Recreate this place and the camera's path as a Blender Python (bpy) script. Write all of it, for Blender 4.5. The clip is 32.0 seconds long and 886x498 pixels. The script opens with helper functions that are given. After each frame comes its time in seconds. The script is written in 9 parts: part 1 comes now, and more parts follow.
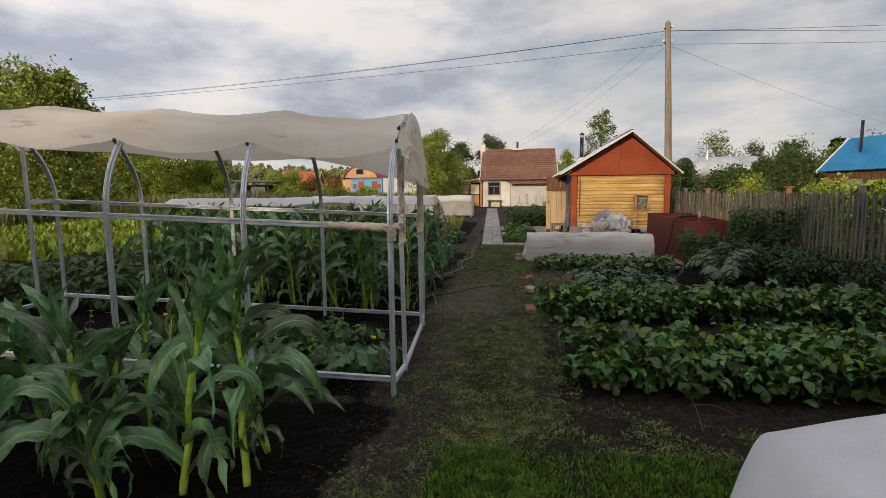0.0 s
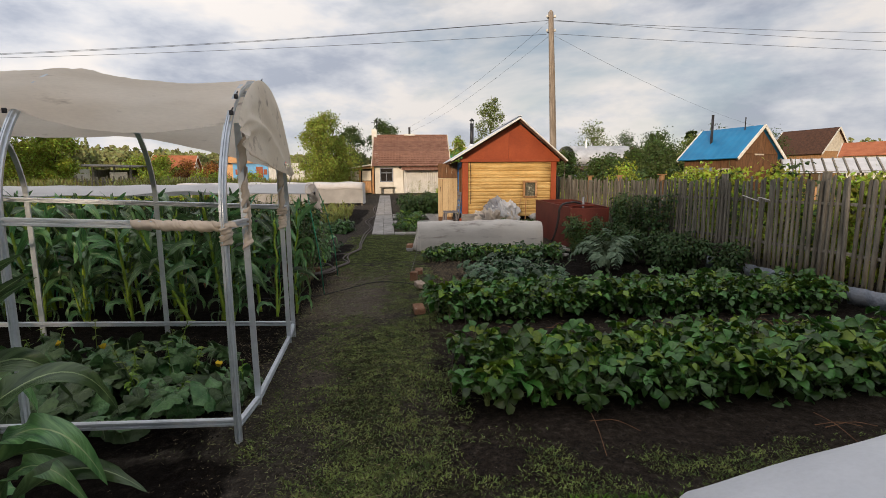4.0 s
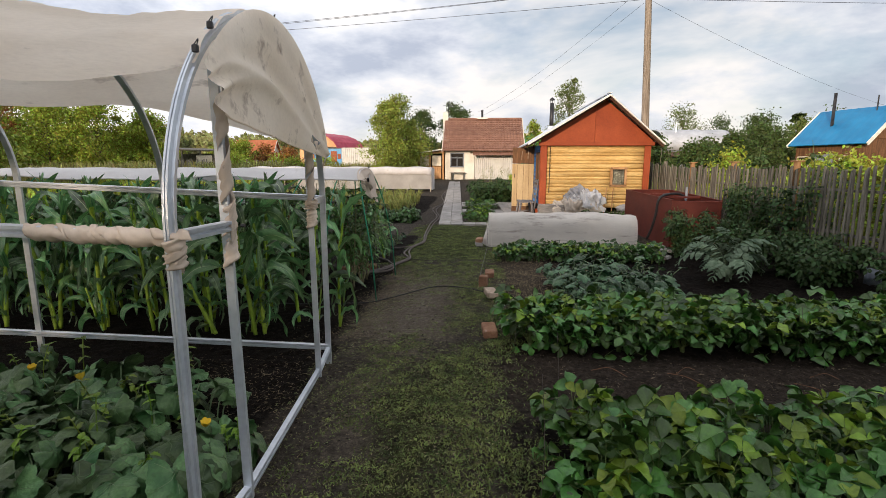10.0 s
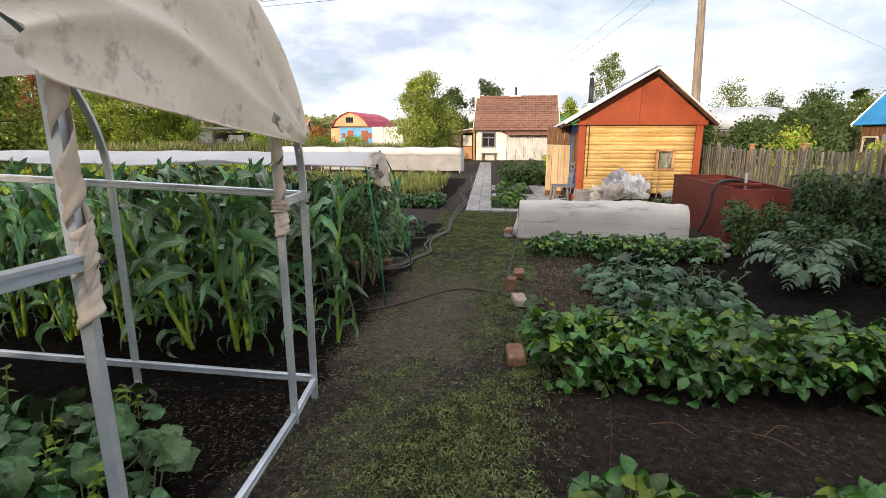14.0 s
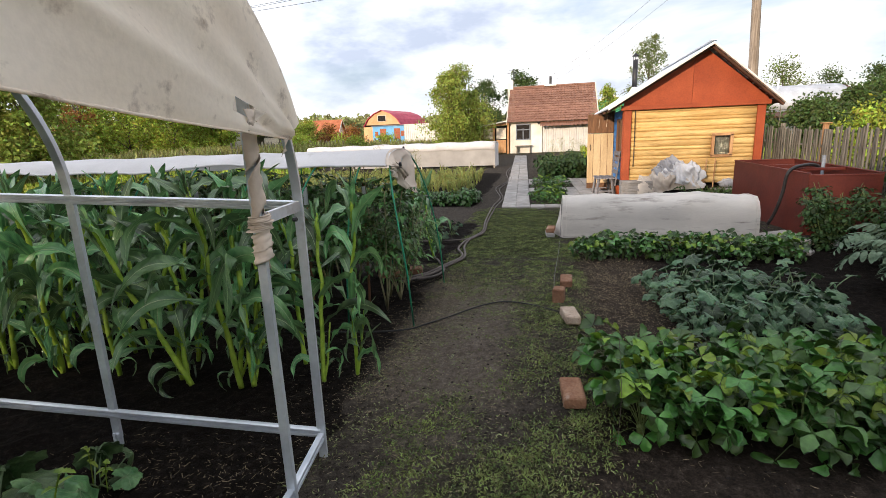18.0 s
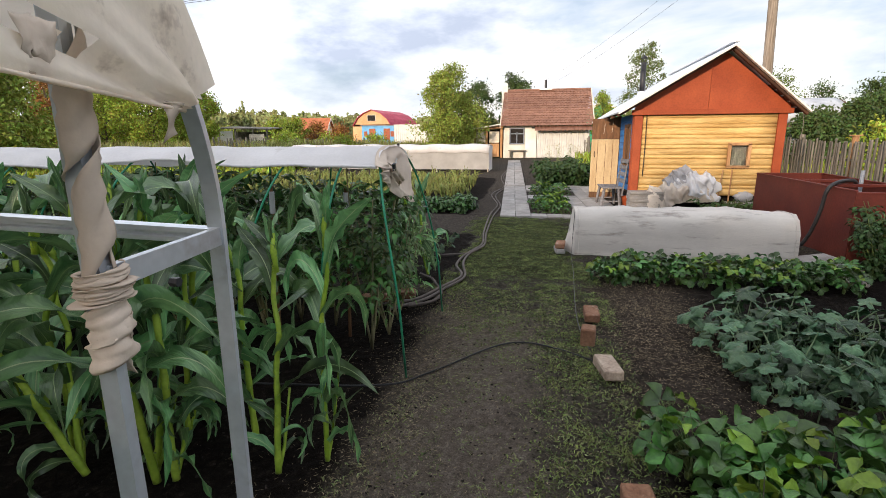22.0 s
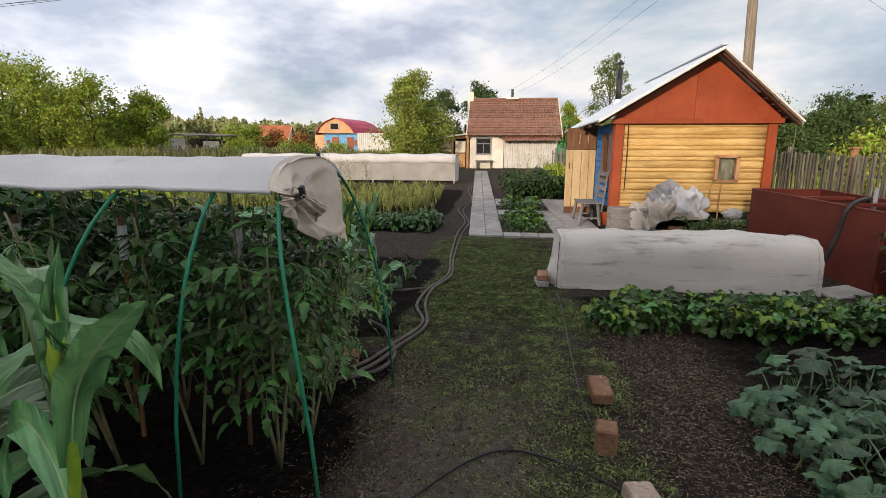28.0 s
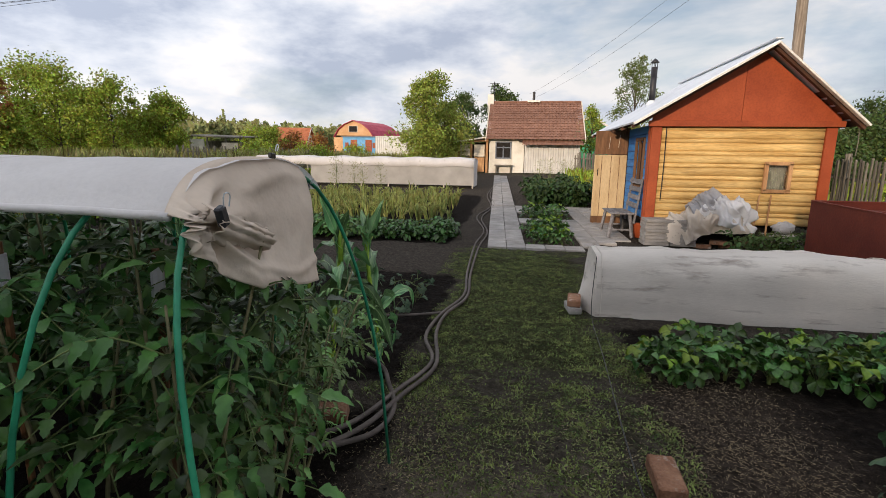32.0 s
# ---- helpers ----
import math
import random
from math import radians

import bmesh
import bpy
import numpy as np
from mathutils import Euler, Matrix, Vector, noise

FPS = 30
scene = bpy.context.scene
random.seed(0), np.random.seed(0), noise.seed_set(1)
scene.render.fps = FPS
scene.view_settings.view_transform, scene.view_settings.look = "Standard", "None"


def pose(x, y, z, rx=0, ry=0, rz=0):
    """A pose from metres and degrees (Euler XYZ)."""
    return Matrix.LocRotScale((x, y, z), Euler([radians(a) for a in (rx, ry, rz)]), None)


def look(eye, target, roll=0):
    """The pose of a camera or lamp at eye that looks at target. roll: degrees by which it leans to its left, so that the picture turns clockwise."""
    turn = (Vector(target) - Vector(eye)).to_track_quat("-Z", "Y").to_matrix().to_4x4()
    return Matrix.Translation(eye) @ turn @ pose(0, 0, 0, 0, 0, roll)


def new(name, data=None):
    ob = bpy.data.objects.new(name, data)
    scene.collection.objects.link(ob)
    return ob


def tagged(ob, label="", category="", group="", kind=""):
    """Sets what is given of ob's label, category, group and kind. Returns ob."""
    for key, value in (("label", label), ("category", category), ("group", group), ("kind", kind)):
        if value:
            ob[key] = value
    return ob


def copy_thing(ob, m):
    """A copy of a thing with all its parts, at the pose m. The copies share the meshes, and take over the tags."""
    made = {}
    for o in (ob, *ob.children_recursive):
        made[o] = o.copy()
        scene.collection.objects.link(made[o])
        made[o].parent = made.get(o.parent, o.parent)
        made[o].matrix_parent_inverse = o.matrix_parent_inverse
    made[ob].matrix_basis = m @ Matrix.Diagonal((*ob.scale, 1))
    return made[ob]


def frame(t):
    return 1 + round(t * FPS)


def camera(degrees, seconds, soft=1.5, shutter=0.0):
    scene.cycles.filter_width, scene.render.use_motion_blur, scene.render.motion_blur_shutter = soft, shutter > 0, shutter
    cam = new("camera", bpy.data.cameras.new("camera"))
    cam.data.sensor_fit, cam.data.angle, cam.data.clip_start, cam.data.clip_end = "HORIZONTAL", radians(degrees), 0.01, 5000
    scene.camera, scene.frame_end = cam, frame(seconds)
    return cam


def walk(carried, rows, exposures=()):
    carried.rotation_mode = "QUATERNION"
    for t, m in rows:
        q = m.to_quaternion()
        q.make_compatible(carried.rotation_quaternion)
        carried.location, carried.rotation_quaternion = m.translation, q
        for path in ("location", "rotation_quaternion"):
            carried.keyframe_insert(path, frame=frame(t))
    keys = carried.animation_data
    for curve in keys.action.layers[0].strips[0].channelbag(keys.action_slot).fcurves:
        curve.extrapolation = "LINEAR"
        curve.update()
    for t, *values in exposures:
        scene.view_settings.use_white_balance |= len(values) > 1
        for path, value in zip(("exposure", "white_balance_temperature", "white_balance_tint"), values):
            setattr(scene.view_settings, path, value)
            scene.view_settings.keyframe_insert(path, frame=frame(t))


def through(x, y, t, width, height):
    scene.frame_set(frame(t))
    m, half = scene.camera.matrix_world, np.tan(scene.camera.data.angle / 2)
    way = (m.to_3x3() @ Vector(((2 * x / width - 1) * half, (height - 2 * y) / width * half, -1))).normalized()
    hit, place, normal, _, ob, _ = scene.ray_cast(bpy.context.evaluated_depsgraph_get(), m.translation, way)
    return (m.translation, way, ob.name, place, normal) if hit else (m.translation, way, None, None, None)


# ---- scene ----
cam = camera(84.8, 32.0, soft=0.6)
EXPOSURES = [(0, -0.52, 6700, 13), (3, -0.40, 6700, 13), (6, -0.20, 6700, 13), (9, -0.10, 6600, 13), (13, 0.34, 6500, 13), (17, 0.42, 6350, 13), (20, 0.18, 6350, 13), (21, 0.31, 6350, 13), (22, 0.31, 6350, 13), (25, -0.03, 6450, 13), (28, -0.08, 6450, 13), (32, -0.16, 6400, 13)]
PATH = [
    (0, (0.568, 2.399, 1.424), (0.284, 4.366, 1.201), -0.5),
    (0.5, (0.587, 2.491, 1.439), (0.294, 4.456, 1.204), -0.5),
    (1, (0.627, 2.593, 1.433), (0.331, 4.557, 1.196), -0.8),
    (1.5, (0.684, 2.669, 1.435), (0.415, 4.635, 1.19), -0.7),
    (2, (0.742, 2.716, 1.436), (0.529, 4.689, 1.183), -0.7),
    (2.5, (0.779, 2.768, 1.435), (0.652, 4.747, 1.174), -0.8),
    (3, (0.755, 2.87, 1.441), (0.749, 4.852, 1.176), -0.6),
    (3.5, (0.689, 2.986, 1.422), (0.793, 4.965, 1.151), -0.7),
    (5.5, (0.759, 3.17, 1.522), (0.923, 5.134, 1.187), -0.2),
    (6, (0.778, 3.252, 1.537), (0.896, 5.218, 1.187), 0.4),
    (6.5, (0.769, 3.387, 1.498), (0.847, 5.355, 1.149), 0.4),
    (7, (0.714, 3.589, 1.433), (0.778, 5.559, 1.093), 0.1),
    (7.5, (0.649, 3.629, 1.458), (0.696, 5.599, 1.113), 0.4),
    (8, (0.611, 3.707, 1.416), (0.641, 5.678, 1.078), 0.1),
    (8.5, (0.615, 3.831, 1.397), (0.613, 5.803, 1.06), -0.0),
    (9, (0.659, 3.975, 1.442), (0.606, 5.946, 1.105), -0.0),
    (9.5, (0.706, 4.09, 1.452), (0.597, 6.058, 1.115), 0.2),
    (10, (0.681, 4.237, 1.424), (0.538, 6.203, 1.087), 0.1),
    (10.5, (0.662, 4.319, 1.436), (0.496, 6.283, 1.096), 0.1),
    (11, (0.616, 4.393, 1.433), (0.444, 6.356, 1.09), 0.1),
    (11.5, (0.578, 4.478, 1.424), (0.405, 6.44, 1.074), 0.2),
    (12, (0.56, 4.615, 1.418), (0.381, 6.573, 1.052), 0.4),
    (12.5, (0.593, 4.711, 1.434), (0.368, 6.661, 1.051), 0.4),
    (13, (0.667, 4.823, 1.454), (0.4, 6.766, 1.063), 0.2),
    (13.5, (0.71, 4.899, 1.447), (0.423, 6.838, 1.049), 0.1),
    (14, (0.717, 5.036, 1.467), (0.449, 6.974, 1.049), 0.2),
    (14.5, (0.64, 5.158, 1.438), (0.411, 7.099, 1.015), 0.1),
    (16.5, (0.723, 5.497, 1.434), (0.434, 7.427, 0.998), -2.2),
    (17, (0.749, 5.529, 1.437), (0.399, 7.45, 1.003), -2.3),
    (17.5, (0.7, 5.607, 1.428), (0.31, 7.521, 0.996), -2.2),
    (18, (0.634, 5.665, 1.446), (0.221, 7.573, 1.013), -2.2),
    (18.5, (0.572, 5.755, 1.439), (0.153, 7.665, 1.017), -2.4),
    (19, (0.558, 5.839, 1.437), (0.136, 7.748, 1.019), -2.4),
    (19.5, (0.581, 5.978, 1.448), (0.131, 7.882, 1.034), -2.9),
    (20, (0.598, 6.093, 1.411), (0.126, 7.992, 0.999), -2.7),
    (20.5, (0.569, 6.176, 1.396), (0.088, 8.07, 0.97), -2.3),
    (21, (0.487, 6.314, 1.416), (0.037, 8.215, 0.984), -1.4),
    (21.5, (0.405, 6.464, 1.407), (-0.004, 8.375, 0.983), -0.7),
    (22, (0.335, 6.542, 1.413), (-0.023, 8.464, 0.988), -0.3),
    (22.5, (0.314, 6.618, 1.414), (-0.02, 8.543, 0.987), -0.1),
    (23, (0.309, 6.74, 1.431), (-0.023, 8.665, 1.003), 0.1),
    (23.5, (0.333, 6.866, 1.441), (-0.004, 8.792, 1.019), 0.2),
    (24, (0.326, 6.944, 1.454), (-0.003, 8.874, 1.046), 0.2),
    (24.5, (0.252, 7.054, 1.452), (-0.044, 8.99, 1.047), 0.2),
    (25, (0.172, 7.144, 1.458), (-0.084, 9.086, 1.055), -0.2),
    (25.5, (0.158, 7.228, 1.449), (-0.06, 9.173, 1.039), -0.4),
    (27.5, (0.264, 7.608, 1.422), (0.029, 9.555, 1.029), 0.2),
    (28, (0.209, 7.729, 1.416), (-0.013, 9.678, 1.028), 0.2),
    (28.5, (0.17, 7.837, 1.433), (-0.043, 9.788, 1.045), 0.3),
    (29, (0.157, 7.912, 1.437), (-0.044, 9.864, 1.048), 0.1),
    (29.5, (0.178, 8.003, 1.439), (-0.026, 9.956, 1.056), 0.1),
    (30, (0.229, 8.123, 1.437), (-0.002, 10.075, 1.065), 0.2),
    (30.5, (0.249, 8.203, 1.429), (-0.019, 10.152, 1.065), 0.6),
    (31, (0.233, 8.285, 1.41), (-0.057, 10.23, 1.047), 0.8),
    (31.5, (0.175, 8.385, 1.41), (-0.118, 10.329, 1.043), 1.0),
    (32, (0.138, 8.458, 1.412), (-0.154, 10.401, 1.038), 0.8),
]
walk(cam, [(t, look(eye, target, roll)) for t, eye, target, roll in PATH], EXPOSURES)


# ---- light ----
SUN_FROM = Vector((-0.36, -0.90, 0.20)).normalized()
sun_data = bpy.data.lights.new("sun", "SUN")
sun_data.energy, sun_data.angle, sun_data.color = 3.7, radians(1.5), (1.0, 0.80, 0.58)
sun = new("sun", sun_data)
sun.matrix_world = look(SUN_FROM * 50, (0, 0, 0))

world = bpy.data.worlds.new("evening_sky")
scene.world = world
world.use_nodes = True
wt = world.node_tree
wt.nodes.clear()


def wnode(kind, **values):
    n = wt.nodes.new(kind)
    for k, v in values.items():
        n.inputs[k].default_value = v
    return n


sky = wt.nodes.new("ShaderNodeTexSky")
sky.sky_type, sky.sun_disc = "NISHITA", False
sky.sun_elevation = math.asin(SUN_FROM.z)
sky.sun_rotation = math.atan2(SUN_FROM.x, SUN_FROM.y)
sky.air_density, sky.dust_density, sky.ozone_density = 1.0, 1.5, 1.5
coord = wt.nodes.new("ShaderNodeTexCoord")
def cloud_noise(scale, detail, rough, warp, shift):
    m = wt.nodes.new("ShaderNodeMapping")
    m.inputs["Location"].default_value = shift
    m.inputs["Scale"].default_value = (1.0, 1.0, 2.5)
    wt.links.new(coord.outputs["Generated"], m.inputs["Vector"])
    n = wnode("ShaderNodeTexNoise", Scale=scale, Detail=detail, Roughness=rough, Distortion=warp)
    wt.links.new(m.outputs[0], n.inputs["Vector"])
    return n


def ramp_node(tree, stops):
    r = tree.nodes.new("ShaderNodeValToRGB")
    e = r.color_ramp.elements
    while len(e) < len(stops):
        e.new(0.5)
    for el, (p, c) in zip(e, stops):
        el.position, el.color = p, (*c, 1) if len(c) == 3 else c
    return r


heavy = cloud_noise(2.1, 6, 0.55, 0.3, (3.1, 0.4, 0.6))
cover = ramp_node(wt, [(0.28, (0.10, 0.10, 0.10)), (0.50, (0.96, 0.96, 0.96))])
wt.links.new(heavy.outputs["Fac"], cover.inputs[0])
tone = cloud_noise(3.0, 10, 0.56, 0.0, (7.7, 2.2, 1.9))
cloud_colour = ramp_node(wt, [(0.38, (0.50, 0.56, 0.67)), (0.45, (0.70, 0.75, 0.83)), (0.505, (0.86, 0.89, 0.93)), (0.57, (1.06, 1.03, 0.99))])
wt.links.new(tone.outputs["Fac"], cloud_colour.inputs[0])
clear = wt.nodes.new("ShaderNodeBackground")
clear.inputs["Strength"].default_value = 0.12
wt.links.new(sky.outputs[0], clear.inputs["Color"])
cloudy = wt.nodes.new("ShaderNodeBackground")
wt.links.new(cloud_colour.outputs[0], cloudy.inputs["Color"])
# clouds grow brighter overhead and towards the low sun
towards = wt.nodes.new("ShaderNodeVectorMath")
towards.operation = "DOT_PRODUCT"
wt.links.new(coord.outputs["Generated"], towards.inputs[0])
towards.inputs[1].default_value = Vector((-0.42, -0.20, 0.85)).normalized()
glow = wt.nodes.new("ShaderNodeMapRange")
glow.inputs["From Min"].default_value, glow.inputs["From Max"].default_value = -0.1, 1.0
glow.inputs["To Min"].default_value, glow.inputs["To Max"].default_value = 0.98, 1.62
wt.links.new(towards.outputs["Value"], glow.inputs["Value"])
wt.links.new(glow.outputs[0], cloudy.inputs["Strength"])
mixed = wt.nodes.new("ShaderNodeMixShader")
wt.links.new(cover.outputs[0], mixed.inputs[0])
wt.links.new(clear.outputs[0], mixed.inputs[1])
wt.links.new(cloudy.outputs[0], mixed.inputs[2])
out = wt.nodes.new("ShaderNodeOutputWorld")
wt.links.new(mixed.outputs[0], out.inputs[0])


# ---- materials ----
def material(name, dark, light, scale=6.0, rough=0.8, bump=0.25, fine=40.0, metal=0.0, stretch=(1, 1, 1), patches=0.35, island=False, vary=0.15, gleam=0.3, stain=None):
    """Two scales of noise between two base colours, with relief from the finer one."""
    m = bpy.data.materials.new(name)
    m.use_nodes = True
    t = m.node_tree
    bsdf = t.nodes["Principled BSDF"]
    tc = t.nodes.new("ShaderNodeTexCoord")
    info = t.nodes.new("ShaderNodeObjectInfo")
    mp = t.nodes.new("ShaderNodeMapping")
    mp.inputs["Scale"].default_value = stretch
    t.links.new(tc.outputs["Object"], mp.inputs["Vector"])
    shift = t.nodes.new("ShaderNodeVectorMath")
    shift.operation = "MULTIPLY_ADD"
    t.links.new(info.outputs["Random"], shift.inputs[0])
    shift.inputs[1].default_value = (37, 19, 53)
    t.links.new(mp.outputs[0], shift.inputs[2])
    big = t.nodes.new("ShaderNodeTexNoise")
    big.inputs["Scale"].default_value, big.inputs["Detail"].default_value = scale, 5
    small = t.nodes.new("ShaderNodeTexNoise")
    small.inputs["Scale"].default_value, small.inputs["Detail"].default_value = fine, 4
    for n in (big, small):
        t.links.new(shift.outputs[0], n.inputs["Vector"])
    r = ramp_node(t, [(0.32, dark), (0.68, light)])
    t.links.new(big.outputs["Fac"], r.inputs[0])
    col = r.outputs[0]
    mul = t.nodes.new("ShaderNodeMix")
    mul.data_type, mul.blend_type = "RGBA", "MULTIPLY"
    mul.inputs["Factor"].default_value = patches
    r2 = ramp_node(t, [(0.30, (0.45, 0.45, 0.45)), (0.62, (1.15, 1.15, 1.15))])
    t.links.new(small.outputs["Fac"], r2.inputs[0])
    t.links.new(col, mul.inputs["A"])
    t.links.new(r2.outputs[0], mul.inputs["B"])
    col = mul.outputs["Result"]
    if stain:
        where = t.nodes.new("ShaderNodeTexNoise")
        where.inputs["Scale"].default_value, where.inputs["Detail"].default_value, where.inputs["Roughness"].default_value = stain[1], 6, 0.65
        t.links.new(shift.outputs[0], where.inputs["Vector"])
        amount = ramp_node(t, [(stain[2], (0, 0, 0)), (stain[2] + 0.14, (1, 1, 1))])
        t.links.new(where.outputs["Fac"], amount.inputs[0])
        sm = t.nodes.new("ShaderNodeMix")
        sm.data_type = "RGBA"
        t.links.new(amount.outputs[0], sm.inputs["Factor"])
        t.links.new(col, sm.inputs["A"])
        sm.inputs["B"].default_value = (*stain[0], 1)
        col = sm.outputs["Result"]
    if vary:
        hsv = t.nodes.new("ShaderNodeHueSaturation")
        rng = t.nodes.new("ShaderNodeMapRange")
        rng.inputs["To Min"].default_value, rng.inputs["To Max"].default_value = 1 - vary, 1 + vary
        if island:
            geo = t.nodes.new("ShaderNodeNewGeometry")
            t.links.new(geo.outputs["Random Per Island"], rng.inputs["Value"])
        else:
            t.links.new(info.outputs["Random"], rng.inputs["Value"])
        t.links.new(rng.outputs[0], hsv.inputs["Value"])
        t.links.new(col, hsv.inputs["Color"])
        col = hsv.outputs[0]
    t.links.new(col, bsdf.inputs["Base Color"])
    bsdf.inputs["Roughness"].default_value = rough
    bsdf.inputs["Metallic"].default_value = metal
    bsdf.inputs["Specular IOR Level"].default_value = gleam
    if bump:
        b = t.nodes.new("ShaderNodeBump")
        b.inputs["Strength"].default_value, b.inputs["Distance"].default_value = bump, 0.02
        t.links.new(small.outputs["Fac"], b.inputs["Height"])
        t.links.new(b.outputs[0], bsdf.inputs["Normal"])
    return m


def leafy(name, dark, light, island=False, through=0.16, vary=0.35, rough=0.5, hue=0.03, fine=25.0, gleam=0.22, stretch=(1, 1, 1)):
    """A leaf: two greens, varied from leaf to leaf, with some light passing through."""
    m = material(name, dark, light, scale=9.0, rough=rough, bump=0.3, fine=fine, island=island, vary=vary, patches=0.45, gleam=gleam, stretch=stretch)
    t = m.node_tree
    bsdf = t.nodes["Principled BSDF"]
    out = t.nodes["Material Output"]
    src = bsdf.inputs["Base Color"].links[0].from_socket
    hsv = src.node
    rng = t.nodes.new("ShaderNodeMapRange")
    rng.inputs["To Min"].default_value, rng.inputs["To Max"].default_value = 0.5 - hue, 0.5 + hue * 0.6
    rnd = [n for n in t.nodes if n.type == ("NEW_GEOMETRY" if island else "OBJECT_INFO")][0]
    t.links.new(rnd.outputs["Random Per Island" if island else "Random"], rng.inputs["Value"])
    t.links.new(rng.outputs[0], hsv.inputs["Hue"])
    tr = t.nodes.new("ShaderNodeBsdfTranslucent")
    t.links.new(src, tr.inputs["Color"])
    mix = t.nodes.new("ShaderNodeMixShader")
    mix.inputs[0].default_value = through
    t.links.new(bsdf.outputs[0], mix.inputs[1])
    t.links.new(tr.outputs[0], mix.inputs[2])
    t.links.new(mix.outputs[0], out.inputs["Surface"])
    return m


def cloth(name, dark, light, through=0.35, stain=None, rough=0.85, stretch=(1, 1, 1)):
    m = material(name, dark, light, stretch=stretch, scale=2.2, rough=rough, bump=0.12, fine=60.0, vary=0.03, patches=0.07, stain=stain, gleam=0.15)
    t = m.node_tree
    bsdf, out = t.nodes["Principled BSDF"], t.nodes["Material Output"]
    src = bsdf.inputs["Base Color"].links[0].from_socket
    tr = t.nodes.new("ShaderNodeBsdfTranslucent")
    t.links.new(src, tr.inputs["Color"])
    mix = t.nodes.new("ShaderNodeMixShader")
    mix.inputs[0].default_value = through
    t.links.new(bsdf.outputs[0], mix.inputs[1])
    t.links.new(tr.outputs[0], mix.inputs[2])
    t.links.new(mix.outputs[0], out.inputs["Surface"])
    return m


def ground_material():
    m = bpy.data.materials.new("garden_ground")
    m.use_nodes = True
    t = m.node_tree
    bsdf = t.nodes["Principled BSDF"]
    tc = t.nodes.new("ShaderNodeTexCoord")

    def nz(scale, detail=6, rough=0.6):
        n = t.nodes.new("ShaderNodeTexNoise")
        n.inputs["Scale"].default_value, n.inputs["Detail"].default_value, n.inputs["Roughness"].default_value = scale, detail, rough
        t.links.new(tc.outputs["Object"], n.inputs["Vector"])
        return n

    def attr(name):
        a = t.nodes.new("ShaderNodeAttribute")
        a.attribute_name = name
        return a.outputs["Fac"]

    def mix(f, a, b):
        n = t.nodes.new("ShaderNodeMix")
        n.data_type = "RGBA"
        t.links.new(f, n.inputs["Factor"])
        t.links.new(a, n.inputs["A"])
        t.links.new(b, n.inputs["B"])
        return n.outputs["Result"]

    fine, mid, patch = nz(120, 10, 0.80), nz(22, 9, 0.72), nz(2.6, 8, 0.65)
    trod = ramp_node(t, [(0.30, (0.026, 0.022, 0.018)), (0.52, (0.066, 0.056, 0.046)), (0.72, (0.135, 0.116, 0.094))])
    t.links.new(mid.outputs["Fac"], trod.inputs[0])
    # dark dug soil, deepened to near-black for the shade among the plants
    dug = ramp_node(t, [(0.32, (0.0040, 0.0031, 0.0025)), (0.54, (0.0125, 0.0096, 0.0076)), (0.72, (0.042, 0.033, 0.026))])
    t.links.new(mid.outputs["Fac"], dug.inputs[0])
    turf = ramp_node(t, [(0.32, (0.015, 0.017, 0.008)), (0.50, (0.036, 0.038, 0.017)), (0.68, (0.085, 0.082, 0.042))])
    t.links.new(mid.outputs["Fac"], turf.inputs[0])
    far = ramp_node(t, [(0.30, (0.045, 0.075, 0.020)), (0.50, (0.11, 0.14, 0.035)), (0.72, (0.24, 0.23, 0.08))])
    t.links.new(patch.outputs["Fac"], far.inputs[0])
    soft = t.nodes.new("ShaderNodeMath")
    soft.operation = "MULTIPLY_ADD"
    t.links.new(patch.outputs["Fac"], soft.inputs[0])
    soft.inputs[1].default_value = 0.9
    soft.inputs[2].default_value = -0.45

    def soften(name, sharp):
        add = t.nodes.new("ShaderNodeMath")
        add.operation = "ADD"
        t.links.new(attr(name), add.inputs[0])
        t.links.new(soft.outputs[0], add.inputs[1])
        r = ramp_node(t, [(0.5 - sharp, (0, 0, 0)), (0.5 + sharp, (1, 1, 1))])
        t.links.new(add.outputs[0], r.inputs[0])
        return r.outputs[0]

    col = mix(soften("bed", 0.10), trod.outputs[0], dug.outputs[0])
    dry = ramp_node(t, [(0.30, (0.074, 0.060, 0.048)), (0.52, (0.140, 0.116, 0.094)), (0.72, (0.225, 0.190, 0.155))])
    t.links.new(mid.outputs["Fac"], dry.inputs[0])
    col = mix(soften("dry", 0.24), col, dry.outputs[0])
    crust = ramp_node(t, [(0.32, (0.018, 0.0140, 0.0110)), (0.54, (0.048, 0.037, 0.029)), (0.72, (0.115, 0.092, 0.072))])
    t.links.new(mid.outputs["Fac"], crust.inputs[0])
    col = mix(soften("crust", 0.2), col, crust.outputs[0])
    col = mix(soften("turf", 0.16), col, turf.outputs[0])
    col = mix(attr("field"), col, far.outputs[0])
    grit = t.nodes.new("ShaderNodeMix")
    grit.data_type, grit.blend_type = "RGBA", "MULTIPLY"
    grit.inputs["Factor"].default_value = 0.9
    gr = ramp_node(t, [(0.34, (0.28, 0.28, 0.28)), (0.52, (0.95, 0.95, 0.95)), (0.70, (1.9, 1.85, 1.75))])
    t.links.new(fine.outputs["Fac"], gr.inputs[0])
    t.links.new(col, grit.inputs["A"])
    t.links.new(gr.outputs[0], grit.inputs["B"])
    t.links.new(grit.outputs["Result"], bsdf.inputs["Base Color"])
    bsdf.inputs["Roughness"].default_value = 0.92
    bsdf.inputs["Specular IOR Level"].default_value = 0.06
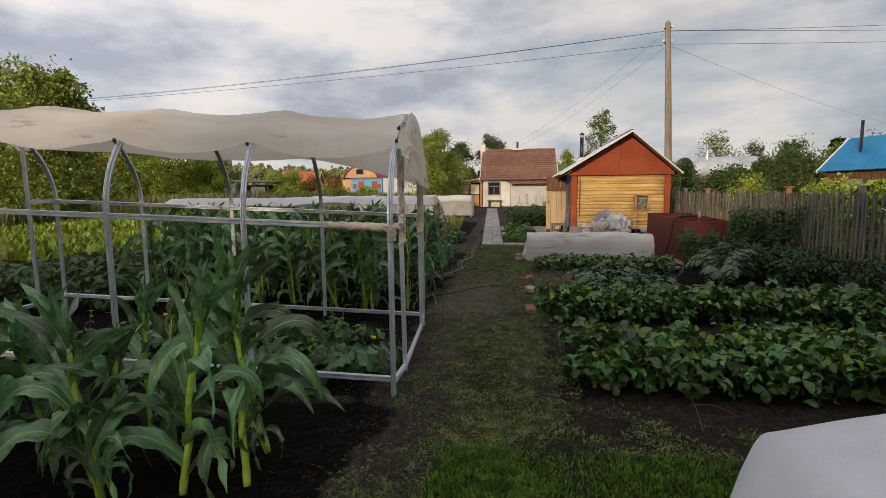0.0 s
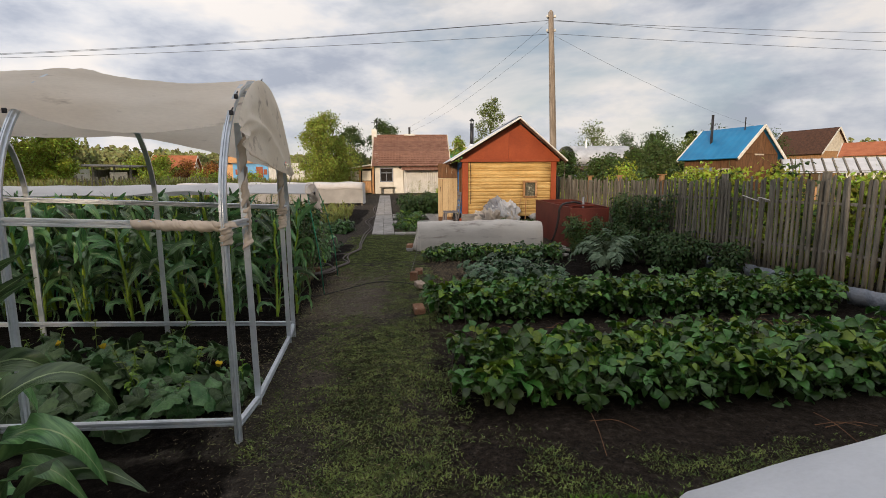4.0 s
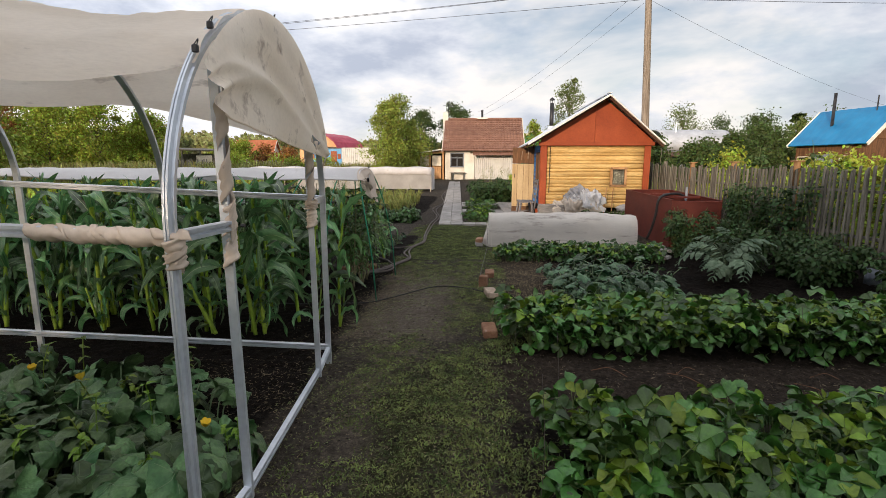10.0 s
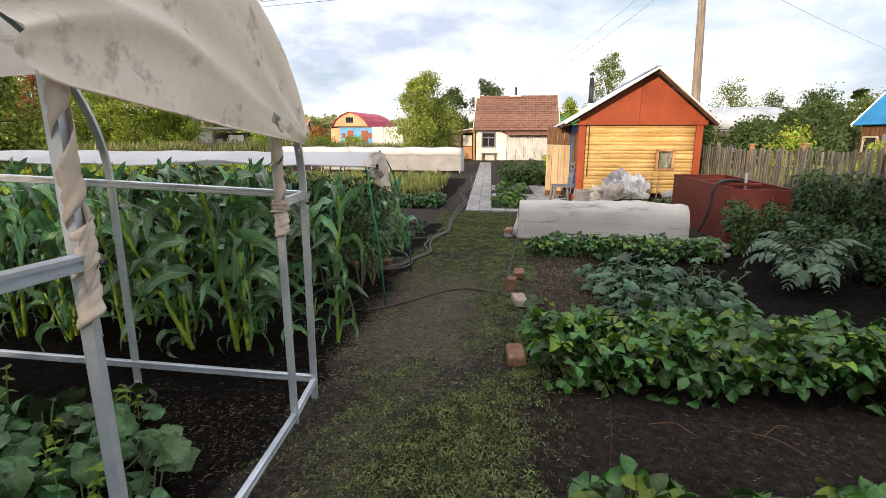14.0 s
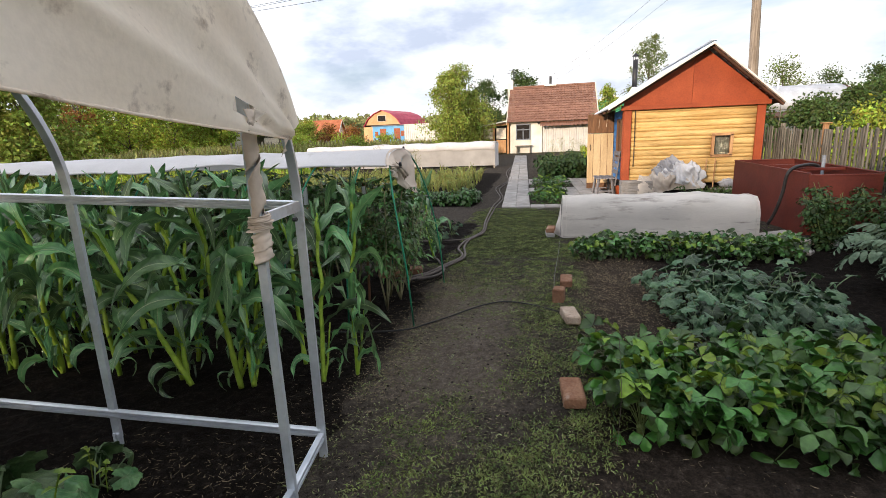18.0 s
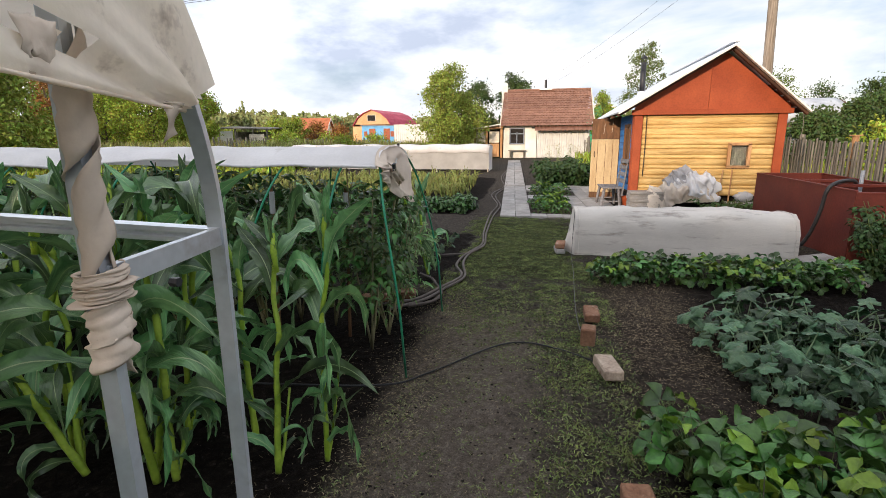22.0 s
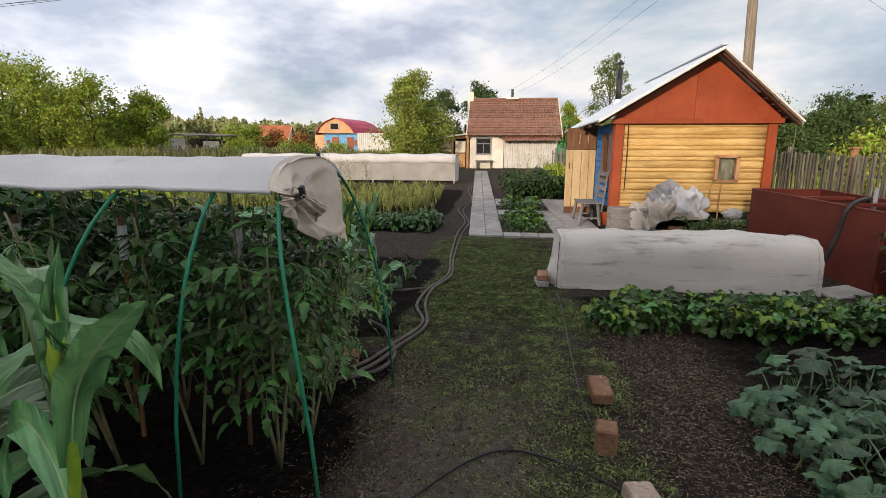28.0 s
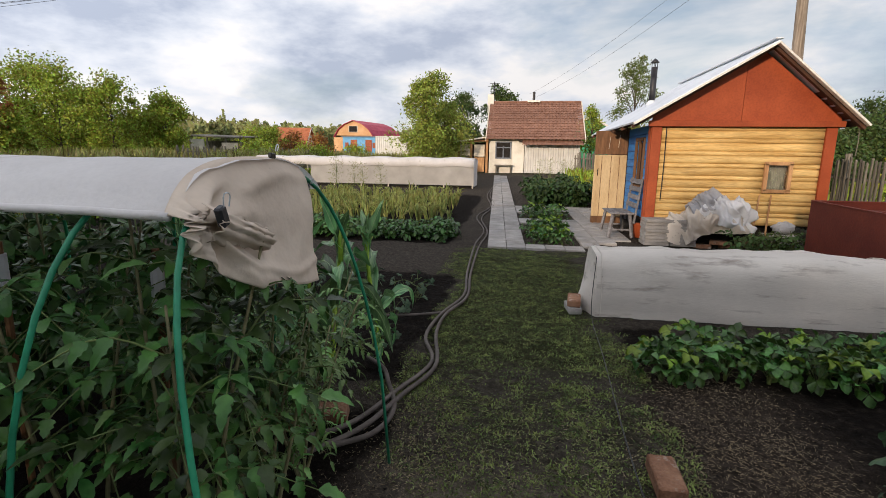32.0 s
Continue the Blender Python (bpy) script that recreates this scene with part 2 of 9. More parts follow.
    b = t.nodes.new("ShaderNodeBump")
    b.inputs["Strength"].default_value, b.inputs["Distance"].default_value = 0.8, 0.03
    t.links.new(fine.outputs["Fac"], b.inputs["Height"])
    b2 = t.nodes.new("ShaderNodeBump")
    b2.inputs["Strength"].default_value, b2.inputs["Distance"].default_value = 0.6, 0.06
    t.links.new(mid.outputs["Fac"], b2.inputs["Height"])
    t.links.new(b.outputs[0], b2.inputs["Normal"])
    t.links.new(b2.outputs[0], bsdf.inputs["Normal"])
    return m


def glass(name, tint=(0.9, 0.95, 0.95)):
    m = bpy.data.materials.new(name)
    m.use_nodes = True
    b = m.node_tree.nodes["Principled BSDF"]
    b.inputs["Base Color"].default_value = (*tint, 1)
    b.inputs["Roughness"].default_value = 0.06
    b.inputs["Transmission Weight"].default_value = 1.0
    b.inputs["IOR"].default_value = 1.45
    return m


M_GROUND = ground_material()
M_ZINC = material("galvanised_steel", (0.50, 0.54, 0.59), (0.68, 0.72, 0.77), scale=5, rough=0.36, bump=0, metal=0.55, vary=0.06, patches=0.10, stain=((0.36, 0.35, 0.34), 3.0, 0.62))
M_COVER = cloth("greenhouse_fabric", (0.76, 0.665, 0.56), (0.93, 0.845, 0.745), through=0.40, stain=((0.36, 0.29, 0.23), 4.5, 0.60), stretch=(0.45, 1.3, 1.3))
M_FLAP = cloth("beige_fabric", (0.88, 0.765, 0.63), (0.98, 0.885, 0.77), through=0.42, stain=((0.36, 0.27, 0.20), 5.5, 0.56))
M_COVER2 = cloth("tunnel_fabric", (0.665, 0.643, 0.636), (0.794, 0.772, 0.768), through=0.25, stain=((0.40, 0.36, 0.31), 3.5, 0.64))
M_TUNNEL = cloth("weathered_tunnel_fabric", (0.539, 0.499, 0.453), (0.690, 0.641, 0.582), through=0.15, stain=((0.30, 0.26, 0.23), 4.5, 0.555), stretch=(0.35, 1, 2.2))
M_RAG = cloth("beige_rag", (0.529, 0.437, 0.345), (0.759, 0.644, 0.540), through=0.12, stain=((0.13, 0.10, 0.08), 14.0, 0.62))
M_FILM = cloth("white_film", (0.56, 0.575, 0.61), (0.70, 0.715, 0.75), through=0.15, stain=((0.45, 0.45, 0.46), 9.0, 0.72), rough=0.55)
M_ENDCLOTH = cloth("tan_cloth", (0.50, 0.41, 0.33), (0.70, 0.60, 0.50), through=0.2, stain=((0.22, 0.17, 0.14), 14.0, 0.66))
M_MESH = cloth("grey_netting", (0.48, 0.46, 0.44), (0.62, 0.60, 0.57), through=0.4)
M_CLIP = material("black_clip_steel", (0.015, 0.015, 0.018), (0.05, 0.05, 0.055), rough=0.4, metal=0.3, bump=0.1)
M_LOG = material("yellow_log", (0.50, 0.305, 0.100), (0.72, 0.500, 0.205), scale=3.5, stretch=(0.35, 3, 3), fine=22, rough=0.65, bump=0.4, vary=0.14, patches=0.42, stain=((0.30, 0.18, 0.08), 5.0, 0.62))
M_OCHRE = material("orange_red_paint", (0.271, 0.051, 0.016), (0.369, 0.078, 0.025), scale=2.5, rough=0.6, bump=0.12, vary=0.05, patches=0.25, stain=((0.22, 0.05, 0.02), 6, 0.68))
M_BLUE = material("blue_paint", (0.020, 0.140, 0.420), (0.045, 0.240, 0.600), scale=4, stretch=(1, 0.4, 3), rough=0.6, bump=0.2, vary=0.1, patches=0.4)
M_ROOF = material("grey_roof_sheet", (0.60, 0.64, 0.70), (0.72, 0.76, 0.82), scale=2, rough=0.5, bump=0.05, metal=0.0, patches=0.25, vary=0.05, stain=((0.25, 0.22, 0.2), 2.5, 0.66))
M_RAKE = material("weathered_white_edge", (0.62, 0.59, 0.53), (0.82, 0.79, 0.72), scale=6, rough=0.8, bump=0.3, stain=((0.30, 0.22, 0.15), 8, 0.64))
# dark brown wood; under the eaves this colour also carries the shade
M_SOFFIT = material("dark_and_shaded_board", (0.05, 0.025, 0.015), (0.11, 0.05, 0.03), scale=6, rough=0.8)
M_PLY = material("door_plywood", (0.48, 0.33, 0.17), (0.62, 0.46, 0.26), scale=3, stretch=(3, 3, 0.4), rough=0.65, bump=0.15, vary=0.08, patches=0.3)
M_BROWN = material("brown_board", (0.10, 0.048, 0.022), (0.21, 0.105, 0.05), scale=5, stretch=(3, 3, 0.4), rough=0.75, bump=0.3)
M_GREYWOOD = material("grey_weathered_wood", (0.110, 0.099, 0.080), (0.270, 0.245, 0.205), scale=6, stretch=(4, 4, 0.5), fine=35, rough=0.85, bump=0.4, vary=0.30, patches=0.45, stain=((0.10, 0.11, 0.06), 5, 0.62))
M_PICKET = material("picket_wood", (0.085, 0.076, 0.061), (0.205, 0.185, 0.152), scale=6, stretch=(4, 4, 0.5), fine=35, rough=0.85, bump=0.4, vary=0.30, patches=0.45, stain=((0.12, 0.12, 0.07), 5, 0.62))
M_BENCH = material("bench_wood", (0.132, 0.124, 0.129), (0.240, 0.236, 0.245), scale=6, stretch=(1, 4, 4), rough=0.8, bump=0.3, vary=0.12)
M_POLE = material("old_pole_wood", (0.20, 0.155, 0.115), (0.40, 0.33, 0.26), scale=5, stretch=(6, 6, 0.35), fine=30, rough=0.85, bump=0.5)
M_STEELRED = material("red_oxide_paint", (0.084, 0.014, 0.010), (0.128, 0.026, 0.016), scale=2.2, rough=0.55, bump=0.1, patches=0.3, vary=0.04, stain=((0.08, 0.035, 0.025), 4, 0.63))
M_RUBBER = material("black_rubber", (0.012, 0.012, 0.013), (0.03, 0.03, 0.032), rough=0.5)
M_HOSE = material("grey_brown_hose", (0.062, 0.050, 0.044), (0.118, 0.099, 0.088), rough=0.7, bump=0.3, stain=((0.05, 0.042, 0.036), 12, 0.6))
M_GREENROD = material("green_plastic_rod", (0.015, 0.16, 0.085), (0.03, 0.26, 0.14), rough=0.35, bump=0.05, vary=0.08)
M_SLAB = material("concrete_slab", (0.240, 0.224, 0.208), (0.368, 0.348, 0.328), scale=4, fine=80, rough=0.9, bump=0.35, vary=0.10, stain=((0.16, 0.14, 0.12), 5, 0.62))
M_BRICK = material("old_red_brick", (0.190, 0.090, 0.052), (0.300, 0.165, 0.100), scale=9, fine=60, rough=0.95, bump=0.6, vary=0.25, stain=((0.40, 0.35, 0.30), 10, 0.58))
M_PALEBRICK = material("mortared_pale_brick", (0.30, 0.22, 0.165), (0.46, 0.37, 0.29), scale=14, fine=70, rough=0.95, bump=0.6, vary=0.12, stain=((0.20, 0.13, 0.09), 18, 0.55))
M_WHITEWASH = material("whitewashed_wall", (0.62, 0.58, 0.50), (0.80, 0.77, 0.70), scale=1.6, rough=0.85, bump=0.2, patches=0.2, stain=((0.42, 0.34, 0.26), 2.4, 0.68))
M_CORR = material("white_corrugated_metal", (0.62, 0.61, 0.58), (0.78, 0.77, 0.74), scale=2, rough=0.5, bump=0.05, patches=0.15, stain=((0.40, 0.30, 0.20), 3.5, 0.70))
M_TILE = material("brown_roof_tile", (0.187, 0.089, 0.058), (0.289, 0.152, 0.104), scale=3, rough=0.7, bump=0.2, vary=0.12, stain=((0.14, 0.07, 0.05), 3, 0.64))
M_TRIM = material("cream_trim", (0.52, 0.45, 0.36), (0.70, 0.63, 0.52), scale=5, rough=0.7, bump=0.15)
M_WARMWOOD = material("warm_board", (0.32, 0.16, 0.07), (0.50, 0.29, 0.14), scale=4, stretch=(3, 3, 0.5), rough=0.7, bump=0.25, vary=0.15)
# near-black standing in for shade in rooms and recesses; also the tank water
M_NEARBLACK = material("shade_and_water_black", (0.012, 0.010, 0.009), (0.03, 0.026, 0.024), rough=0.9)
M_GLASS = glass("window_glass")
M_CURTAIN = material("pale_curtain", (0.04, 0.042, 0.036), (0.17, 0.16, 0.13), scale=8, stretch=(6, 1, 0.6), rough=0.9, bump=0.3)
M_BLUEROOF = material("blue_metal_roof", (0.004, 0.150, 0.340), (0.008, 0.205, 0.430), scale=1.5, rough=0.45, bump=0.05, patches=0.15, vary=0.03)
M_SILVER = material("silver_roof", (0.40, 0.42, 0.45), (0.62, 0.64, 0.67), scale=1.5, rough=0.5, bump=0.1, metal=0.2, stain=((0.24, 0.2, 0.17), 1.4, 0.60))
M_PINKROOF = material("crimson_roof", (0.33, 0.02, 0.05), (0.46, 0.05, 0.09), scale=1.5, rough=0.5, bump=0.1)
M_PEACH = material("peach_wall", (0.58, 0.32, 0.15), (0.72, 0.44, 0.24), scale=1.5, rough=0.8)
M_SKYBLUE = material("light_blue_wall", (0.12, 0.34, 0.62), (0.20, 0.45, 0.74), scale=1.5, rough=0.8)
M_REDDOOR = material("red_brown_door", (0.26, 0.07, 0.035), (0.38, 0.12, 0.06), rough=0.7)
M_TERRA = material("terracotta_roof", (0.30, 0.09, 0.04), (0.42, 0.15, 0.07), scale=2, rough=0.8)
M_SLATE = material("asbestos_slate", (0.16, 0.18, 0.22), (0.28, 0.31, 0.36), scale=5, rough=0.85, bump=0.3, stain=((0.10, 0.1, 0.1), 5, 0.6))
M_GREENWALL = material("green_wall", (0.03, 0.20, 0.10), (0.05, 0.30, 0.15), rough=0.7)
M_BARK = material("bark", (0.055, 0.042, 0.032), (0.15, 0.12, 0.095), scale=8, stretch=(3, 3, 0.6), rough=0.9, bump=0.6)
M_CORN = leafy("corn_leaf", (0.032, 0.108, 0.036), (0.168, 0.330, 0.122), vary=0.6, rough=0.28, gleam=0.7, through=0.16, fine=30, stretch=(0.25, 7, 0.6))
M_RIB = material("pale_midrib", (0.240, 0.336, 0.160), (0.352, 0.440, 0.240), rough=0.5, bump=0.05)
M_STALK = material("corn_stalk", (0.165, 0.285, 0.022), (0.345, 0.470, 0.060), scale=7, rough=0.42, bump=0.1, vary=0.25)
M_TASSEL = material("corn_tassel", (0.22, 0.26, 0.07), (0.36, 0.37, 0.14), rough=0.8, vary=0.2)
M_BERRY = leafy("strawberry_leaf", (0.014, 0.056, 0.008), (0.068, 0.165, 0.030), vary=0.55, hue=0.026, rough=0.38, gleam=0.42, through=0.06, fine=55)
M_YOUNG = leafy("young_strawberry_leaf", (0.085, 0.165, 0.012), (0.185, 0.285, 0.030), vary=0.3, hue=0.02, rough=0.40, gleam=0.32, through=0.15, fine=55)
M_PETIOLE = material("petiole", (0.063, 0.098, 0.028), (0.119, 0.154, 0.049), rough=0.6, vary=0.2)
M_SQUASH = leafy("squash_leaf", (0.017, 0.056, 0.024), (0.080, 0.150, 0.070), vary=0.6, hue=0.025, rough=0.46, through=0.05, gleam=0.34, fine=60)
M_CUKE = leafy("cucumber_leaf", (0.020, 0.070, 0.018), (0.112, 0.200, 0.076), vary=0.5, rough=0.44, gleam=0.40, through=0.05, fine=70)
M_TOM = leafy("tomato_leaf", (0.012, 0.052, 0.009), (0.066, 0.150, 0.032), vary=0.6, rough=0.38, gleam=0.3, through=0.05)
M_WISP = leafy("wispy_tomato_leaf", (0.045, 0.120, 0.026), (0.190, 0.310, 0.095), vary=0.55, hue=0.03, rough=0.5, gleam=0.35, through=0.15)
M_GREYLEAF = leafy("silver_leaf", (0.056, 0.096, 0.056), (0.126, 0.179, 0.119), vary=0.2, hue=0.01, rough=0.7)
M_DARKLEAF = leafy("bush_leaf", (0.018, 0.046, 0.012), (0.044, 0.086, 0.026), vary=0.4, rough=0.55)
M_ONION = leafy("onion_leaf", (0.13, 0.18, 0.045), (0.32, 0.33, 0.10), vary=0.3, hue=0.04, island=True)
M_GRASS = leafy("grass_blade", (0.034, 0.054, 0.013), (0.176, 0.214, 0.060), island=True, vary=0.65, hue=0.04, rough=0.6, gleam=0.2, through=0.1)
M_LAWN = leafy("lawn_blade", (0.028, 0.075, 0.006), (0.110, 0.215, 0.022), island=True, vary=0.6, hue=0.03, rough=0.55, gleam=0.2, through=0.15)
M_WEEDY = leafy("creeping_stem", (0.070, 0.090, 0.030), (0.215, 0.225, 0.105), island=True, vary=0.6, hue=0.05, rough=0.7, gleam=0.15, through=0.05)
M_STRAW = material("dry_straw", (0.201, 0.155, 0.092), (0.325, 0.264, 0.170), rough=0.9, island=True, vary=0.3)
M_TREE = leafy("apple_leaf", (0.133, 0.207, 0.032), (0.347, 0.393, 0.075), island=True, vary=0.5, hue=0.05)
M_TREEDARK = leafy("dark_tree_leaf", (0.034, 0.071, 0.019), (0.095, 0.139, 0.038), island=True, vary=0.45, hue=0.04)
M_BIRCH = leafy("birch_leaf", (0.075, 0.120, 0.030), (0.20, 0.245, 0.065), island=True, vary=0.4, hue=0.04)
M_HEDGE = leafy("hedge_leaf", (0.125, 0.213, 0.021), (0.386, 0.447, 0.062), island=True, vary=0.5, hue=0.06)
M_RUST = leafy("orange_leaf", (0.20, 0.09, 0.02), (0.38, 0.18, 0.05), island=True, vary=0.4, hue=0.03)
M_WOOD_FAR = leafy("far_wood", (0.11, 0.14, 0.048), (0.29, 0.30, 0.11), island=True, vary=0.4, hue=0.05)
M_WEED = leafy("tall_weed", (0.15, 0.19, 0.045), (0.38, 0.36, 0.13), island=True, vary=0.4, hue=0.05)
M_YELLOWFLOWER = material("yellow_petal", (0.55, 0.38, 0.02), (0.75, 0.55, 0.05), rough=0.6)
M_VEIN = material("pale_leaf_vein", (0.10, 0.155, 0.075), (0.17, 0.23, 0.12), rough=0.6, vary=0.15)
M_GREENFRUIT = material("green_tomato", (0.10, 0.17, 0.04), (0.20, 0.27, 0.08), rough=0.3, bump=0.0)

# ---- building blocks ----
R = random.Random(11)


def gz(x, y):
    """Height of the ground: level garden, rising gently towards the far house."""
    rise = 0.033 * min(max(y - 16.0, 0.0), 20.0)
    return rise


class Mesh:
    """Collects vertices and faces for one mesh."""

    def __init__(self):
        self.v, self.f, self.m = [], [], []

    def add(self, verts, faces, slot=0):
        o = len(self.v)
        self.v.extend([tuple(p) for p in verts])
        self.f.extend([tuple(i + o for i in f) for f in faces])
        self.m.extend([slot] * len(faces))
        return self

    def box(self, size, at=(0, 0, 0), turn=None, edge=0.006, slot=0):
        """A box with chamfered edges, its centre at at."""
        hx, hy, hz = (s / 2 for s in size)
        e = min(edge, hx * 0.45, hy * 0.45, hz * 0.45)
        vs, index = [], {}
        for sx in (-1, 1):
            for sy in (-1, 1):
                for sz in (-1, 1):
                    for a in range(3):
                        p = [sx * (hx - e), sy * (hy - e), sz * (hz - e)]
                        p[a] = (sx, sy, sz)[a] * (hx, hy, hz)[a]
                        index[sx, sy, sz, a] = len(vs)
                        vs.append(Vector(p))
        fs = []
        for a in range(3):
            b, c = (a + 1) % 3, (a + 2) % 3
            for s in (-1, 1):
                quad = []
                for sb, sc in ((-1, -1), (1, -1), (1, 1), (-1, 1)):
                    k = [0, 0, 0]
                    k[a], k[b], k[c] = s, sb, sc
                    quad.append(index[(*k, a)])
                fs.append(quad if s > 0 else quad[::-1])
        for a in range(3):
            b, c = (a + 1) % 3, (a + 2) % 3
            for sb in (-1, 1):
                for sc in (-1, 1):
                    k0, k1 = [0] * 3, [0] * 3
                    k0[a], k1[a] = -1, 1
                    for k in (k0, k1):
                        k[b], k[c] = sb, sc
                    q = [index[(*k0, b)], index[(*k1, b)], index[(*k1, c)], index[(*k0, c)]]
                    fs.append(q if sb * sc < 0 else q[::-1])
        for sx in (-1, 1):
            for sy in (-1, 1):
                for sz in (-1, 1):
                    q = [index[sx, sy, sz, a] for a in range(3)]
                    fs.append(q if sx * sy * sz > 0 else q[::-1])
        m = Matrix.Translation(at) @ (turn.to_4x4() if turn else Matrix())
        return self.add([m @ p for p in vs], fs, slot)

    def beam(self, a, b, width, depth, edge=0.004, up=(0, 0, 1), slot=0):
        """A chamfered bar from a to b."""
        a, b = Vector(a), Vector(b)
        z = (b - a).normalized()
        x = Vector(up).cross(z)
        if x.length < 1e-4:
            x = Vector((1, 0, 0))
        x.normalize()
        y = z.cross(x)
        turn = Matrix((x, y, z)).transposed()
        return self.box((width, depth, (b - a).length), (a + b) / 2, turn, edge, slot)

    def tube(self, points, radii, sides=8, caps=True, slot=0):
        pts = [Vector(p) for p in points]
        if not hasattr(radii, "__len__"):
            radii = [radii] * len(pts)
        ref = Vector((0, 0, 1))
        if abs((pts[-1] - pts[0]).normalized().z) > 0.9:
            ref = Vector((1, 0, 0))
        vs, fs = [], []
        for i, p in enumerate(pts):
            d = (pts[min(i + 1, len(pts) - 1)] - pts[max(i - 1, 0)]).normalized()
            x = ref.cross(d)
            if x.length < 1e-3:
                x = Vector((0, 1, 0)).cross(d)
            x.normalize()
            y = d.cross(x)
            for s in range(sides):
                a = 2 * math.pi * s / sides
                vs.append(p + radii[i] * (math.cos(a) * x + math.sin(a) * y))
        for i in range(len(pts) - 1):
            for s in range(sides):
                n = (s + 1) % sides
                fs.append((i * sides + s, i * sides + n, (i + 1) * sides + n, (i + 1) * sides + s))
        if caps:
            fs.append(tuple(range(sides))[::-1])
            fs.append(tuple((len(pts) - 1) * sides + s for s in range(sides)))
        return self.add(vs, fs, slot)

    def grid(self, rows, thick=0.0, slot=0):
        """A sheet through rows of points; with a thickness it becomes a closed skin."""
        n, k = len(rows), len(rows[0])
        vs = [Vector(p) for row in rows for p in row]
        fs = [(i * k + j, i * k + j + 1, (i + 1) * k + j + 1, (i + 1) * k + j) for i in range(n - 1) for j in range(k - 1)]
        if thick:
            normals = []
            for i in range(n):
                for j in range(k):
                    du = vs[i * k + min(j + 1, k - 1)] - vs[i * k + max(j - 1, 0)]
                    dv = vs[min(i + 1, n - 1) * k + j] - vs[max(i - 1, 0) * k + j]
                    w = du.cross(dv)
                    normals.append(w.normalized() if w.length > 1e-9 else Vector((0, 0, 1)))
            o = len(vs)
            vs = vs + [p - w * thick for p, w in zip(vs, normals)]
            fs = fs + [tuple(i + o for i in f[::-1]) for f in fs]
            rim = [j for j in range(k)] + [i * k + k - 1 for i in range(1, n)] + [(n - 1) * k + j for j in range(k - 2, -1, -1)] + [i * k for i in range(n - 2, 0, -1)]
            fs += [(a, a + o, b + o, b) for a, b in zip(rim, rim[1:] + rim[:1])]
        return self.add(vs, fs, slot)

    def data(self, name, mats, smooth=False):
        me = bpy.data.meshes.new(name)
        me.from_pydata(self.v, [], self.f)
        for m in mats if isinstance(mats, (list, tuple)) else [mats]:
            me.materials.append(m)
        if any(self.m):
            me.polygons.foreach_set("material_index", self.m)
        if smooth:
            me.polygons.foreach_set("use_smooth", [True] * len(me.polygons))
        me.update()
        return me


def part(name, mesh, mats, parent=None, label="", smooth=False, m=None):
    """One mesh object under a thing or a part. mesh: a Mesh, or mesh data that is shared."""
    data = mesh.data(name, mats, smooth) if isinstance(mesh, Mesh) else mesh
    ob = new(name, data)
    ob.parent = parent
    if m is not None:
        ob.matrix_basis = m
    if label:
        ob["label"] = label
    return ob


def thing(name, label, category, at=(0, 0, 0), rz=0.0, group="", kind=""):
    e = new(name)
    e.empty_display_size = 0.1
    e.matrix_basis = pose(*at, 0, 0, rz)
    return tagged(e, label, category, group, kind)


def single(name, mesh, mats, label, category, m=None, group="", kind="", smooth=False):
    return tagged(part(name, mesh, mats, None, "", smooth, m), label, category, group, kind)


def bend(points, n):
    """A smooth line of n points through the given ones."""
    p = [Vector(q) for q in points]
    p = [2 * p[0] - p[1]] + p + [2 * p[-1] - p[-2]]
    res, spans = [], len(p) - 3
    for i in range(n):
        s = i / (n - 1) * spans
        k = min(int(s), spans - 1)
        t = s - k
        a, b, c, d = p[k : k + 4]
        res.append(0.5 * (2 * b + (c - a) * t + (2 * a - 5 * b + 4 * c - d) * t * t + (3 * b - 3 * c + d - a) * t**3))
    return res


def wob(x, y, z=0.0, s=1.0):
    return noise.noise(Vector((x * s, y * s, z * s)))


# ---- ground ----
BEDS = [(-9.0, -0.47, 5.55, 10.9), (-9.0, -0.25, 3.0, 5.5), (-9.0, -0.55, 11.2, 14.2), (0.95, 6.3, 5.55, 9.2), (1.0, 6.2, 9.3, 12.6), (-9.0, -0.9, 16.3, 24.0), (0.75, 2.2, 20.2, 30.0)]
TURF = [(0.16, 3.2, 2.0, 5.05, 1.35), (0.02, 0.80, 4.8, 7.75, 0.72), (0.36, 0.88, 7.7, 11.3, 0.60), (-0.55, 0.95, 11.2, 15.7, 0.92), (-0.2, 0.3, 2.0, 5.2, 0.40), (-0.45, 0.5, 10.2, 11.8, 0.44), (0.75, 1.30, 5.3, 12.0, 0.52), (0.95, 3.7, 13.5, 15.9, 0.5), (2.5, 7.0, 12.8, 40.0, 0.4)]
# pale trodden soil in the middle of the path, and dry crumbly soil between the rows
DRY = [(-0.36, 0.42, 8.1, 10.4), (-0.15, 0.15, 6.2, 8.2)]
CRUST = [(0.75, 5.6, 6.95, 7.95), (0.72, 5.6, 4.9, 5.95), (0.90, 1.85, 8.9, 12.0)]


def inside(x, y, box, soft=0.18):
    x0, x1, y0, y1 = box[:4]
    x, y = x + 0.10 * wob(x, y, 1, 2.0) + 0.05 * wob(x, y, 2, 6.0), y + 0.09 * wob(x, y, 3, 2.3) + 0.05 * wob(x, y, 4, 6.0)
    d = min(x - x0, x1 - x, y - y0, y1 - y)
    return min(max(d / soft * 0.5 + 0.5, 0.0), 1.0)


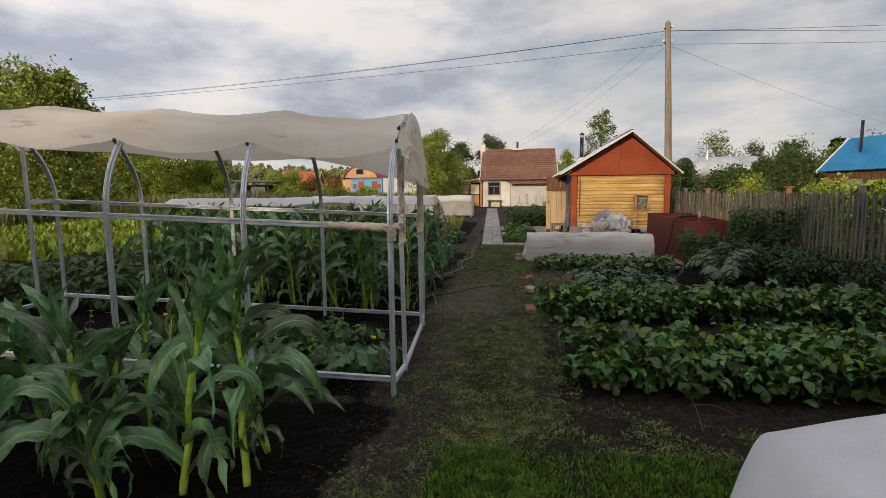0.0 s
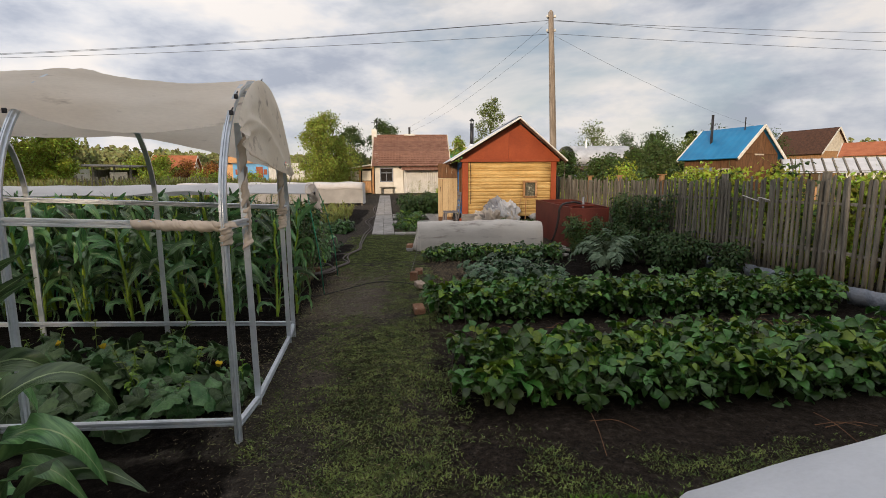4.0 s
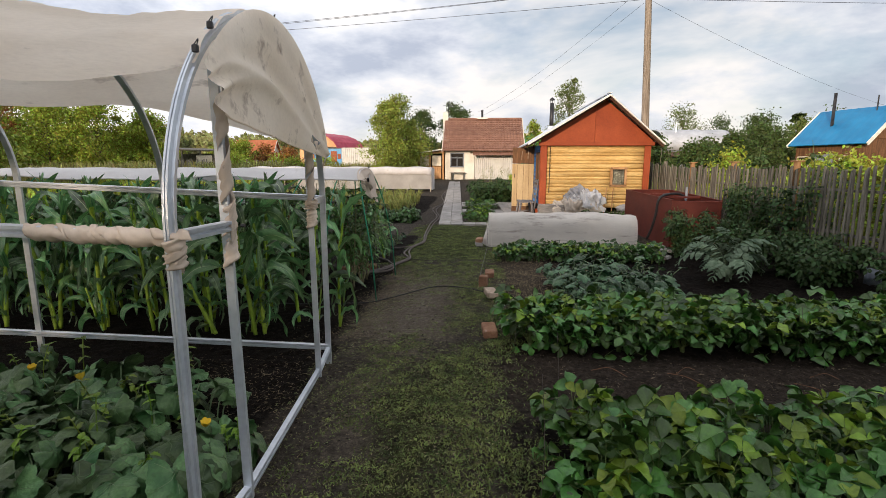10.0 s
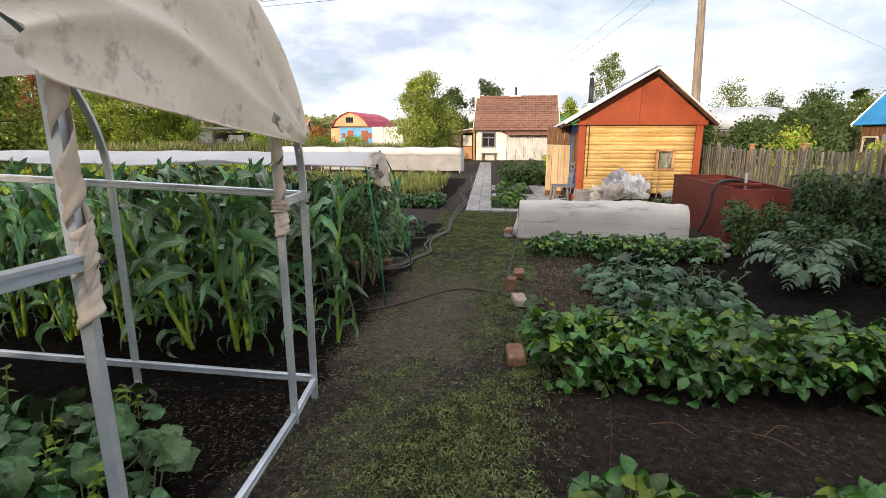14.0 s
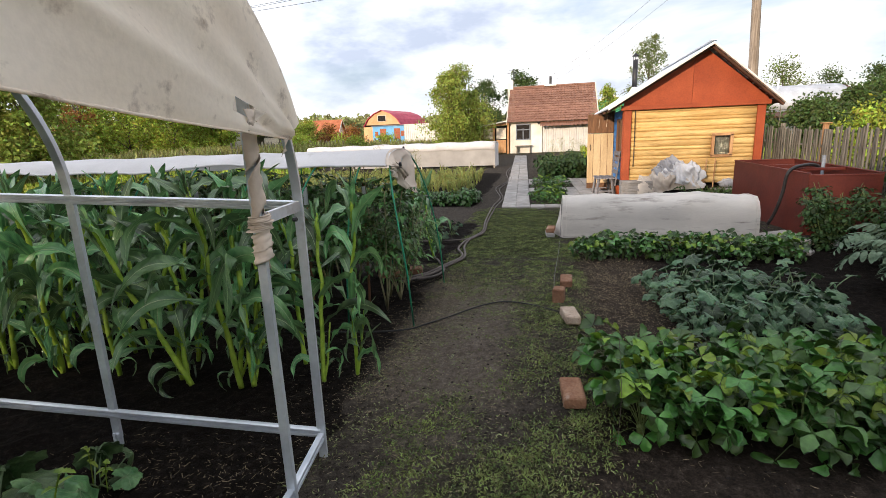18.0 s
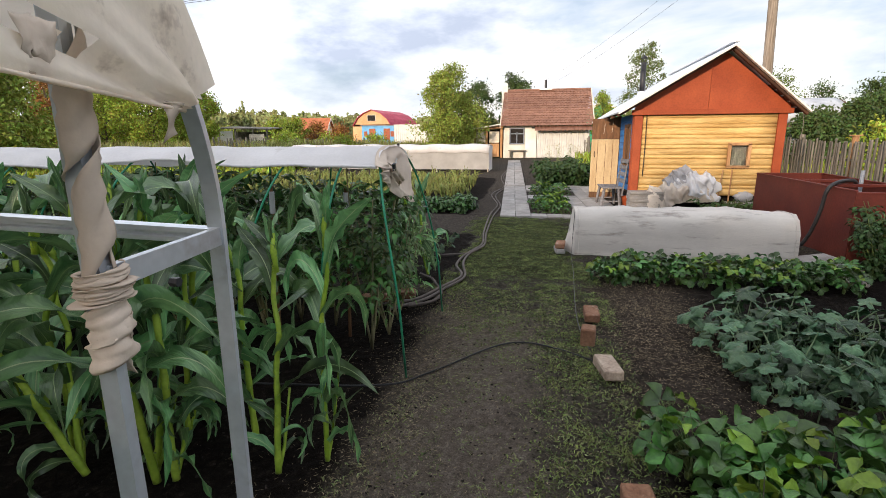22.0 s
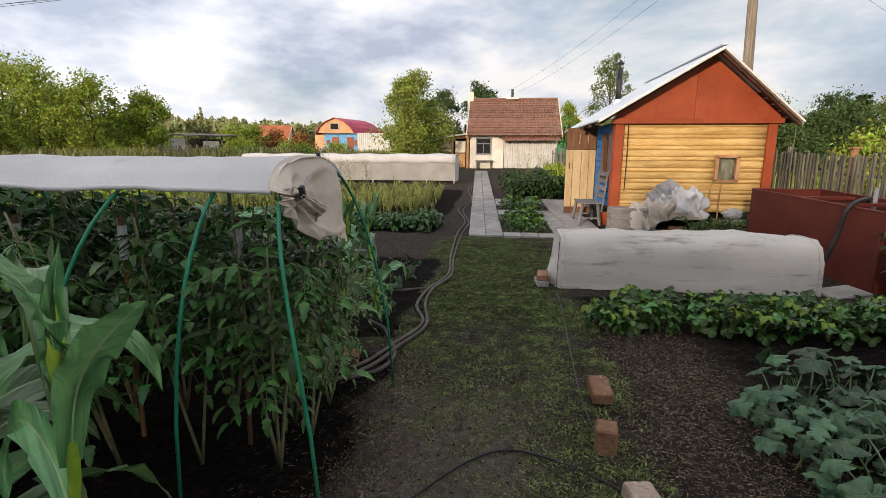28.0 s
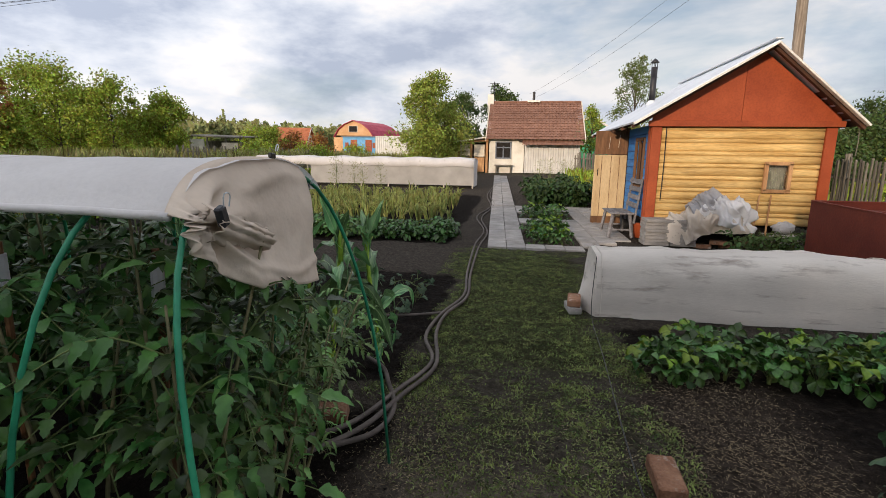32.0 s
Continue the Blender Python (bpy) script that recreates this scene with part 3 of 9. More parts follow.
def turf_at(x, y, q):
    """How thickly turf q grows at a place: ragged at the edges, thin in patches."""
    x2 = x + 0.22 * wob(x, y, 6, 0.9) + 0.16 * wob(x, y, 1, 2.6) + 0.07 * wob(x, y, 9, 7.0)
    y2 = y + 0.35 * wob(x, y, 8, 0.9) + 0.22 * wob(x, y, 2, 2.2)
    x0, x1, y0, y1, k = q
    d = min((x2 - x0) / 0.55, (x1 - x2) / 0.55, (y2 - y0) / 0.9, (y1 - y2) / 0.9) + 0.4
    return k * min(max(d, 0.0), 1.0) * (0.92 + 0.2 * wob(x, y, 11, 1.1))


def spread(a, b, fine0, fine1, step, far):
    """Coordinates that are close together between fine0 and fine1 and grow apart outside."""
    mid = list(np.arange(fine0, fine1 + 1e-6, step))
    low, s, p = [], step, fine0
    while p > a:
        s *= far
        p = max(p - s, a)
        low.append(p)
    high, s, p = [], step, fine1
    while p < b:
        s *= far
        p = min(p + s, b)
        high.append(p)
    return low[::-1] + mid + high


def build_ground():
    xs = spread(-600, 600, -4.0, 5.5, 0.05, 1.16)
    ys = spread(-200, 900, 3.0, 16.4, 0.05, 1.16)
    vs, bed, turf, field, dry, crust = [], [], [], [], [], []
    for y in ys:
        for x in xs:
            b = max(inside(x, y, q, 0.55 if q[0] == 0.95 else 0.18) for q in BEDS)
            t = max(turf_at(x, y, q) for q in TURF)
            f = max(min(max((abs(x + 1) - 9.5) / 3, 0), 1), min(max((y - 34) / 4, 0), 1))
            z = gz(x, y)
            if abs(x) < 9 and 0 < y < 36:
                z += -0.035 * b + 0.022 * wob(x, y, 0, 1.7) + 0.014 * wob(x, y, 4, 5.0) + (0.010 + 0.014 * b) * wob(x, y, 9, 13.0) + 0.006 * wob(x, y, 2, 27.0)
            else:
                z += 0.05 * wob(x, y, 0, 0.4)
            vs.append((x, y, z))
            bed.append(b)
            turf.append(t * (1 - b))
            field.append(f)
            near = abs(x) < 6 and 4 < y < 13
            dry.append(max(inside(x, y, q, 0.45) for q in DRY) * (0.8, 1.0)[y > 8] if near else 0.0)
            crust.append(max(inside(x, y, q, 0.55) for q in CRUST) if near else 0.0)
    k = len(xs)
    fs = [(i * k + j, i * k + j + 1, (i + 1) * k + j + 1, (i + 1) * k + j) for i in range(len(ys) - 1) for j in range(k - 1)]
    me = bpy.data.meshes.new("ground")
    me.from_pydata(vs, [], fs)
    for name, values in (("bed", bed), ("turf", turf), ("field", field), ("dry", dry), ("crust", crust)):
        me.attributes.new(name, "FLOAT", "POINT").data.foreach_set("value", values)
    me.materials.append(M_GROUND)
    me.polygons.foreach_set("use_smooth", [True] * len(me.polygons))
    return tagged(new("ground", me), "dark garden soil and worn grass path between vegetable beds", "ground", kind="structure")


build_ground()

# ---- log bathhouse ----
CX0, CX1, CY0, CY1 = 2.27, 4.93, 16.98, 20.6
WALL_TOP, APEX = 1.98, (3.80, 3.14)


def log_shape(length, r, seed, flat):
    """A hewn log along x, flattened, with slight swells."""
    rr = random.Random(seed)
    pts = [(-length / 2 + length * i / 6, rr.uniform(-0.004, 0.004), rr.uniform(-0.005, 0.005)) for i in range(7)]
    m = Mesh().tube(pts, [r * rr.uniform(0.95, 1.05) for _ in pts], 10)
    m.v = [(x, y * flat, max(-r * 0.97, min(r * 0.97, z * 1.12))) for x, y, z in m.v]
    return m


def bathhouse():
    h = thing("bathhouse", "small log bathhouse with yellow walls, orange gable and grey sheet roof", "bathhouse", (3.6, 18.8, gz(0, 18)))
    g = gz(0, 18)

    def L(x, y, z):
        return (x - 3.6, y - 18.8, z - g)

    # the core behind the logs, and the plinth
    part("core_wall", Mesh().box((CX1 - CX0 - 0.12, CY1 - CY0 - 0.16, WALL_TOP - 0.36), L((CX0 + CX1) / 2, (CY0 + CY1) / 2 + 0.02, (WALL_TOP + 0.36) / 2)), M_SOFFIT, h, "dark gaps between the logs")
    # the footing's near-black colour holds the shade below the logs
    part("plinth", Mesh().box((CX1 - CX0 - 0.5, CY1 - CY0 - 0.4, 0.45), L((CX0 + CX1) / 2, (CY0 + CY1) / 2 + 0.2, 0.17)), M_NEARBLACK, h, "recessed footing, its shade put into a near-black colour")
    heights = [0.128 if k % 2 == 0 else 0.068 for k in range(16)]
    low = 0.38
    win = (4.03, 4.38, 0.94, 1.375)
    for i, step in enumerate(heights):
        z, low = low + step / 2, low + step
        spans = [(CX0 + 0.11, CX1 - 0.10)]
        if win[2] - 0.03 < z < win[3] + 0.03:
            spans = [(CX0 + 0.11, win[0]), (win[1], CX1 - 0.10)]
        for a, b in spans:
            part("log", log_shape(b - a, step * 0.525, i * 7 + int(a * 10), 0.075 / step), M_LOG, h, smooth=True, m=pose(*L((a + b) / 2, CY0 + 0.02, z)))
    for i in range(11):
        z = 0.42 + 0.142 * (i + 0.5)
        for a, b in ((CY0 + 0.1, 17.42), (17.98, 18.72)) if 0.95 < z < 1.75 else ((CY0 + 0.1, 18.72),):
            part("board", Mesh().box((0.035, b - a, 0.138), L(CX0 + 0.03, (a + b) / 2, z), edge=0.012), M_BLUE, h, "blue painted side boards")
        part("board", Mesh().box((0.035, CY1 - CY0 - 0.1, 0.138), L(CX1 - 0.03, (CY0 + CY1) / 2, z), edge=0.012), M_GREYWOOD, h)
    part("porch_wall", Mesh().box((0.04, 0.55, 1.6), L(CX0 + 0.04, 20.3, 1.15)), M_BROWN, h)
    part("back_wall", Mesh().box((CX1 - CX0, 0.05, 1.6), L(3.6, CY1, 1.15)), M_GREYWOOD, h)
    # corner boards
    for x in (CX0 + 0.055, CX1 - 0.05):
        part("corner_board", Mesh().beam(L(x, CY0 - 0.045, 0.36), L(x, CY0 - 0.045, WALL_TOP), 0.15, 0.05), M_OCHRE, h, "orange corner board")
    part("corner_board", Mesh().beam(L(CX0 - 0.01, CY0 + 0.05, 0.36), L(CX0 - 0.01, CY0 + 0.05, WALL_TOP), 0.04, 0.15), M_OCHRE, h, "orange corner board")
    # gable: two sheets with a seam, and its bottom ledge
    ax, az = APEX
    gy = CY0 - 0.075
    lo = WALL_TOP + 0.02
    xl, xr = 2.02, 5.08
    zl = lambda x: az - 0.10 - (az - 2.0) * abs(x - ax) / ((ax - 1.90) if x < ax else (5.20 - ax))
    seam = 3.56
    left = [L(2.24, gy, lo), L(seam - 0.003, gy, lo), L(seam - 0.003, gy, zl(seam)), L(2.24, gy, max(zl(2.24), lo + 0.02))]
    right = [L(seam + 0.003, gy, lo), L(4.98, gy, lo), L(4.98, gy, max(zl(4.98), lo + 0.02)), L(ax, gy, zl(ax)), L(seam + 0.003, gy, zl(seam))]
    for poly in (left, right):
        k = len(poly)
        back = [(p[0], p[1] + 0.03, p[2]) for p in poly]
        part("gable_panel", Mesh().add(poly + back, [tuple(range(k)), tuple(range(2 * k - 1, k - 1, -1))] + [(i, i + k, (i + 1) % k + k, (i + 1) % k) for i in range(k)]), M_OCHRE, h, "orange painted gable sheet")
    part("gable_ledge", Mesh().beam(L(2.18, gy - 0.03, WALL_TOP + 0.0), L(5.02, gy - 0.03, WALL_TOP + 0.0), 0.05, 0.09), M_OCHRE, h, "orange ledge board")
    # roof: two skins with thickness, standing over the gable
    y0, y1 = 16.55, 21.0
    for side, ex, ez in ((-1, 1.88, 1.985), (1, 5.16, 1.975)):
        rows = []
        for i in range(9):
            y = y0 + (y1 - y0) * i / 8
            rows.append([L(ax + (ex - ax) * j / 10, y, az + (ez - az) * j / 10 + 0.006 * wob(y * 2, j, side)) for j in range(11)])
        if side > 0:
            rows = [r[::-1] for r in rows]
        part("roof_sheet", Mesh().grid(rows, -0.025), M_ROOF, h, "grey metal roof sheet")
        dirv = Vector((ex - ax, 0, ez - az)).normalized()
        nrm = Vector((-dirv.z, 0, dirv.x)) * (1 if side > 0 else -1)
        for y, mat, nm in ((y0 + 0.012, M_RAKE, "rake_board"), (y1 - 0.012, M_RAKE, "rake_board")):
            a = Vector(L(ax, y, az)) - Vector((0, 0, 0.035))
            b = Vector(L(ex, y, ez)) - Vector((0, 0, 0.035))
            part(nm, Mesh().beam(a, b, 0.03, 0.085, up=(0, 1, 0)), mat, h, "flaking whitish edge board")
        # rafters and laths: eaves shade put into their dark colour
        for i in range(6):
            y = y0 + 0.12 + (y1 - y0 - 0.24) * i / 5
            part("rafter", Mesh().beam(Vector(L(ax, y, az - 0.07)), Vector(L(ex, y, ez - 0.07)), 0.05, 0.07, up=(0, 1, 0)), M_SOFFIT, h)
        for i in range(5):
            s = 0.55 + 0.1 * i if side < 0 else 0.6 + 0.09 * i
            x, z = ax + (ex - ax) * s, az + (ez - az) * s - 0.036
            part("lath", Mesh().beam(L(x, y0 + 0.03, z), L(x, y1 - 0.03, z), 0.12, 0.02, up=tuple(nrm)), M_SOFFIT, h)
    part("ridge_cap", Mesh().beam(L(ax, y0, az + 0.025), L(ax, y1, az + 0.025), 0.11, 0.02), M_ROOF, h)
    # window with frame, panes and curtain
    wx0, wx1, wz0, wz1 = win
    w = part("window", Mesh().box((wx1 - wx0, 0.02, wz1 - wz0), L((wx0 + wx1) / 2, CY0 + 0.10, (wz0 + wz1) / 2)), M_CURTAIN, h, "small window with pale curtain")
    for a, b in (((wx0, wz0), (wx0, wz1)), ((wx1, wz0), (wx1, wz1)), ((wx0 - 0.03, wz0), (wx1 + 0.03, wz0)), ((wx0 - 0.03, wz1), (wx1 + 0.03, wz1))):
        part("frame", Mesh().beam(L(a[0], CY0 - 0.045, a[1]), L(b[0], CY0 - 0.045, b[1]), 0.055, 0.045, up=(0, 1, 0)), M_WARMWOOD, w, "brown wooden frame")
    pane = part("pane", Mesh().box((wx1 - wx0 - 0.06, 0.006, wz1 - wz0 - 0.06), L((wx0 + wx1) / 2, CY0 - 0.02, (wz0 + wz1) / 2), edge=0.001), M_GLASS, w)
    pane.visible_shadow = False
    # side window
    w2 = part("window", Mesh().box((0.02, 0.5, 0.78), L(CX0 + 0.08, 17.7, 1.36)), M_NEARBLACK, h, "narrow side window")
    for a, b in (((17.42, 0.96), (17.42, 1.76)), ((17.98, 0.96), (17.98, 1.76)), ((17.40, 0.96), (18.0, 0.96)), ((17.40, 1.76), (18.0, 1.76)), ((17.7, 0.96), (17.7, 1.76))):
        part("frame", Mesh().beam(L(CX0 + 0.0, a[0], a[1]), L(CX0 + 0.0, b[0], b[1]), 0.04, 0.06), M_BROWN, w2, "brown window frame")
    # open door standing out from the side wall
    dy = 18.78
    d = part("door", Mesh().box((0.62, 0.045, 1.30), L(1.97, dy, 0.84)), M_PLY, h, "open plywood door")
    part("upper_panel", Mesh().box((0.62, 0.045, 0.46), L(1.97, dy, 1.73)), M_BROWN, d, "brown upper boards")
    for x in (1.80, 1.98, 2.14):
        part("groove", Mesh().box((0.008, 0.01, 1.26), L(x, dy - 0.024, 0.84), edge=0.001), M_BROWN, d)
    part("foot_board", Mesh().box((0.62, 0.05, 0.16), L(1.97, dy - 0.004, 0.18)), M_BROWN, d)
    part("handle", Mesh().tube(bend([L(1.74, dy - 0.02, 1.22), L(1.72, dy - 0.06, 1.16), L(1.74, dy - 0.02, 1.08)], 8), 0.007, 6), M_CLIP, d, "curved iron handle")
    for x, y, z in ((1.92, dy - 0.03, 1.75), (2.10, dy - 0.03, 1.78)):
        part("strap", Mesh().beam(L(x, y, z - 0.14), L(x + 0.02, y, z + 0.1), 0.014, 0.006), M_TRIM, d)
    part("lintel_shelf", Mesh().beam(L(2.27, 18.75, 1.98), L(2.27, 20.6, 1.98), 0.08, 0.08), M_BROWN, h)
    # stove pipe through the roof
    px, py = 2.86, 19.62
    pz = 2.58
    c = part("chimney", Mesh().tube([L(px, py, pz - 0.1), L(px, py, 3.30)], 0.062, 14), M_CLIP, h, "black sooty stove pipe", smooth=True)
    for i in range(4):
        a = math.pi / 2 * i
        part("cap_strut", Mesh().beam(L(px + 0.055 * math.cos(a), py + 0.055 * math.sin(a), 3.28), L(px + 0.055 * math.cos(a), py + 0.055 * math.sin(a), 3.40), 0.012, 0.012), M_CLIP, c)
    part("cap", Mesh().tube([L(px, py, 3.385), L(px, py, 3.40), L(px, py, 3.47)], [0.085, 0.085, 0.012], 14), M_CLIP, c)
    part("flashing", Mesh().tube([L(px, py, pz - 0.06), L(px, py, pz + 0.05)], [0.13, 0.066], 14), M_ROOF, c)
    part("cord", Mesh().tube(bend([L(2.47, CY0 - 0.06, 1.95), L(2.475, CY0 - 0.075, 1.3), L(2.47, CY0 - 0.07, 0.75)], 8), 0.008, 5), M_CLIP, h)
    part("drain_wire", Mesh().tube(bend([L(5.1, 16.7, 1.95), L(5.14, 16.72, 1.75), L(5.13, 16.72, 1.5)], 8), 0.006, 5), M_GREYWOOD, h)
    return h


bathhouse()


# ---- far white house ----
def white_house():
    fy = 34.3
    g = gz(0, fy)
    h = thing("garden_house", "whitewashed garden house with brown tiled roof and corrugated front", "house", (1.0, fy + 2.5, g))

    def L(x, y, z):
        return (x - 1.0, y - fy - 2.5, z - g)

    x0, x1 = -1.42, 3.25
    ez, rz = 2.43, 4.42
    ry = fy + 2.5
    part("wall", Mesh().box((1.55, 4.8, ez - g), L(-0.62, fy + 2.52, (ez + g) / 2)), M_WHITEWASH, h)
    part("wall", Mesh().box((3.05, 4.6, ez - g), L(x1 - 1.55, fy + 2.62, (ez + g) / 2)), M_WHITEWASH, h)
    part("gable_wall", Mesh().add([L(x0 + 0.02, fy + 0.2, ez), L(x0 + 0.02, fy + 4.8, ez), L(x0 + 0.02, ry, rz - 0.1), L(x0 + 0.08, fy + 0.2, ez), L(x0 + 0.08, fy + 4.8, ez), L(x0 + 0.08, ry, rz - 0.1)], [(0, 1, 2), (5, 4, 3), (0, 3, 4, 1), (1, 4, 5, 2), (2, 5, 3, 0)]), M_WHITEWASH, h)
    # tile courses: wavy strips, each lapping the one below
    courses, waves = 15, 26
    ry0, ez0 = fy - 0.35, 2.30
    for c in range(courses):
        s0, s1 = c / courses, (c + 1.12) / courses
        rows = []
        for s, up in ((s0, 0.035), (s1, 0.0)):
            s = min(s, 1.0)
            row = []
            for j in range(waves * 4 + 1):
                x = x0 - 0.12 + (x1 - x0 + 0.26) * j / (waves * 4)
                row.append(L(x, ry0 + (ry - ry0) * s, ez0 + (rz - ez0) * s + up + 0.028 * abs(math.sin(math.pi * j / 4))))
            rows.append(row)
        part("tile_course", Mesh().grid(rows, 0.012), M_TILE, h)
    part("back_roof", Mesh().box((x1 - x0 + 0.26, 3.6, 0.06), L(0.93, ry + 1.42, (rz + ez0) / 2 + 0.02), Euler((radians(-37.5), 0, 0)).to_matrix()), M_TILE, h)
    part("ridge_cap", Mesh().tube([L(x0 - 0.12, ry, rz + 0.02), L(x1 + 0.14, ry, rz + 0.02)], 0.07, 8), M_TILE, h)
    for x in (x0 - 0.14, x1 + 0.16):
        part("rake_board", Mesh().beam(L(x, ry0, ez0 - 0.02), L(x, ry, rz), 0.05, 0.14), M_TRIM, h, "pale edge board")
    # front: entrance bay with a window, then corrugated sheets under a short awning
    w = part("window", Mesh().box((0.72, 0.03, 0.78), L(-0.66, fy + 0.13, 1.78)), M_NEARBLACK, h, "dark window of the entrance bay")
    for a, b in (((-1.04, 1.38), (-1.04, 2.20)), ((-0.28, 1.38), (-0.28, 2.20)), ((-1.08, 1.38), (-0.24, 1.38)), ((-1.08, 2.20), (-0.24, 2.20)), ((-0.66, 1.40), (-0.66, 2.0)), ((-1.0, 1.92), (-0.3, 1.92))):
        part("frame", Mesh().beam(L(a[0], fy + 0.09, a[1]), L(b[0], fy + 0.09, b[1]), 0.06, 0.06, up=(0, 1, 0)), M_SLATE, w, "grey window frame")
    part("sill_bench", Mesh().box((0.95, 0.3, 0.05), L(-0.62, fy - 0.1, 1.02)), M_GREYWOOD, h, "narrow bench under the window")
    for x in (-1.0, -0.26):
        part("bench_leg", Mesh().box((0.05, 0.22, 0.40), L(x, fy - 0.1, 0.80)), M_GREYWOOD, h)
    part("door", Mesh().box((0.62, 0.06, 1.55), L(0.10, fy + 0.05, 1.40)), M_WHITEWASH, h, "white plank door")
    rows = []
    for z in (g + 0.03, 2.16):
        rows.append([L(0.44 + 2.75 * j / 88, fy + 0.02 - 0.022 * (j % 4 in (1, 2)), z) for j in range(89)])
    part("corrugated_sheet", Mesh().grid(rows, 0.006), M_CORR, h, "white corrugated sheets")
    aw = []
    for y, z in ((fy - 0.62, 2.06), (fy - 0.05, 2.30)):
        aw.append([L(0.30 + 3.0 * j / 56, y, z + 0.02 * (j % 4 in (1, 2))) for j in range(57)])
    part("awning", Mesh().grid(aw, 0.012), M_TILE, h, "brown corrugated awning")
    part("fascia", Mesh().beam(L(x0, fy - 0.05, 2.36), L(x1, fy - 0.05, 2.36), 0.05, 0.14), M_TRIM, h)
    part("brick_chimney", Mesh().box((0.34, 0.34, 1.0), L(-1.52, ry, 4.35)), M_WHITEWASH, h, "whitewashed brick chimney")
    part("stove_pipe", Mesh().tube([L(0.85, ry + 0.1, 4.2), L(0.85, ry + 0.1, 5.0)], 0.075, 10), M_CLIP, h, "dark stove pipe")
    part("roof_hatch", Mesh().box((0.7, 0.3, 0.10), L(0.85, ry, rz + 0.06)), M_RAKE, h)
    mast = part("aerial", Mesh().tube([L(-1.35, ry, 4.3), L(-1.35, ry, 5.55)], 0.02, 6), M_CLIP, h, "television aerial")
    for z, wd in ((5.45, 0.5), (5.3, 0.7)):
        part("aerial_rod", Mesh().tube([L(-1.35 - wd / 2, ry, z), L(-1.35 + wd / 2, ry, z)], 0.012, 5), M_CLIP, mast)
    # side porch
    p = part("porch_roof", Mesh().box((1.75, 2.6, 0.06), L(-2.28, fy + 1.2, 2.32), Euler((0, radians(-9), 0)).to_matrix()), M_RAKE, h, "lean-to porch roof")
    for x in (-3.0, -2.35, -1.52):
        part("porch_post", Mesh().box((0.12, 0.12, 1.6), L(x, fy + 0.25, g + 0.8)), M_WARMWOOD, h)
    for x in (-2.66, -1.92):
        part("porch_panel", Mesh().box((0.56, 0.05, 0.62), L(x, fy + 0.26, g + 1.15)), M_TRIM, h, "pale porch panel")
        part("porch_panel", Mesh().box((0.56, 0.05, 0.75), L(x, fy + 0.26, g + 0.42)), M_WARMWOOD, h)
    part("porch_beam", Mesh().beam(L(-3.1, fy + 0.25, g + 1.58), L(-1.45, fy + 0.25, g + 1.68), 0.12, 0.12), M_WARMWOOD, h)
    # black panel added as the shade within the porch
    part("porch_inside", Mesh().box((1.6, 0.05, 1.6), L(-2.25, fy + 1.6, g + 0.8)), M_NEARBLACK, h)
    return h


white_house()

# ---- greenhouse frame ----
GX, GY0, GY1 = -0.272, 5.67, 7.565
SKEW, TURN, CLIMB = 0.071, 0.065, 0.045  # lean of the end frame, swing of the long sides, rise towards the far end
ARCHES = [0.0, -1.05, -2.07, -3.12, -4.15]


def arch_line(y0, y1, n=44, spring=1.20, rise=0.87):
    c, half = (y0 + y1) / 2, (y1 - y0) / 2
    pts = [(0, y0, -0.03), (0, y0, 0.6), (0, y0, spring)]
    for i in range(1, n):
        a = math.pi * i / n
        pts.append((0, c - half * math.cos(a), spring + rise * math.sin(a)))
    return pts + [(0, y1, spring), (0, y1, 0.6), (0, y1, -0.03)]


def profile_sweep(pts, width=0.039, depth=0.032):
    """A ribbed hat section swept along a line in a plane of constant x."""
    sec = [(-0.5, 0), (-0.5, 0.45), (-0.28, 0.5), (-0.22, 1), (-0.05, 1), (0.0, 0.8), (0.05, 1), (0.22, 1), (0.28, 0.5), (0.5, 0.45), (0.5, 0)]
    vs, fs, k = [], [], len(sec)
    for i, p in enumerate(pts):
        p = Vector(p)
        d = (Vector(pts[min(i + 1, len(pts) - 1)]) - Vector(pts[max(i - 1, 0)])).normalized()
        x = Vector((1, 0, 0))
        n = x.cross(d)
        vs += [p + x * a * width + n * b * depth for a, b in sec]
    for i in range(len(pts) - 1):
        for j in range(k):
            q = (j + 1) % k
            fs.append((i * k + j, i * k + q, (i + 1) * k + q, (i + 1) * k + j))
    fs += [tuple(range(k))[::-1], tuple((len(pts) - 1) * k + j for j in range(k))]
    return Mesh().add(vs, fs)


def rail(a, b, width=0.042, depth=0.026):
    """A straight ribbed bar: one folded section drawn out along its length."""
    a, b = Vector(a), Vector(b)
    d = (b - a).normalized()
    side = Vector((0, 0, 1)).cross(d)
    side = Vector((0, 1, 0)) if side.length < 1e-3 else side.normalized()
    if d.x < -0.5:
        side = -side
    up = d.cross(side)
    sec = [(-0.5, 0.5), (-0.5, -0.1), (-0.42, -0.5), (-0.16, -0.5), (-0.08, -0.05), (0.08, -0.05), (0.16, -0.5), (0.42, -0.5), (0.5, -0.1), (0.5, 0.5)]
    k = len(sec)
    vs = [p + up * width * u + side * depth * s for p in (a, b) for u, s in sec]
    fs = [(j, (j + 1) % k, k + (j + 1) % k, k + j) for j in range(k)] + [tuple(range(k))[::-1], tuple(range(k, 2 * k))]
    return Mesh().add(vs, fs)


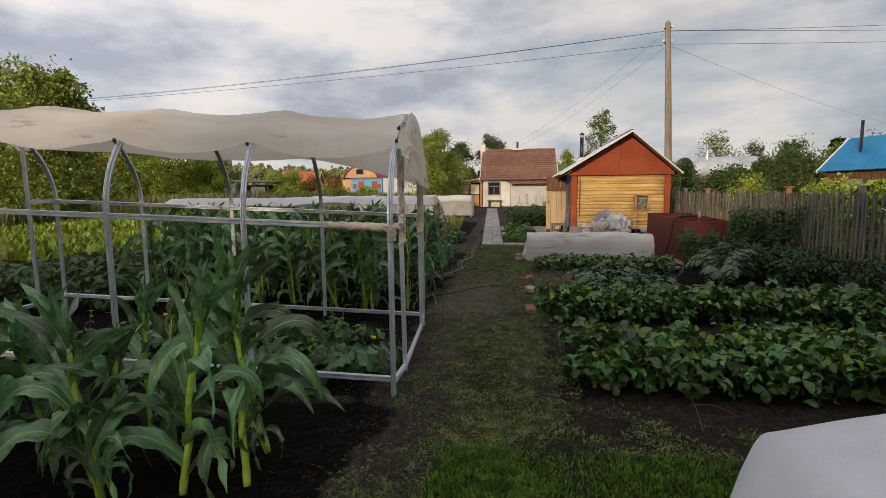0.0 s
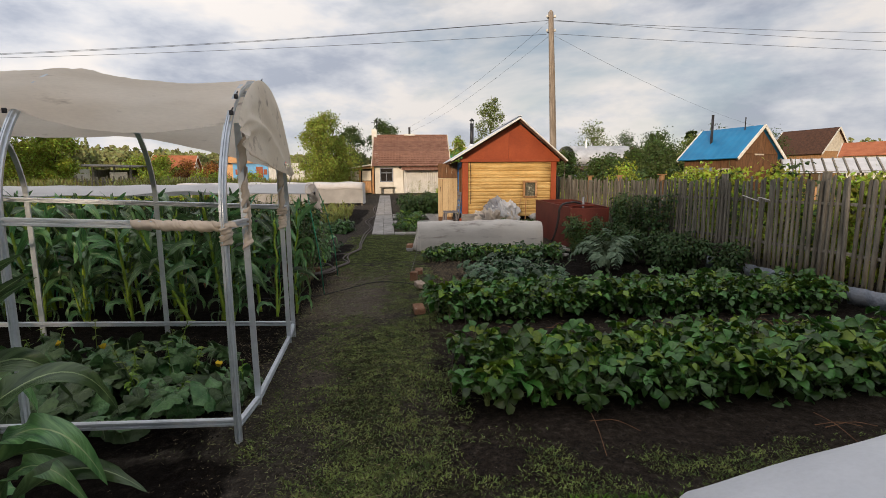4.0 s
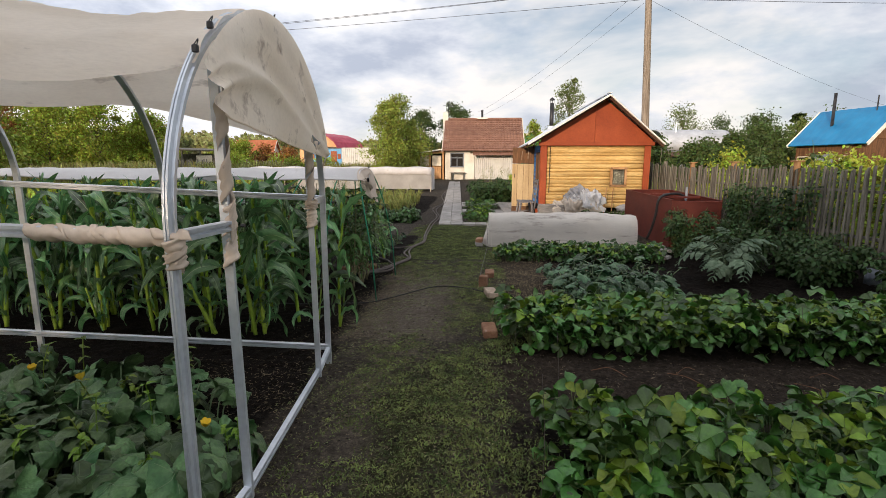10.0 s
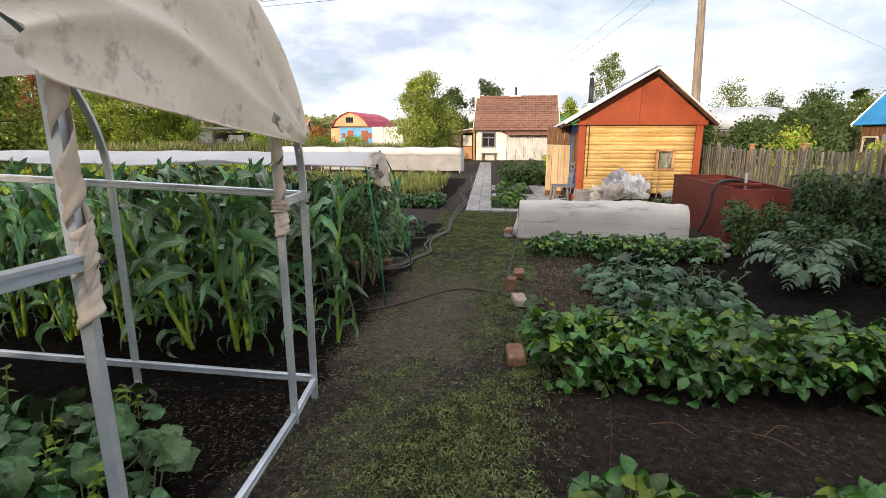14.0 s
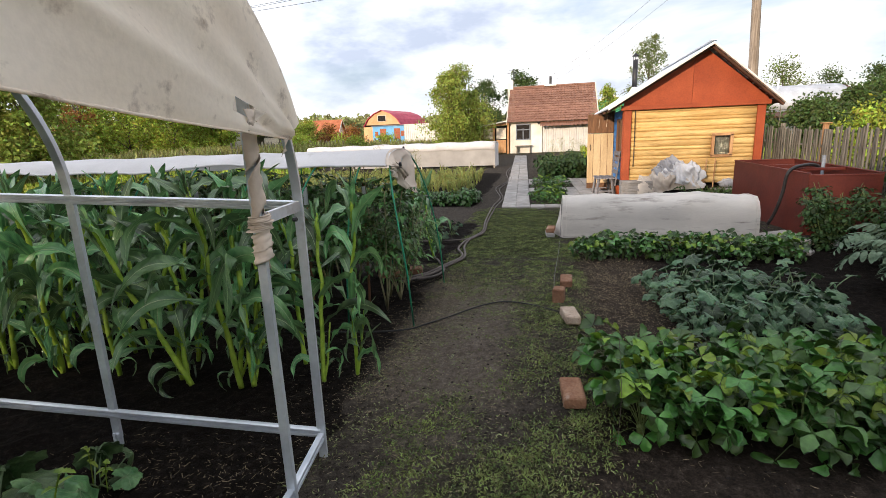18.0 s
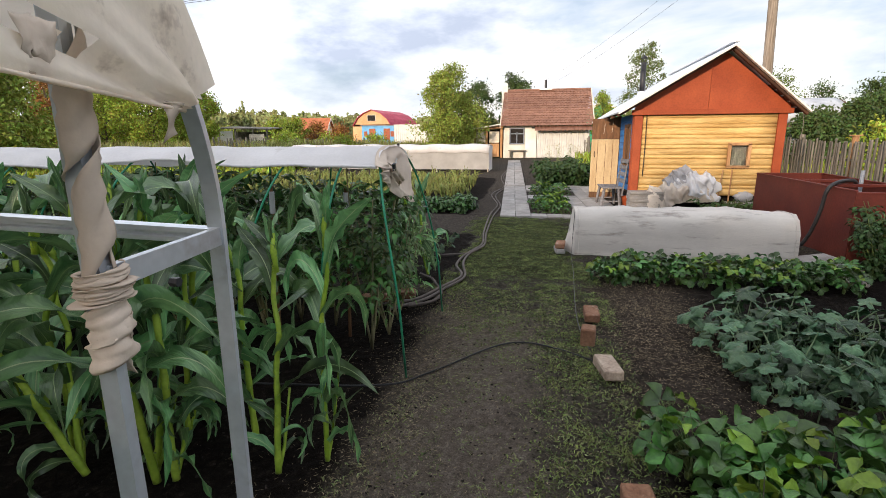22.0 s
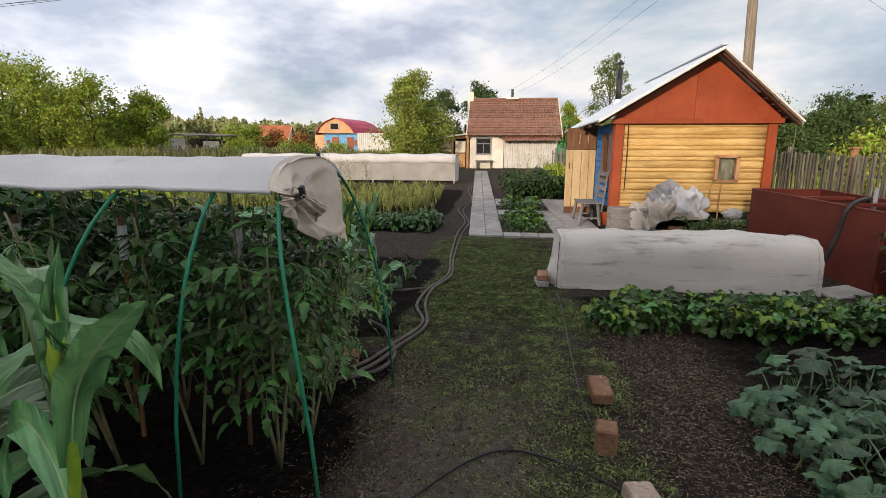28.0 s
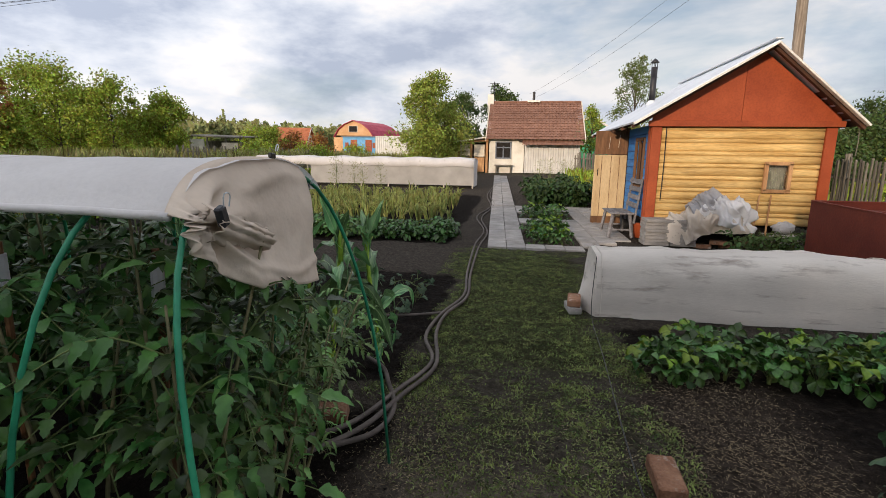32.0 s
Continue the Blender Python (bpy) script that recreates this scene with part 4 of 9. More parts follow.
def rag_wrap(a, b, r, seed, turns=9, width=0.05, tail=0.0):
    """A strip of cloth wound round a bar in overlapping turns, with a loose tail."""
    rr = random.Random(seed)
    a, b = Vector(a), Vector(b)
    d = (b - a).normalized()
    x = (Vector((0, 0, 1)) if abs(d.z) < 0.8 else Vector((1, 0, 0))).cross(d).normalized()
    y = d.cross(x)
    span = (b - a).length
    rows = []
    n = int(turns * 22)
    for i in range(n + 1):
        s = i / n
        an = s * turns * 2 * math.pi
        drift = 0.35 * width * wob(s * turns * 0.9 + seed, 2.0)
        wide = width * (0.8 + 0.35 * wob(s * turns * 0.7, seed, 4))
        row = []
        for j in range(11):
            v = j / 10 - 0.5
            wrinkle = 0.10 * math.sin(v * 19 + an * 0.8 + 3.5 * wob(an * 0.6, v * 2, seed)) + 0.30 * wob(an * 0.7 + seed, v * 4, 1) + 0.12 * wob(an * 2.3, v * 9, seed)
            edge = 0.28 * abs(v * 2) ** 3 * max(0, wob(an * 0.5, v + seed, 6) + 0.35)
            rad = r * (0.92 + 0.14 * v + wrinkle + edge)
            at = a + d * (span * s + drift + v * wide)
            row.append(at + rad * (math.cos(an) * x + math.sin(an) * y))
        rows.append(row)
    m = Mesh().grid(rows, 0.0015)
    if tail:
        c = b if b.z < a.z else a
        rows = []
        for i in range(13):
            s = i / 12
            rows.append([c + Vector((0.02 + 0.03 * math.sin(3 * s) + 0.008 * math.sin(j * 1.7 + 4 * s), (j / 6 - 0.5) * 0.06 * (1 - 0.5 * s) + 0.03 * s, -tail * s + 0.006 * math.sin(j * 2.0))) for j in range(7)])
        m.grid(rows, 0.0015)
    return m


def greenhouse():
    g = thing("greenhouse", "open galvanised steel greenhouse frame with rags tied to it", "greenhouse", (GX, (GY0 + GY1) / 2, 0))
    oy = (GY0 + GY1) / 2
    arch = profile_sweep([(0, y - oy, z - 0.0) for x, y, z in arch_line(GY0, GY1)]).data("arch", M_ZINC)
    xs = ARCHES
    for x in xs:
        lean = SKEW + (0.03 if x else 0.0)
        part("arch", arch, M_ZINC, g, m=pose(x - lean * (GY1 - GY0) / 2, TURN * x, -CLIMB * x * 0.9, 0, 0, math.degrees(math.atan(lean))))
        if x:
            for s in (-1, 1):
                y = s * (GY1 - GY0) / 2
                part("leg_foot", rail((x - lean * (y + (GY1 - GY0) / 2), y + TURN * x, -0.05), (x - lean * (y + (GY1 - GY0) / 2), y + TURN * x, -CLIMB * x), 0.036, 0.028), M_ZINC, g)
    x1 = xs[-1]
    h = (GY1 - GY0) / 2

    def sk(p):
        return (p[0] - SKEW * (p[1] + h) + 0.0286 * min(p[0], 0.0) * (p[1] + h) / 1.05 * (abs(p[0]) < 1.05) - 0.03 * (p[1] + h) * (abs(p[0]) >= 1.05), p[1] + TURN * p[0], p[2] - CLIMB * p[0])

    for s in (-1, 1):
        part("bottom_rail", rail(sk((0, s * h, 0.11)), sk((x1, s * h, 0.11))), M_ZINC, g)
        part("side_rail", rail(sk((0, s * h, 1.20)), sk((x1, s * h, 1.20))), M_ZINC, g)
    part("roof_rail", rail(sk((0, 0, 2.03)), sk((x1, 0, 2.03))), M_ZINC, g)
    posts = ((-1, -h + 0.34, 0.035), (1, h - 0.37, 0.025))
    for x in (0, x1):
        line = [sk((x, -h, 0.09))] + [sk((x + dx, y, 0.09)) for s, y, dx in posts] + [sk((x, h, 0.09))]
        for a, b in zip(line, line[1:]):
            part("end_rail", rail(a, b), M_ZINC, g)
        for s, y, dx in posts:
            top = 1.20 + 0.87 * math.sqrt(max(0, 1 - (y / h) ** 2)) - (0.1 if s < 0 else 0.02)
            post = part("door_post", rail(sk((x + dx, y, 0.05)), sk((x + dx * 0.4, y, top)), 0.034, 0.026), M_ZINC, g)
            part("brace_rail", rail(sk((x, s * h, 1.20)), sk((x + dx, y, 1.20))), M_ZINC, g)
            if x == 0:
                part("bolt", Mesh().tube([(x + dx + 0.02, y, 1.20), (x + dx + 0.034, y, 1.20)], 0.008, 6), M_CLIP, post)
    rag = "faded beige rag wound round the bar"
    part("rag", rag_wrap(sk((0.02, -h, 1.20)), sk((-0.42, -h, 1.20)), 0.027, 3, 4.5, 0.15), M_RAG, g, rag, True)
    part("rag", rag_wrap(sk((0.01, -h - 0.01, 1.20)), sk((0.01, -h + 0.0, 1.10)), 0.030, 4, 2, 0.07), M_RAG, g, rag, True)
    part("rag", rag_wrap(sk((0.03, -h + 0.34, 1.66)), sk((0.03, -h + 0.34, 1.20)), 0.022, 5, 2.4, 0.17), M_RAG, g, rag, True)
    part("rag", rag_wrap(sk((0.03, -h + 0.35, 1.26)), sk((0.03, -h + 0.34, 1.05)), 0.024, 8, 2, 0.13), M_RAG, g, rag, True)
    part("rag", rag_wrap(sk((0.022, h - 0.37, 1.54)), sk((0.022, h - 0.37, 1.18)), 0.023, 6, 2.2, 0.20), M_RAG, g, rag, True)
    part("rag", rag_wrap(sk((0.022, h - 0.37, 1.16)), sk((0.022, h - 0.37, 1.05)), 0.032, 7, 2, 0.10), M_RAG, g, rag, True)
    part("rag", rag_wrap(sk((0.022, h - 0.37, 1.215)), sk((0.022, h - 0.37, 1.165)), 0.038, 12, 4, 0.022), M_RAG, g, rag, True)
    part("rag", rag_wrap(sk((x1, -h + 0.34, 1.9)), sk((x1, -h + 0.34, 1.0)), 0.024, 9, 3, 0.16), M_RAG, g, rag, True)
    return g


greenhouse()


def greenhouse_cover():
    c = (GY0 + GY1) / 2
    half, rise, spring = (GY1 - GY0) / 2 + 0.03, 0.905, 1.20
    rows = []
    n = 84
    for i in range(n + 1):
        x = 0.0 - 4.45 * i / n
        row = []
        a0 = math.radians(39 - 7 * abs(math.sin(x * math.pi / 1.06)) ** 0.8)
        a1 = math.radians(143 + 2.5 * math.sin(x * 2.1) + 17 * max(0.0, 1 + x / 1.3) ** 1.2)
        for j in range(43):
            a = a0 + (a1 - a0) * j / 42
            sag = 0.055 * abs(math.sin(x * math.pi / 1.05)) * math.sin(a) ** 2
            fold = 0.014 * wob(x * 1.3, a * 5, 1.0, 1.6) + 0.010 * wob(x * 2.5, a * 9, 3.0, 2.2) + 0.006 * wob(x * 6, a * 3, 5, 3) + 0.019 * math.sin(a * 13 + 1.6 * math.sin(x * 1.3) + 2 * wob(x, a, 2, 0.8)) * wob(x * 0.7, a * 1.5, 8)
            y = c - (half + fold) * math.cos(a)
            z = spring + (rise - sag + fold) * math.sin(a)
            row.append((x + GX + 0.02 - SKEW * (y - GY0), y + TURN * x, z - CLIMB * x))
        rows.append(row)
    t = thing("greenhouse_cover", "dirty off-white fabric cover slung over the greenhouse frame", "fabric cover", (GX - 2.1, c, 2.1))
    tm = Matrix.Translation((-(GX - 2.1), -c, -2.1))
    m = Mesh().grid(rows)
    m.v = [tuple(tm @ Vector(v)) for v in m.v]
    part("sheet", m, M_COVER, t, smooth=True)
    # the end flap, gathered at the near arch and pulled down at the far one
    rows = []
    for i in range(37):
        s = i / 36
        a = math.radians(38 + (158 - 38) * s)
        yt, zt = c - half * math.cos(a), spring + rise * math.sin(a)
        yb = 5.91 + 1.46 * s
        zb = 1.60 - 0.125 * s ** 0.8
        row = []
        for j in range(33):
            q = j / 32
            y = yt + (yb - yt) * q
            z = zt + (min(zb, zt) - zt) * q
            roll = 0.80 - 0.62 * (1 - s) ** 3
            fold = 0.026 * math.exp(-((q - roll) / 0.055) ** 2) * (1 - 0.6 * s) + 0.018 * wob(s * 3 - q, q * 2.5, 2.0, 1.2)
            far_corner = math.hypot((1 - s) * 1.5, (1 - q) * 0.8)
            fold += 0.016 * math.exp(-far_corner / 0.45) * math.sin(math.atan2(1 - q, (1 - s) * 1.6 + 0.02) * 11) + 0.014 * math.exp(-((q - 0.80 + 0.30 * (1 - s)) / 0.07) ** 2) * (1 - s) ** 0.5
            fold += 0.010 * math.sin((q * 0.9 - s * 0.55) * 17 + 2 * wob(s * 2, q * 2, 4)) * max(0.0, 1 - abs(q - 0.5) * 1.4) + 0.009 * math.exp(-s / 0.25) * math.sin((s - 0.25 * q) * 40) + 0.003 * wob(s * 20, q * 18, 7.0, 1.0)
            row.append((GX + 0.062 - SKEW * (y - GY0) + fold * min(1, q * 4) + 0.03 * q, y, z))
        rows.append(row)
    m = Mesh().grid(rows)
    m.v = [tuple(tm @ Vector(v)) for v in m.v]
    k = 33
    torn = {(i, j) for i in range(26, 30) for j in range(25, 28) if wob(i * 1.3, j * 1.7, 5) > -0.40}
    m.f, m.m = map(list, zip(*[(f, q) for f, q in zip(m.f, m.m) if (min(f) // k, min(f) % k) not in torn]))
    part("end_flap", m, M_FLAP, t, "stained end flap folded over the arch", True)
    # a ragged scrap hanging out of the tear
    bx, by, bz = rows[28][27]
    scrap = [[(bx + 0.010 + 0.006 * math.sin(3 * v + u) + 0.006 * wob(u * 3, v * 4), by + (u - 0.5) * 0.055 * (1 - 0.45 * v) + 0.008 * wob(v * 5, u * 4, 2), bz + 0.01 - 0.07 * v + 0.012 * wob(u * 6, v * 3, 7)) for u in np.linspace(0, 1, 9)] for v in np.linspace(0, 1, 11)]
    m2 = Mesh().grid([[tuple(tm @ Vector(q)) for q in r] for r in scrap], 0.0012)
    part("scrap", m2, M_RAG, t, "torn scrap of cloth", True)
    bx, by, bz = rows[35][32]
    scrap = [[(bx - 0.01 + 0.012 * math.sin(4 * v + 2 * u), by + (u - 0.5) * 0.05 * (1 - 0.3 * v) + 0.01, bz + 0.01 - 0.075 * v + 0.02 * u * v) for u in np.linspace(0, 1, 7)] for v in np.linspace(0, 1, 9)]
    m3 = Mesh().grid([[tuple(tm @ Vector(q)) for q in r] for r in scrap], 0.0012)
    part("scrap", m3, M_RAG, t, "torn scrap of cloth", True)
    # rolled hem along the flap's lower edge
    edge = [tuple(tm @ Vector(r[-1])) for r in rows]
    part("hem", Mesh().tube(edge, [0.004 + 0.002 * wob(i * 0.7, 1) for i in range(len(edge))], 7), M_FLAP, t, "rolled hem", True)
    for s in (0.03, 0.11, 0.46):
        a = math.radians(38 + 120 * s)
        y, z = c - (half + 0.012) * math.cos(a), spring + (rise + 0.012) * math.sin(a)
        gx = GX + 0.02 - SKEW * (y - GY0)
        cl = part("clip", Mesh().box((0.022, 0.016, 0.026), tm @ Vector((gx, y, z))), M_CLIP, t, "black binder clip")
        part("clip_wire", Mesh().tube(bend([tm @ Vector((gx, y - 0.008, z + 0.010)), tm @ Vector((gx + 0.012, y, z + 0.030)), tm @ Vector((gx, y + 0.008, z + 0.010))], 7), 0.002, 5), M_CLIP, cl)
    for x in ARCHES[1:]:
        y, z = c - half * math.cos(math.radians(37)), spring + rise * math.sin(math.radians(37))
        part("clip", Mesh().box((0.022, 0.016, 0.026), tm @ Vector((GX + x - 0.03, y - 0.01 + TURN * x, z + 0.01 - CLIMB * x))), M_CLIP, t, "black binder clip")
    return t


greenhouse_cover()


# ---- low white tunnel in front of the bathhouse ----
def low_tunnel():
    x0, x1, y0, w, top = 0.88, 3.46, 12.84, 0.74, 0.56
    t = thing("low_tunnel", "low white fabric tunnel weighted with bricks at its end", "row cover", ((x0 + x1) / 2, y0 + w / 2, 0))
    ox, oy = (x0 + x1) / 2, y0 + w / 2
    rows = []
    for i in range(57):
        s = i / 56
        x = x0 + (x1 - x0) * s
        row = []
        for j in range(25):
            a = math.pi * j / 24
            sq = 0.52
            cy = math.copysign(abs(math.cos(a)) ** sq, math.cos(a))
            cz = math.sin(a) ** sq
            rib = 0.018 * abs(math.sin(s * math.pi * 4))
            f = 0.012 * wob(x * 2.6, a * 2.5, 3, 2.0) + 0.008 * wob(x * 6, a * 5 + x * 4, 5, 2.0) + 0.007 * math.sin(a * 9 + 2.2 * wob(x * 1.2, a, 6) + x * 1.5) * wob(x * 1.1, a * 2, 9)
            h = top * (1 + 0.06 * math.sin(s * 3.0) + 0.02 * math.sin(s * 11))
            row.append((x - ox, y0 + w / 2 - (w / 2 + f) * cy - oy, max((h - rib + f) * cz, 0.0) + 0.004))
        rows.append(row)
    part("sheet", Mesh().grid(rows), M_TUNNEL, t, smooth=True)
    for end, sgn in ((0, -1), (56, 1)):
        base = rows[end]
        cap = []
        for q in range(7):
            k = q / 6
            bulge = 0.03 if sgn < 0 else 0.02
            cap.append([(p[0] + sgn * (bulge * math.sin(k * 1.5) + (0.22 * (0.56 - p[2]) * k if sgn < 0 else 0.0) + 0.012 * wob(p[1] * 7, k * 5)), p[1] * (1 - k), p[2] * (1 - k) + 0.42 * k * p[2]) for p in base])
        part("end_cloth", Mesh().grid(cap), M_TUNNEL, t, "gathered end of the fabric", True)
    for i in (1, 55):
        pts = [(p[0], p[1] * 1.015, p[2] + 0.006) for p in rows[i]]
        part("hoop_cord", Mesh().tube(pts, 0.004, 5), M_TUNNEL, t)
    return t


low_tunnel()


# ---- tall netted tunnel by the far beds ----
def far_tunnel():
    x0, x1, y0, y1 = -9.6, -1.38, 25.6, 27.0
    g = gz(0, 25.7)
    t = thing("netted_tunnel", "long white netted tunnel standing behind the onion bed", "row cover", ((x0 + x1) / 2, 26.3, g))

    def L(x, y, z):
        return (x - (x0 + x1) / 2, y - 26.3, z - g)

    zt = 1.36
    rows = []
    for i in range(41):
        x = x0 + (x1 - x0) * i / 40
        sag = 0.02 * math.sin(i * 0.9)
        rows.append([L(x, y, z + sag + 0.012 * wob(x * 2, y * 3 + z)) for y, z in ((25.58, 1.06), (25.60, 1.20), (25.64, 1.31), (25.80, zt), (26.3, zt + 0.02), (26.8, zt), (27.0, 1.2), (27.02, 0.9))])
    part("top_sheet", Mesh().grid(rows, 0.004), M_COVER2, t, "white top sheet", True)
    rows = []
    for i in range(41):
        x = -7.4 + (x1 + 7.4) * i / 40
        rows.append([L(x, 25.60 + 0.03 * wob(x * 3, z * 4) + 0.02 * math.sin(x * 8) * (1 - z), z) for z in (1.07, 0.85, 0.62, g + 0.10)])
    part("side_netting", Mesh().grid(rows), M_MESH, t, "grey side netting", True)
    rows = [[L(x1 + 0.0 + 0.02 * wob(z * 5, y * 4), y, z) for y in np.linspace(25.58, 27.0, 8)] for z in (g + 0.05, 0.6, 1.0, 1.3)]
    part("end_sheet", Mesh().grid(rows), M_COVER2, t, smooth=True)
    for i in range(9):
        x = x0 + 0.05 + (x1 - x0 - 0.1) * i / 8
        part("hoop", Mesh().tube([L(x, 25.62, g), L(x, 25.62, 1.2), L(x, 25.72, 1.33), L(x, 26.9, 1.33), L(x, 27.0, g)], 0.025, 6), M_TRIM, t, "white hoop")
    return t


far_tunnel()


# ---- hoop tunnel over the tomatoes ----
TX0, TX1, TY0, TY1, TTOP = -0.42, -4.45, 9.22, 10.44, 1.365


def hoop_line(x, n=22, lean=0.0):
    c, h = (TY0 + TY1) / 2, (TY1 - TY0) / 2
    pts = []
    for i in range(n + 1):
        a = math.pi * i / n
        y = c - h * math.copysign(abs(math.cos(a)) ** 0.62, math.cos(a))
        pts.append((x + lean * math.sin(a), y, TTOP * math.sin(a) ** 0.60))
    return pts


def tomato_tunnel():
    c = (TY0 + TY1) / 2
    t = thing("hoop_tunnel", "green rod hoops carrying a rolled-up white cover over tomatoes", "row cover", (TX0, c, 0))
    rr = random.Random(5)
    bases = [(-0.40, -0.22), (-0.96, 0.12), (-1.55, 0.34), (-2.1, 0.36)] + [(-2.65 - 0.5 * i, rr.uniform(0.1, 0.4)) for i in range(5)]
    for x, lean in bases:
        pts = hoop_line(x, lean=lean)
        part("hoop", Mesh().tube([(p[0] - TX0, p[1] - c, p[2]) for p in pts], 0.0072, 8), M_GREENROD, t, smooth=True)
    rows = []
    n = 96
    for i in range(n + 1):
        x = TX0 - 0.19 + (TX1 - TX0 - 0.3) * i / n
        row = []
        a0, a1 = math.radians(61 + 2 * math.sin(x * 2.3) + 1.5 * math.sin(x * 5)), math.radians(122 + 3 * math.sin(x * 1.7))
        for j in range(19):
            a = a0 + (a1 - a0) * j / 18
            f = 0.012 * wob(x * 2, a * 6, 1, 1.4) + 0.008 * wob(x * 5, a * 9, 4, 1.5)
            sag = 0.0
            y = -0.635 * math.copysign(abs(math.cos(a)) ** 0.62, math.cos(a))
            row.append((x - TX0, y, (TTOP + 0.030 - sag + f) * math.sin(a) ** 0.60))
        rows.append(row)
    part("sheet", Mesh().grid(rows), M_COVER2, t, "white fabric rolled up along the hoops", True)
    low = [r[0] for r in rows]
    part("hem", Mesh().tube(low, 0.011, 6), M_COVER2, t, smooth=True)
    # end cloth hanging from the last hoop, clipped up on one side
    rows = []
    for i in range(61):
        s = i / 60
        a = math.radians(59 + 44 * s)
        y = -0.645 * math.copysign(abs(math.cos(a)) ** 0.62, math.cos(a))
        z = (TTOP + 0.040) * math.sin(a) ** 0.60
        yb = -0.425 + 0.55 * s
        zb = 1.20 - 0.11 * min(1, s * 2.6) - 0.085 * s - 0.010 * math.sin(s * 9)
        row = []
        for j in range(45):
            q = j / 44
            yy, zz = y + (yb - y) * q ** 0.9, z + (zb - z) * q
            dy, dz = yy + 0.40, zz - 1.26
            dist, ang = math.hypot(dy, dz), math.atan2(dz, dy)
            pull = math.exp(-dist / 0.30)
            f = 0.026 * pull * math.cos(ang * 9) + 0.020 * math.exp(-((dz - 0.22 * dy - 0.01) / 0.028) ** 2) * min(1, dist * 4)
            f += 0.014 * wob(s * 3 + q, q * 2.5, 3, 1.3) + 0.010 * math.exp(-((zz - zb - 0.055 - 0.02 * math.sin(s * 7)) / 0.014) ** 2) + 0.004 * wob(s * 14, q * 9, 8, 1.0)
            arch = 0.02 - 0.22 * min(1.0, zz / TTOP) ** 1.667
            row.append((arch - 0.02 + 0.045 * min(1, q * 7) ** 0.6 + f * min(1, q * 5), yy, zz))
        rows.append(row)
    part("end_flap", Mesh().grid(rows, 0.002), M_ENDCLOTH, t, "beige end flap clipped up", True)
    fold = []
    for i in range(25):
        s = i / 24
        fold.append([(-0.120 + (0.040 - 0.012 * s) * math.sin(j / 12 * math.pi) + 0.008 * math.sin(j * 1.9 + s * 5), -0.40 + 0.25 * s, 1.26 - 0.075 * s + (0.085 - 0.02 * s) * (j / 12 - 0.5) + 0.010 * wob(s * 8, j * 0.6)) for j in range(13)])
    part("fold", Mesh().grid(fold, 0.002), M_ENDCLOTH, t, "twisted fold of cloth", True)
    for y, z, turn_by in ((-0.39, 1.275, 0.35), (0.0, 1.408, 1.45), (0.24, 1.30, -0.5)):
        big = 1.0 if y < 0 else 0.6
        spin = Euler((turn_by, 0, 0)).to_matrix()
        cl = part("clip", Mesh().box((0.020 * big, 0.026 * big, 0.048 * big), (-0.085 if y < 0 else -0.165, y, z), spin), M_CLIP, t, "black binder clip")
        part("clip_wire", Mesh().tube(bend([(-0.073 if y < 0 else -0.15, y - 0.010 * big, z + 0.022 * big), (-0.068 if y < 0 else -0.145, y - 0.014 * big, z + 0.05 * big), (-0.068 if y < 0 else -0.145, y + 0.008 * big, z + 0.05 * big), (-0.073 if y < 0 else -0.15, y + 0.010 * big, z + 0.022 * big)], 9), 0.0018, 5), M_ZINC, cl)
    return t


tomato_tunnel()


# ---- white film heap near the start ----
def film_dome():
    t = thing("film_cover", "white plastic film stretched over a low hoop frame in the grass", "row cover", (2.4, 4.02, 0))
    rows = []
    for i in range(41):
        s = i / 40
        row = []
        for j in range(29):
            a = math.pi * j / 28
            k = 0.02 + 0.84 * (s / 0.10) ** 0.6 if s < 0.10 else 0.86 + 0.14 * min(1.0, (s - 0.10) / 0.28) ** 0.75
            x = -1.07 + (0.23 * s / 0.10 if s < 0.10 else 0.23 + 3.0 * (s - 0.10) / 0.90)
            f = 0.010 * wob(x * 2, a * 3, 2, 1.5) + 0.03 * abs(math.sin((x + 0.58) * 3.0)) * math.sin(a) * (s > 0.38)
            ex = 0.8
            row.append((x, -0.50 * k * math.copysign(abs(math.cos(a)) ** ex, math.cos(a)) + 0.10, max(0.0, (0.635 + 0.13 * min(1.0, max(0.0, s - 0.12) * 4)) * k * math.sin(a) ** ex - f)))
        rows.append(row)
    part("film", Mesh().grid(rows), M_FILM, t, smooth=True)
    for x in (0.1, 0.7, 1.3):
        part("hoop", Mesh().tube([(x, 0.10 - 0.46 * math.cos(math.pi * i / 12), 0.58 * math.sin(math.pi * i / 12) ** 0.9) for i in range(13)], 0.008, 6), M_GREENROD, t)
    rr = random.Random(2)
    for i in range(26):
        a = math.radians(rr.uniform(40, 130))
        x = rr.uniform(-0.1, 1.6)
        p = (x, 0.10 - 0.505 * math.copysign(abs(math.cos(a)) ** 0.8, math.cos(a)), (0.64 + 0.12 * min(1.0, max(0.0, (x + 0.9) / 0.8))) * math.sin(a) ** 0.8)
        part("crumb", Mesh().box((rr.uniform(0.006, 0.016), 0.006, 0.004), p, edge=0.001), M_BARK, t)


film_dome()

# ---- paving: the slab walk and the yard by the bathhouse ----
def walk_x(y):
    return -0.043 * (y - 16.0)


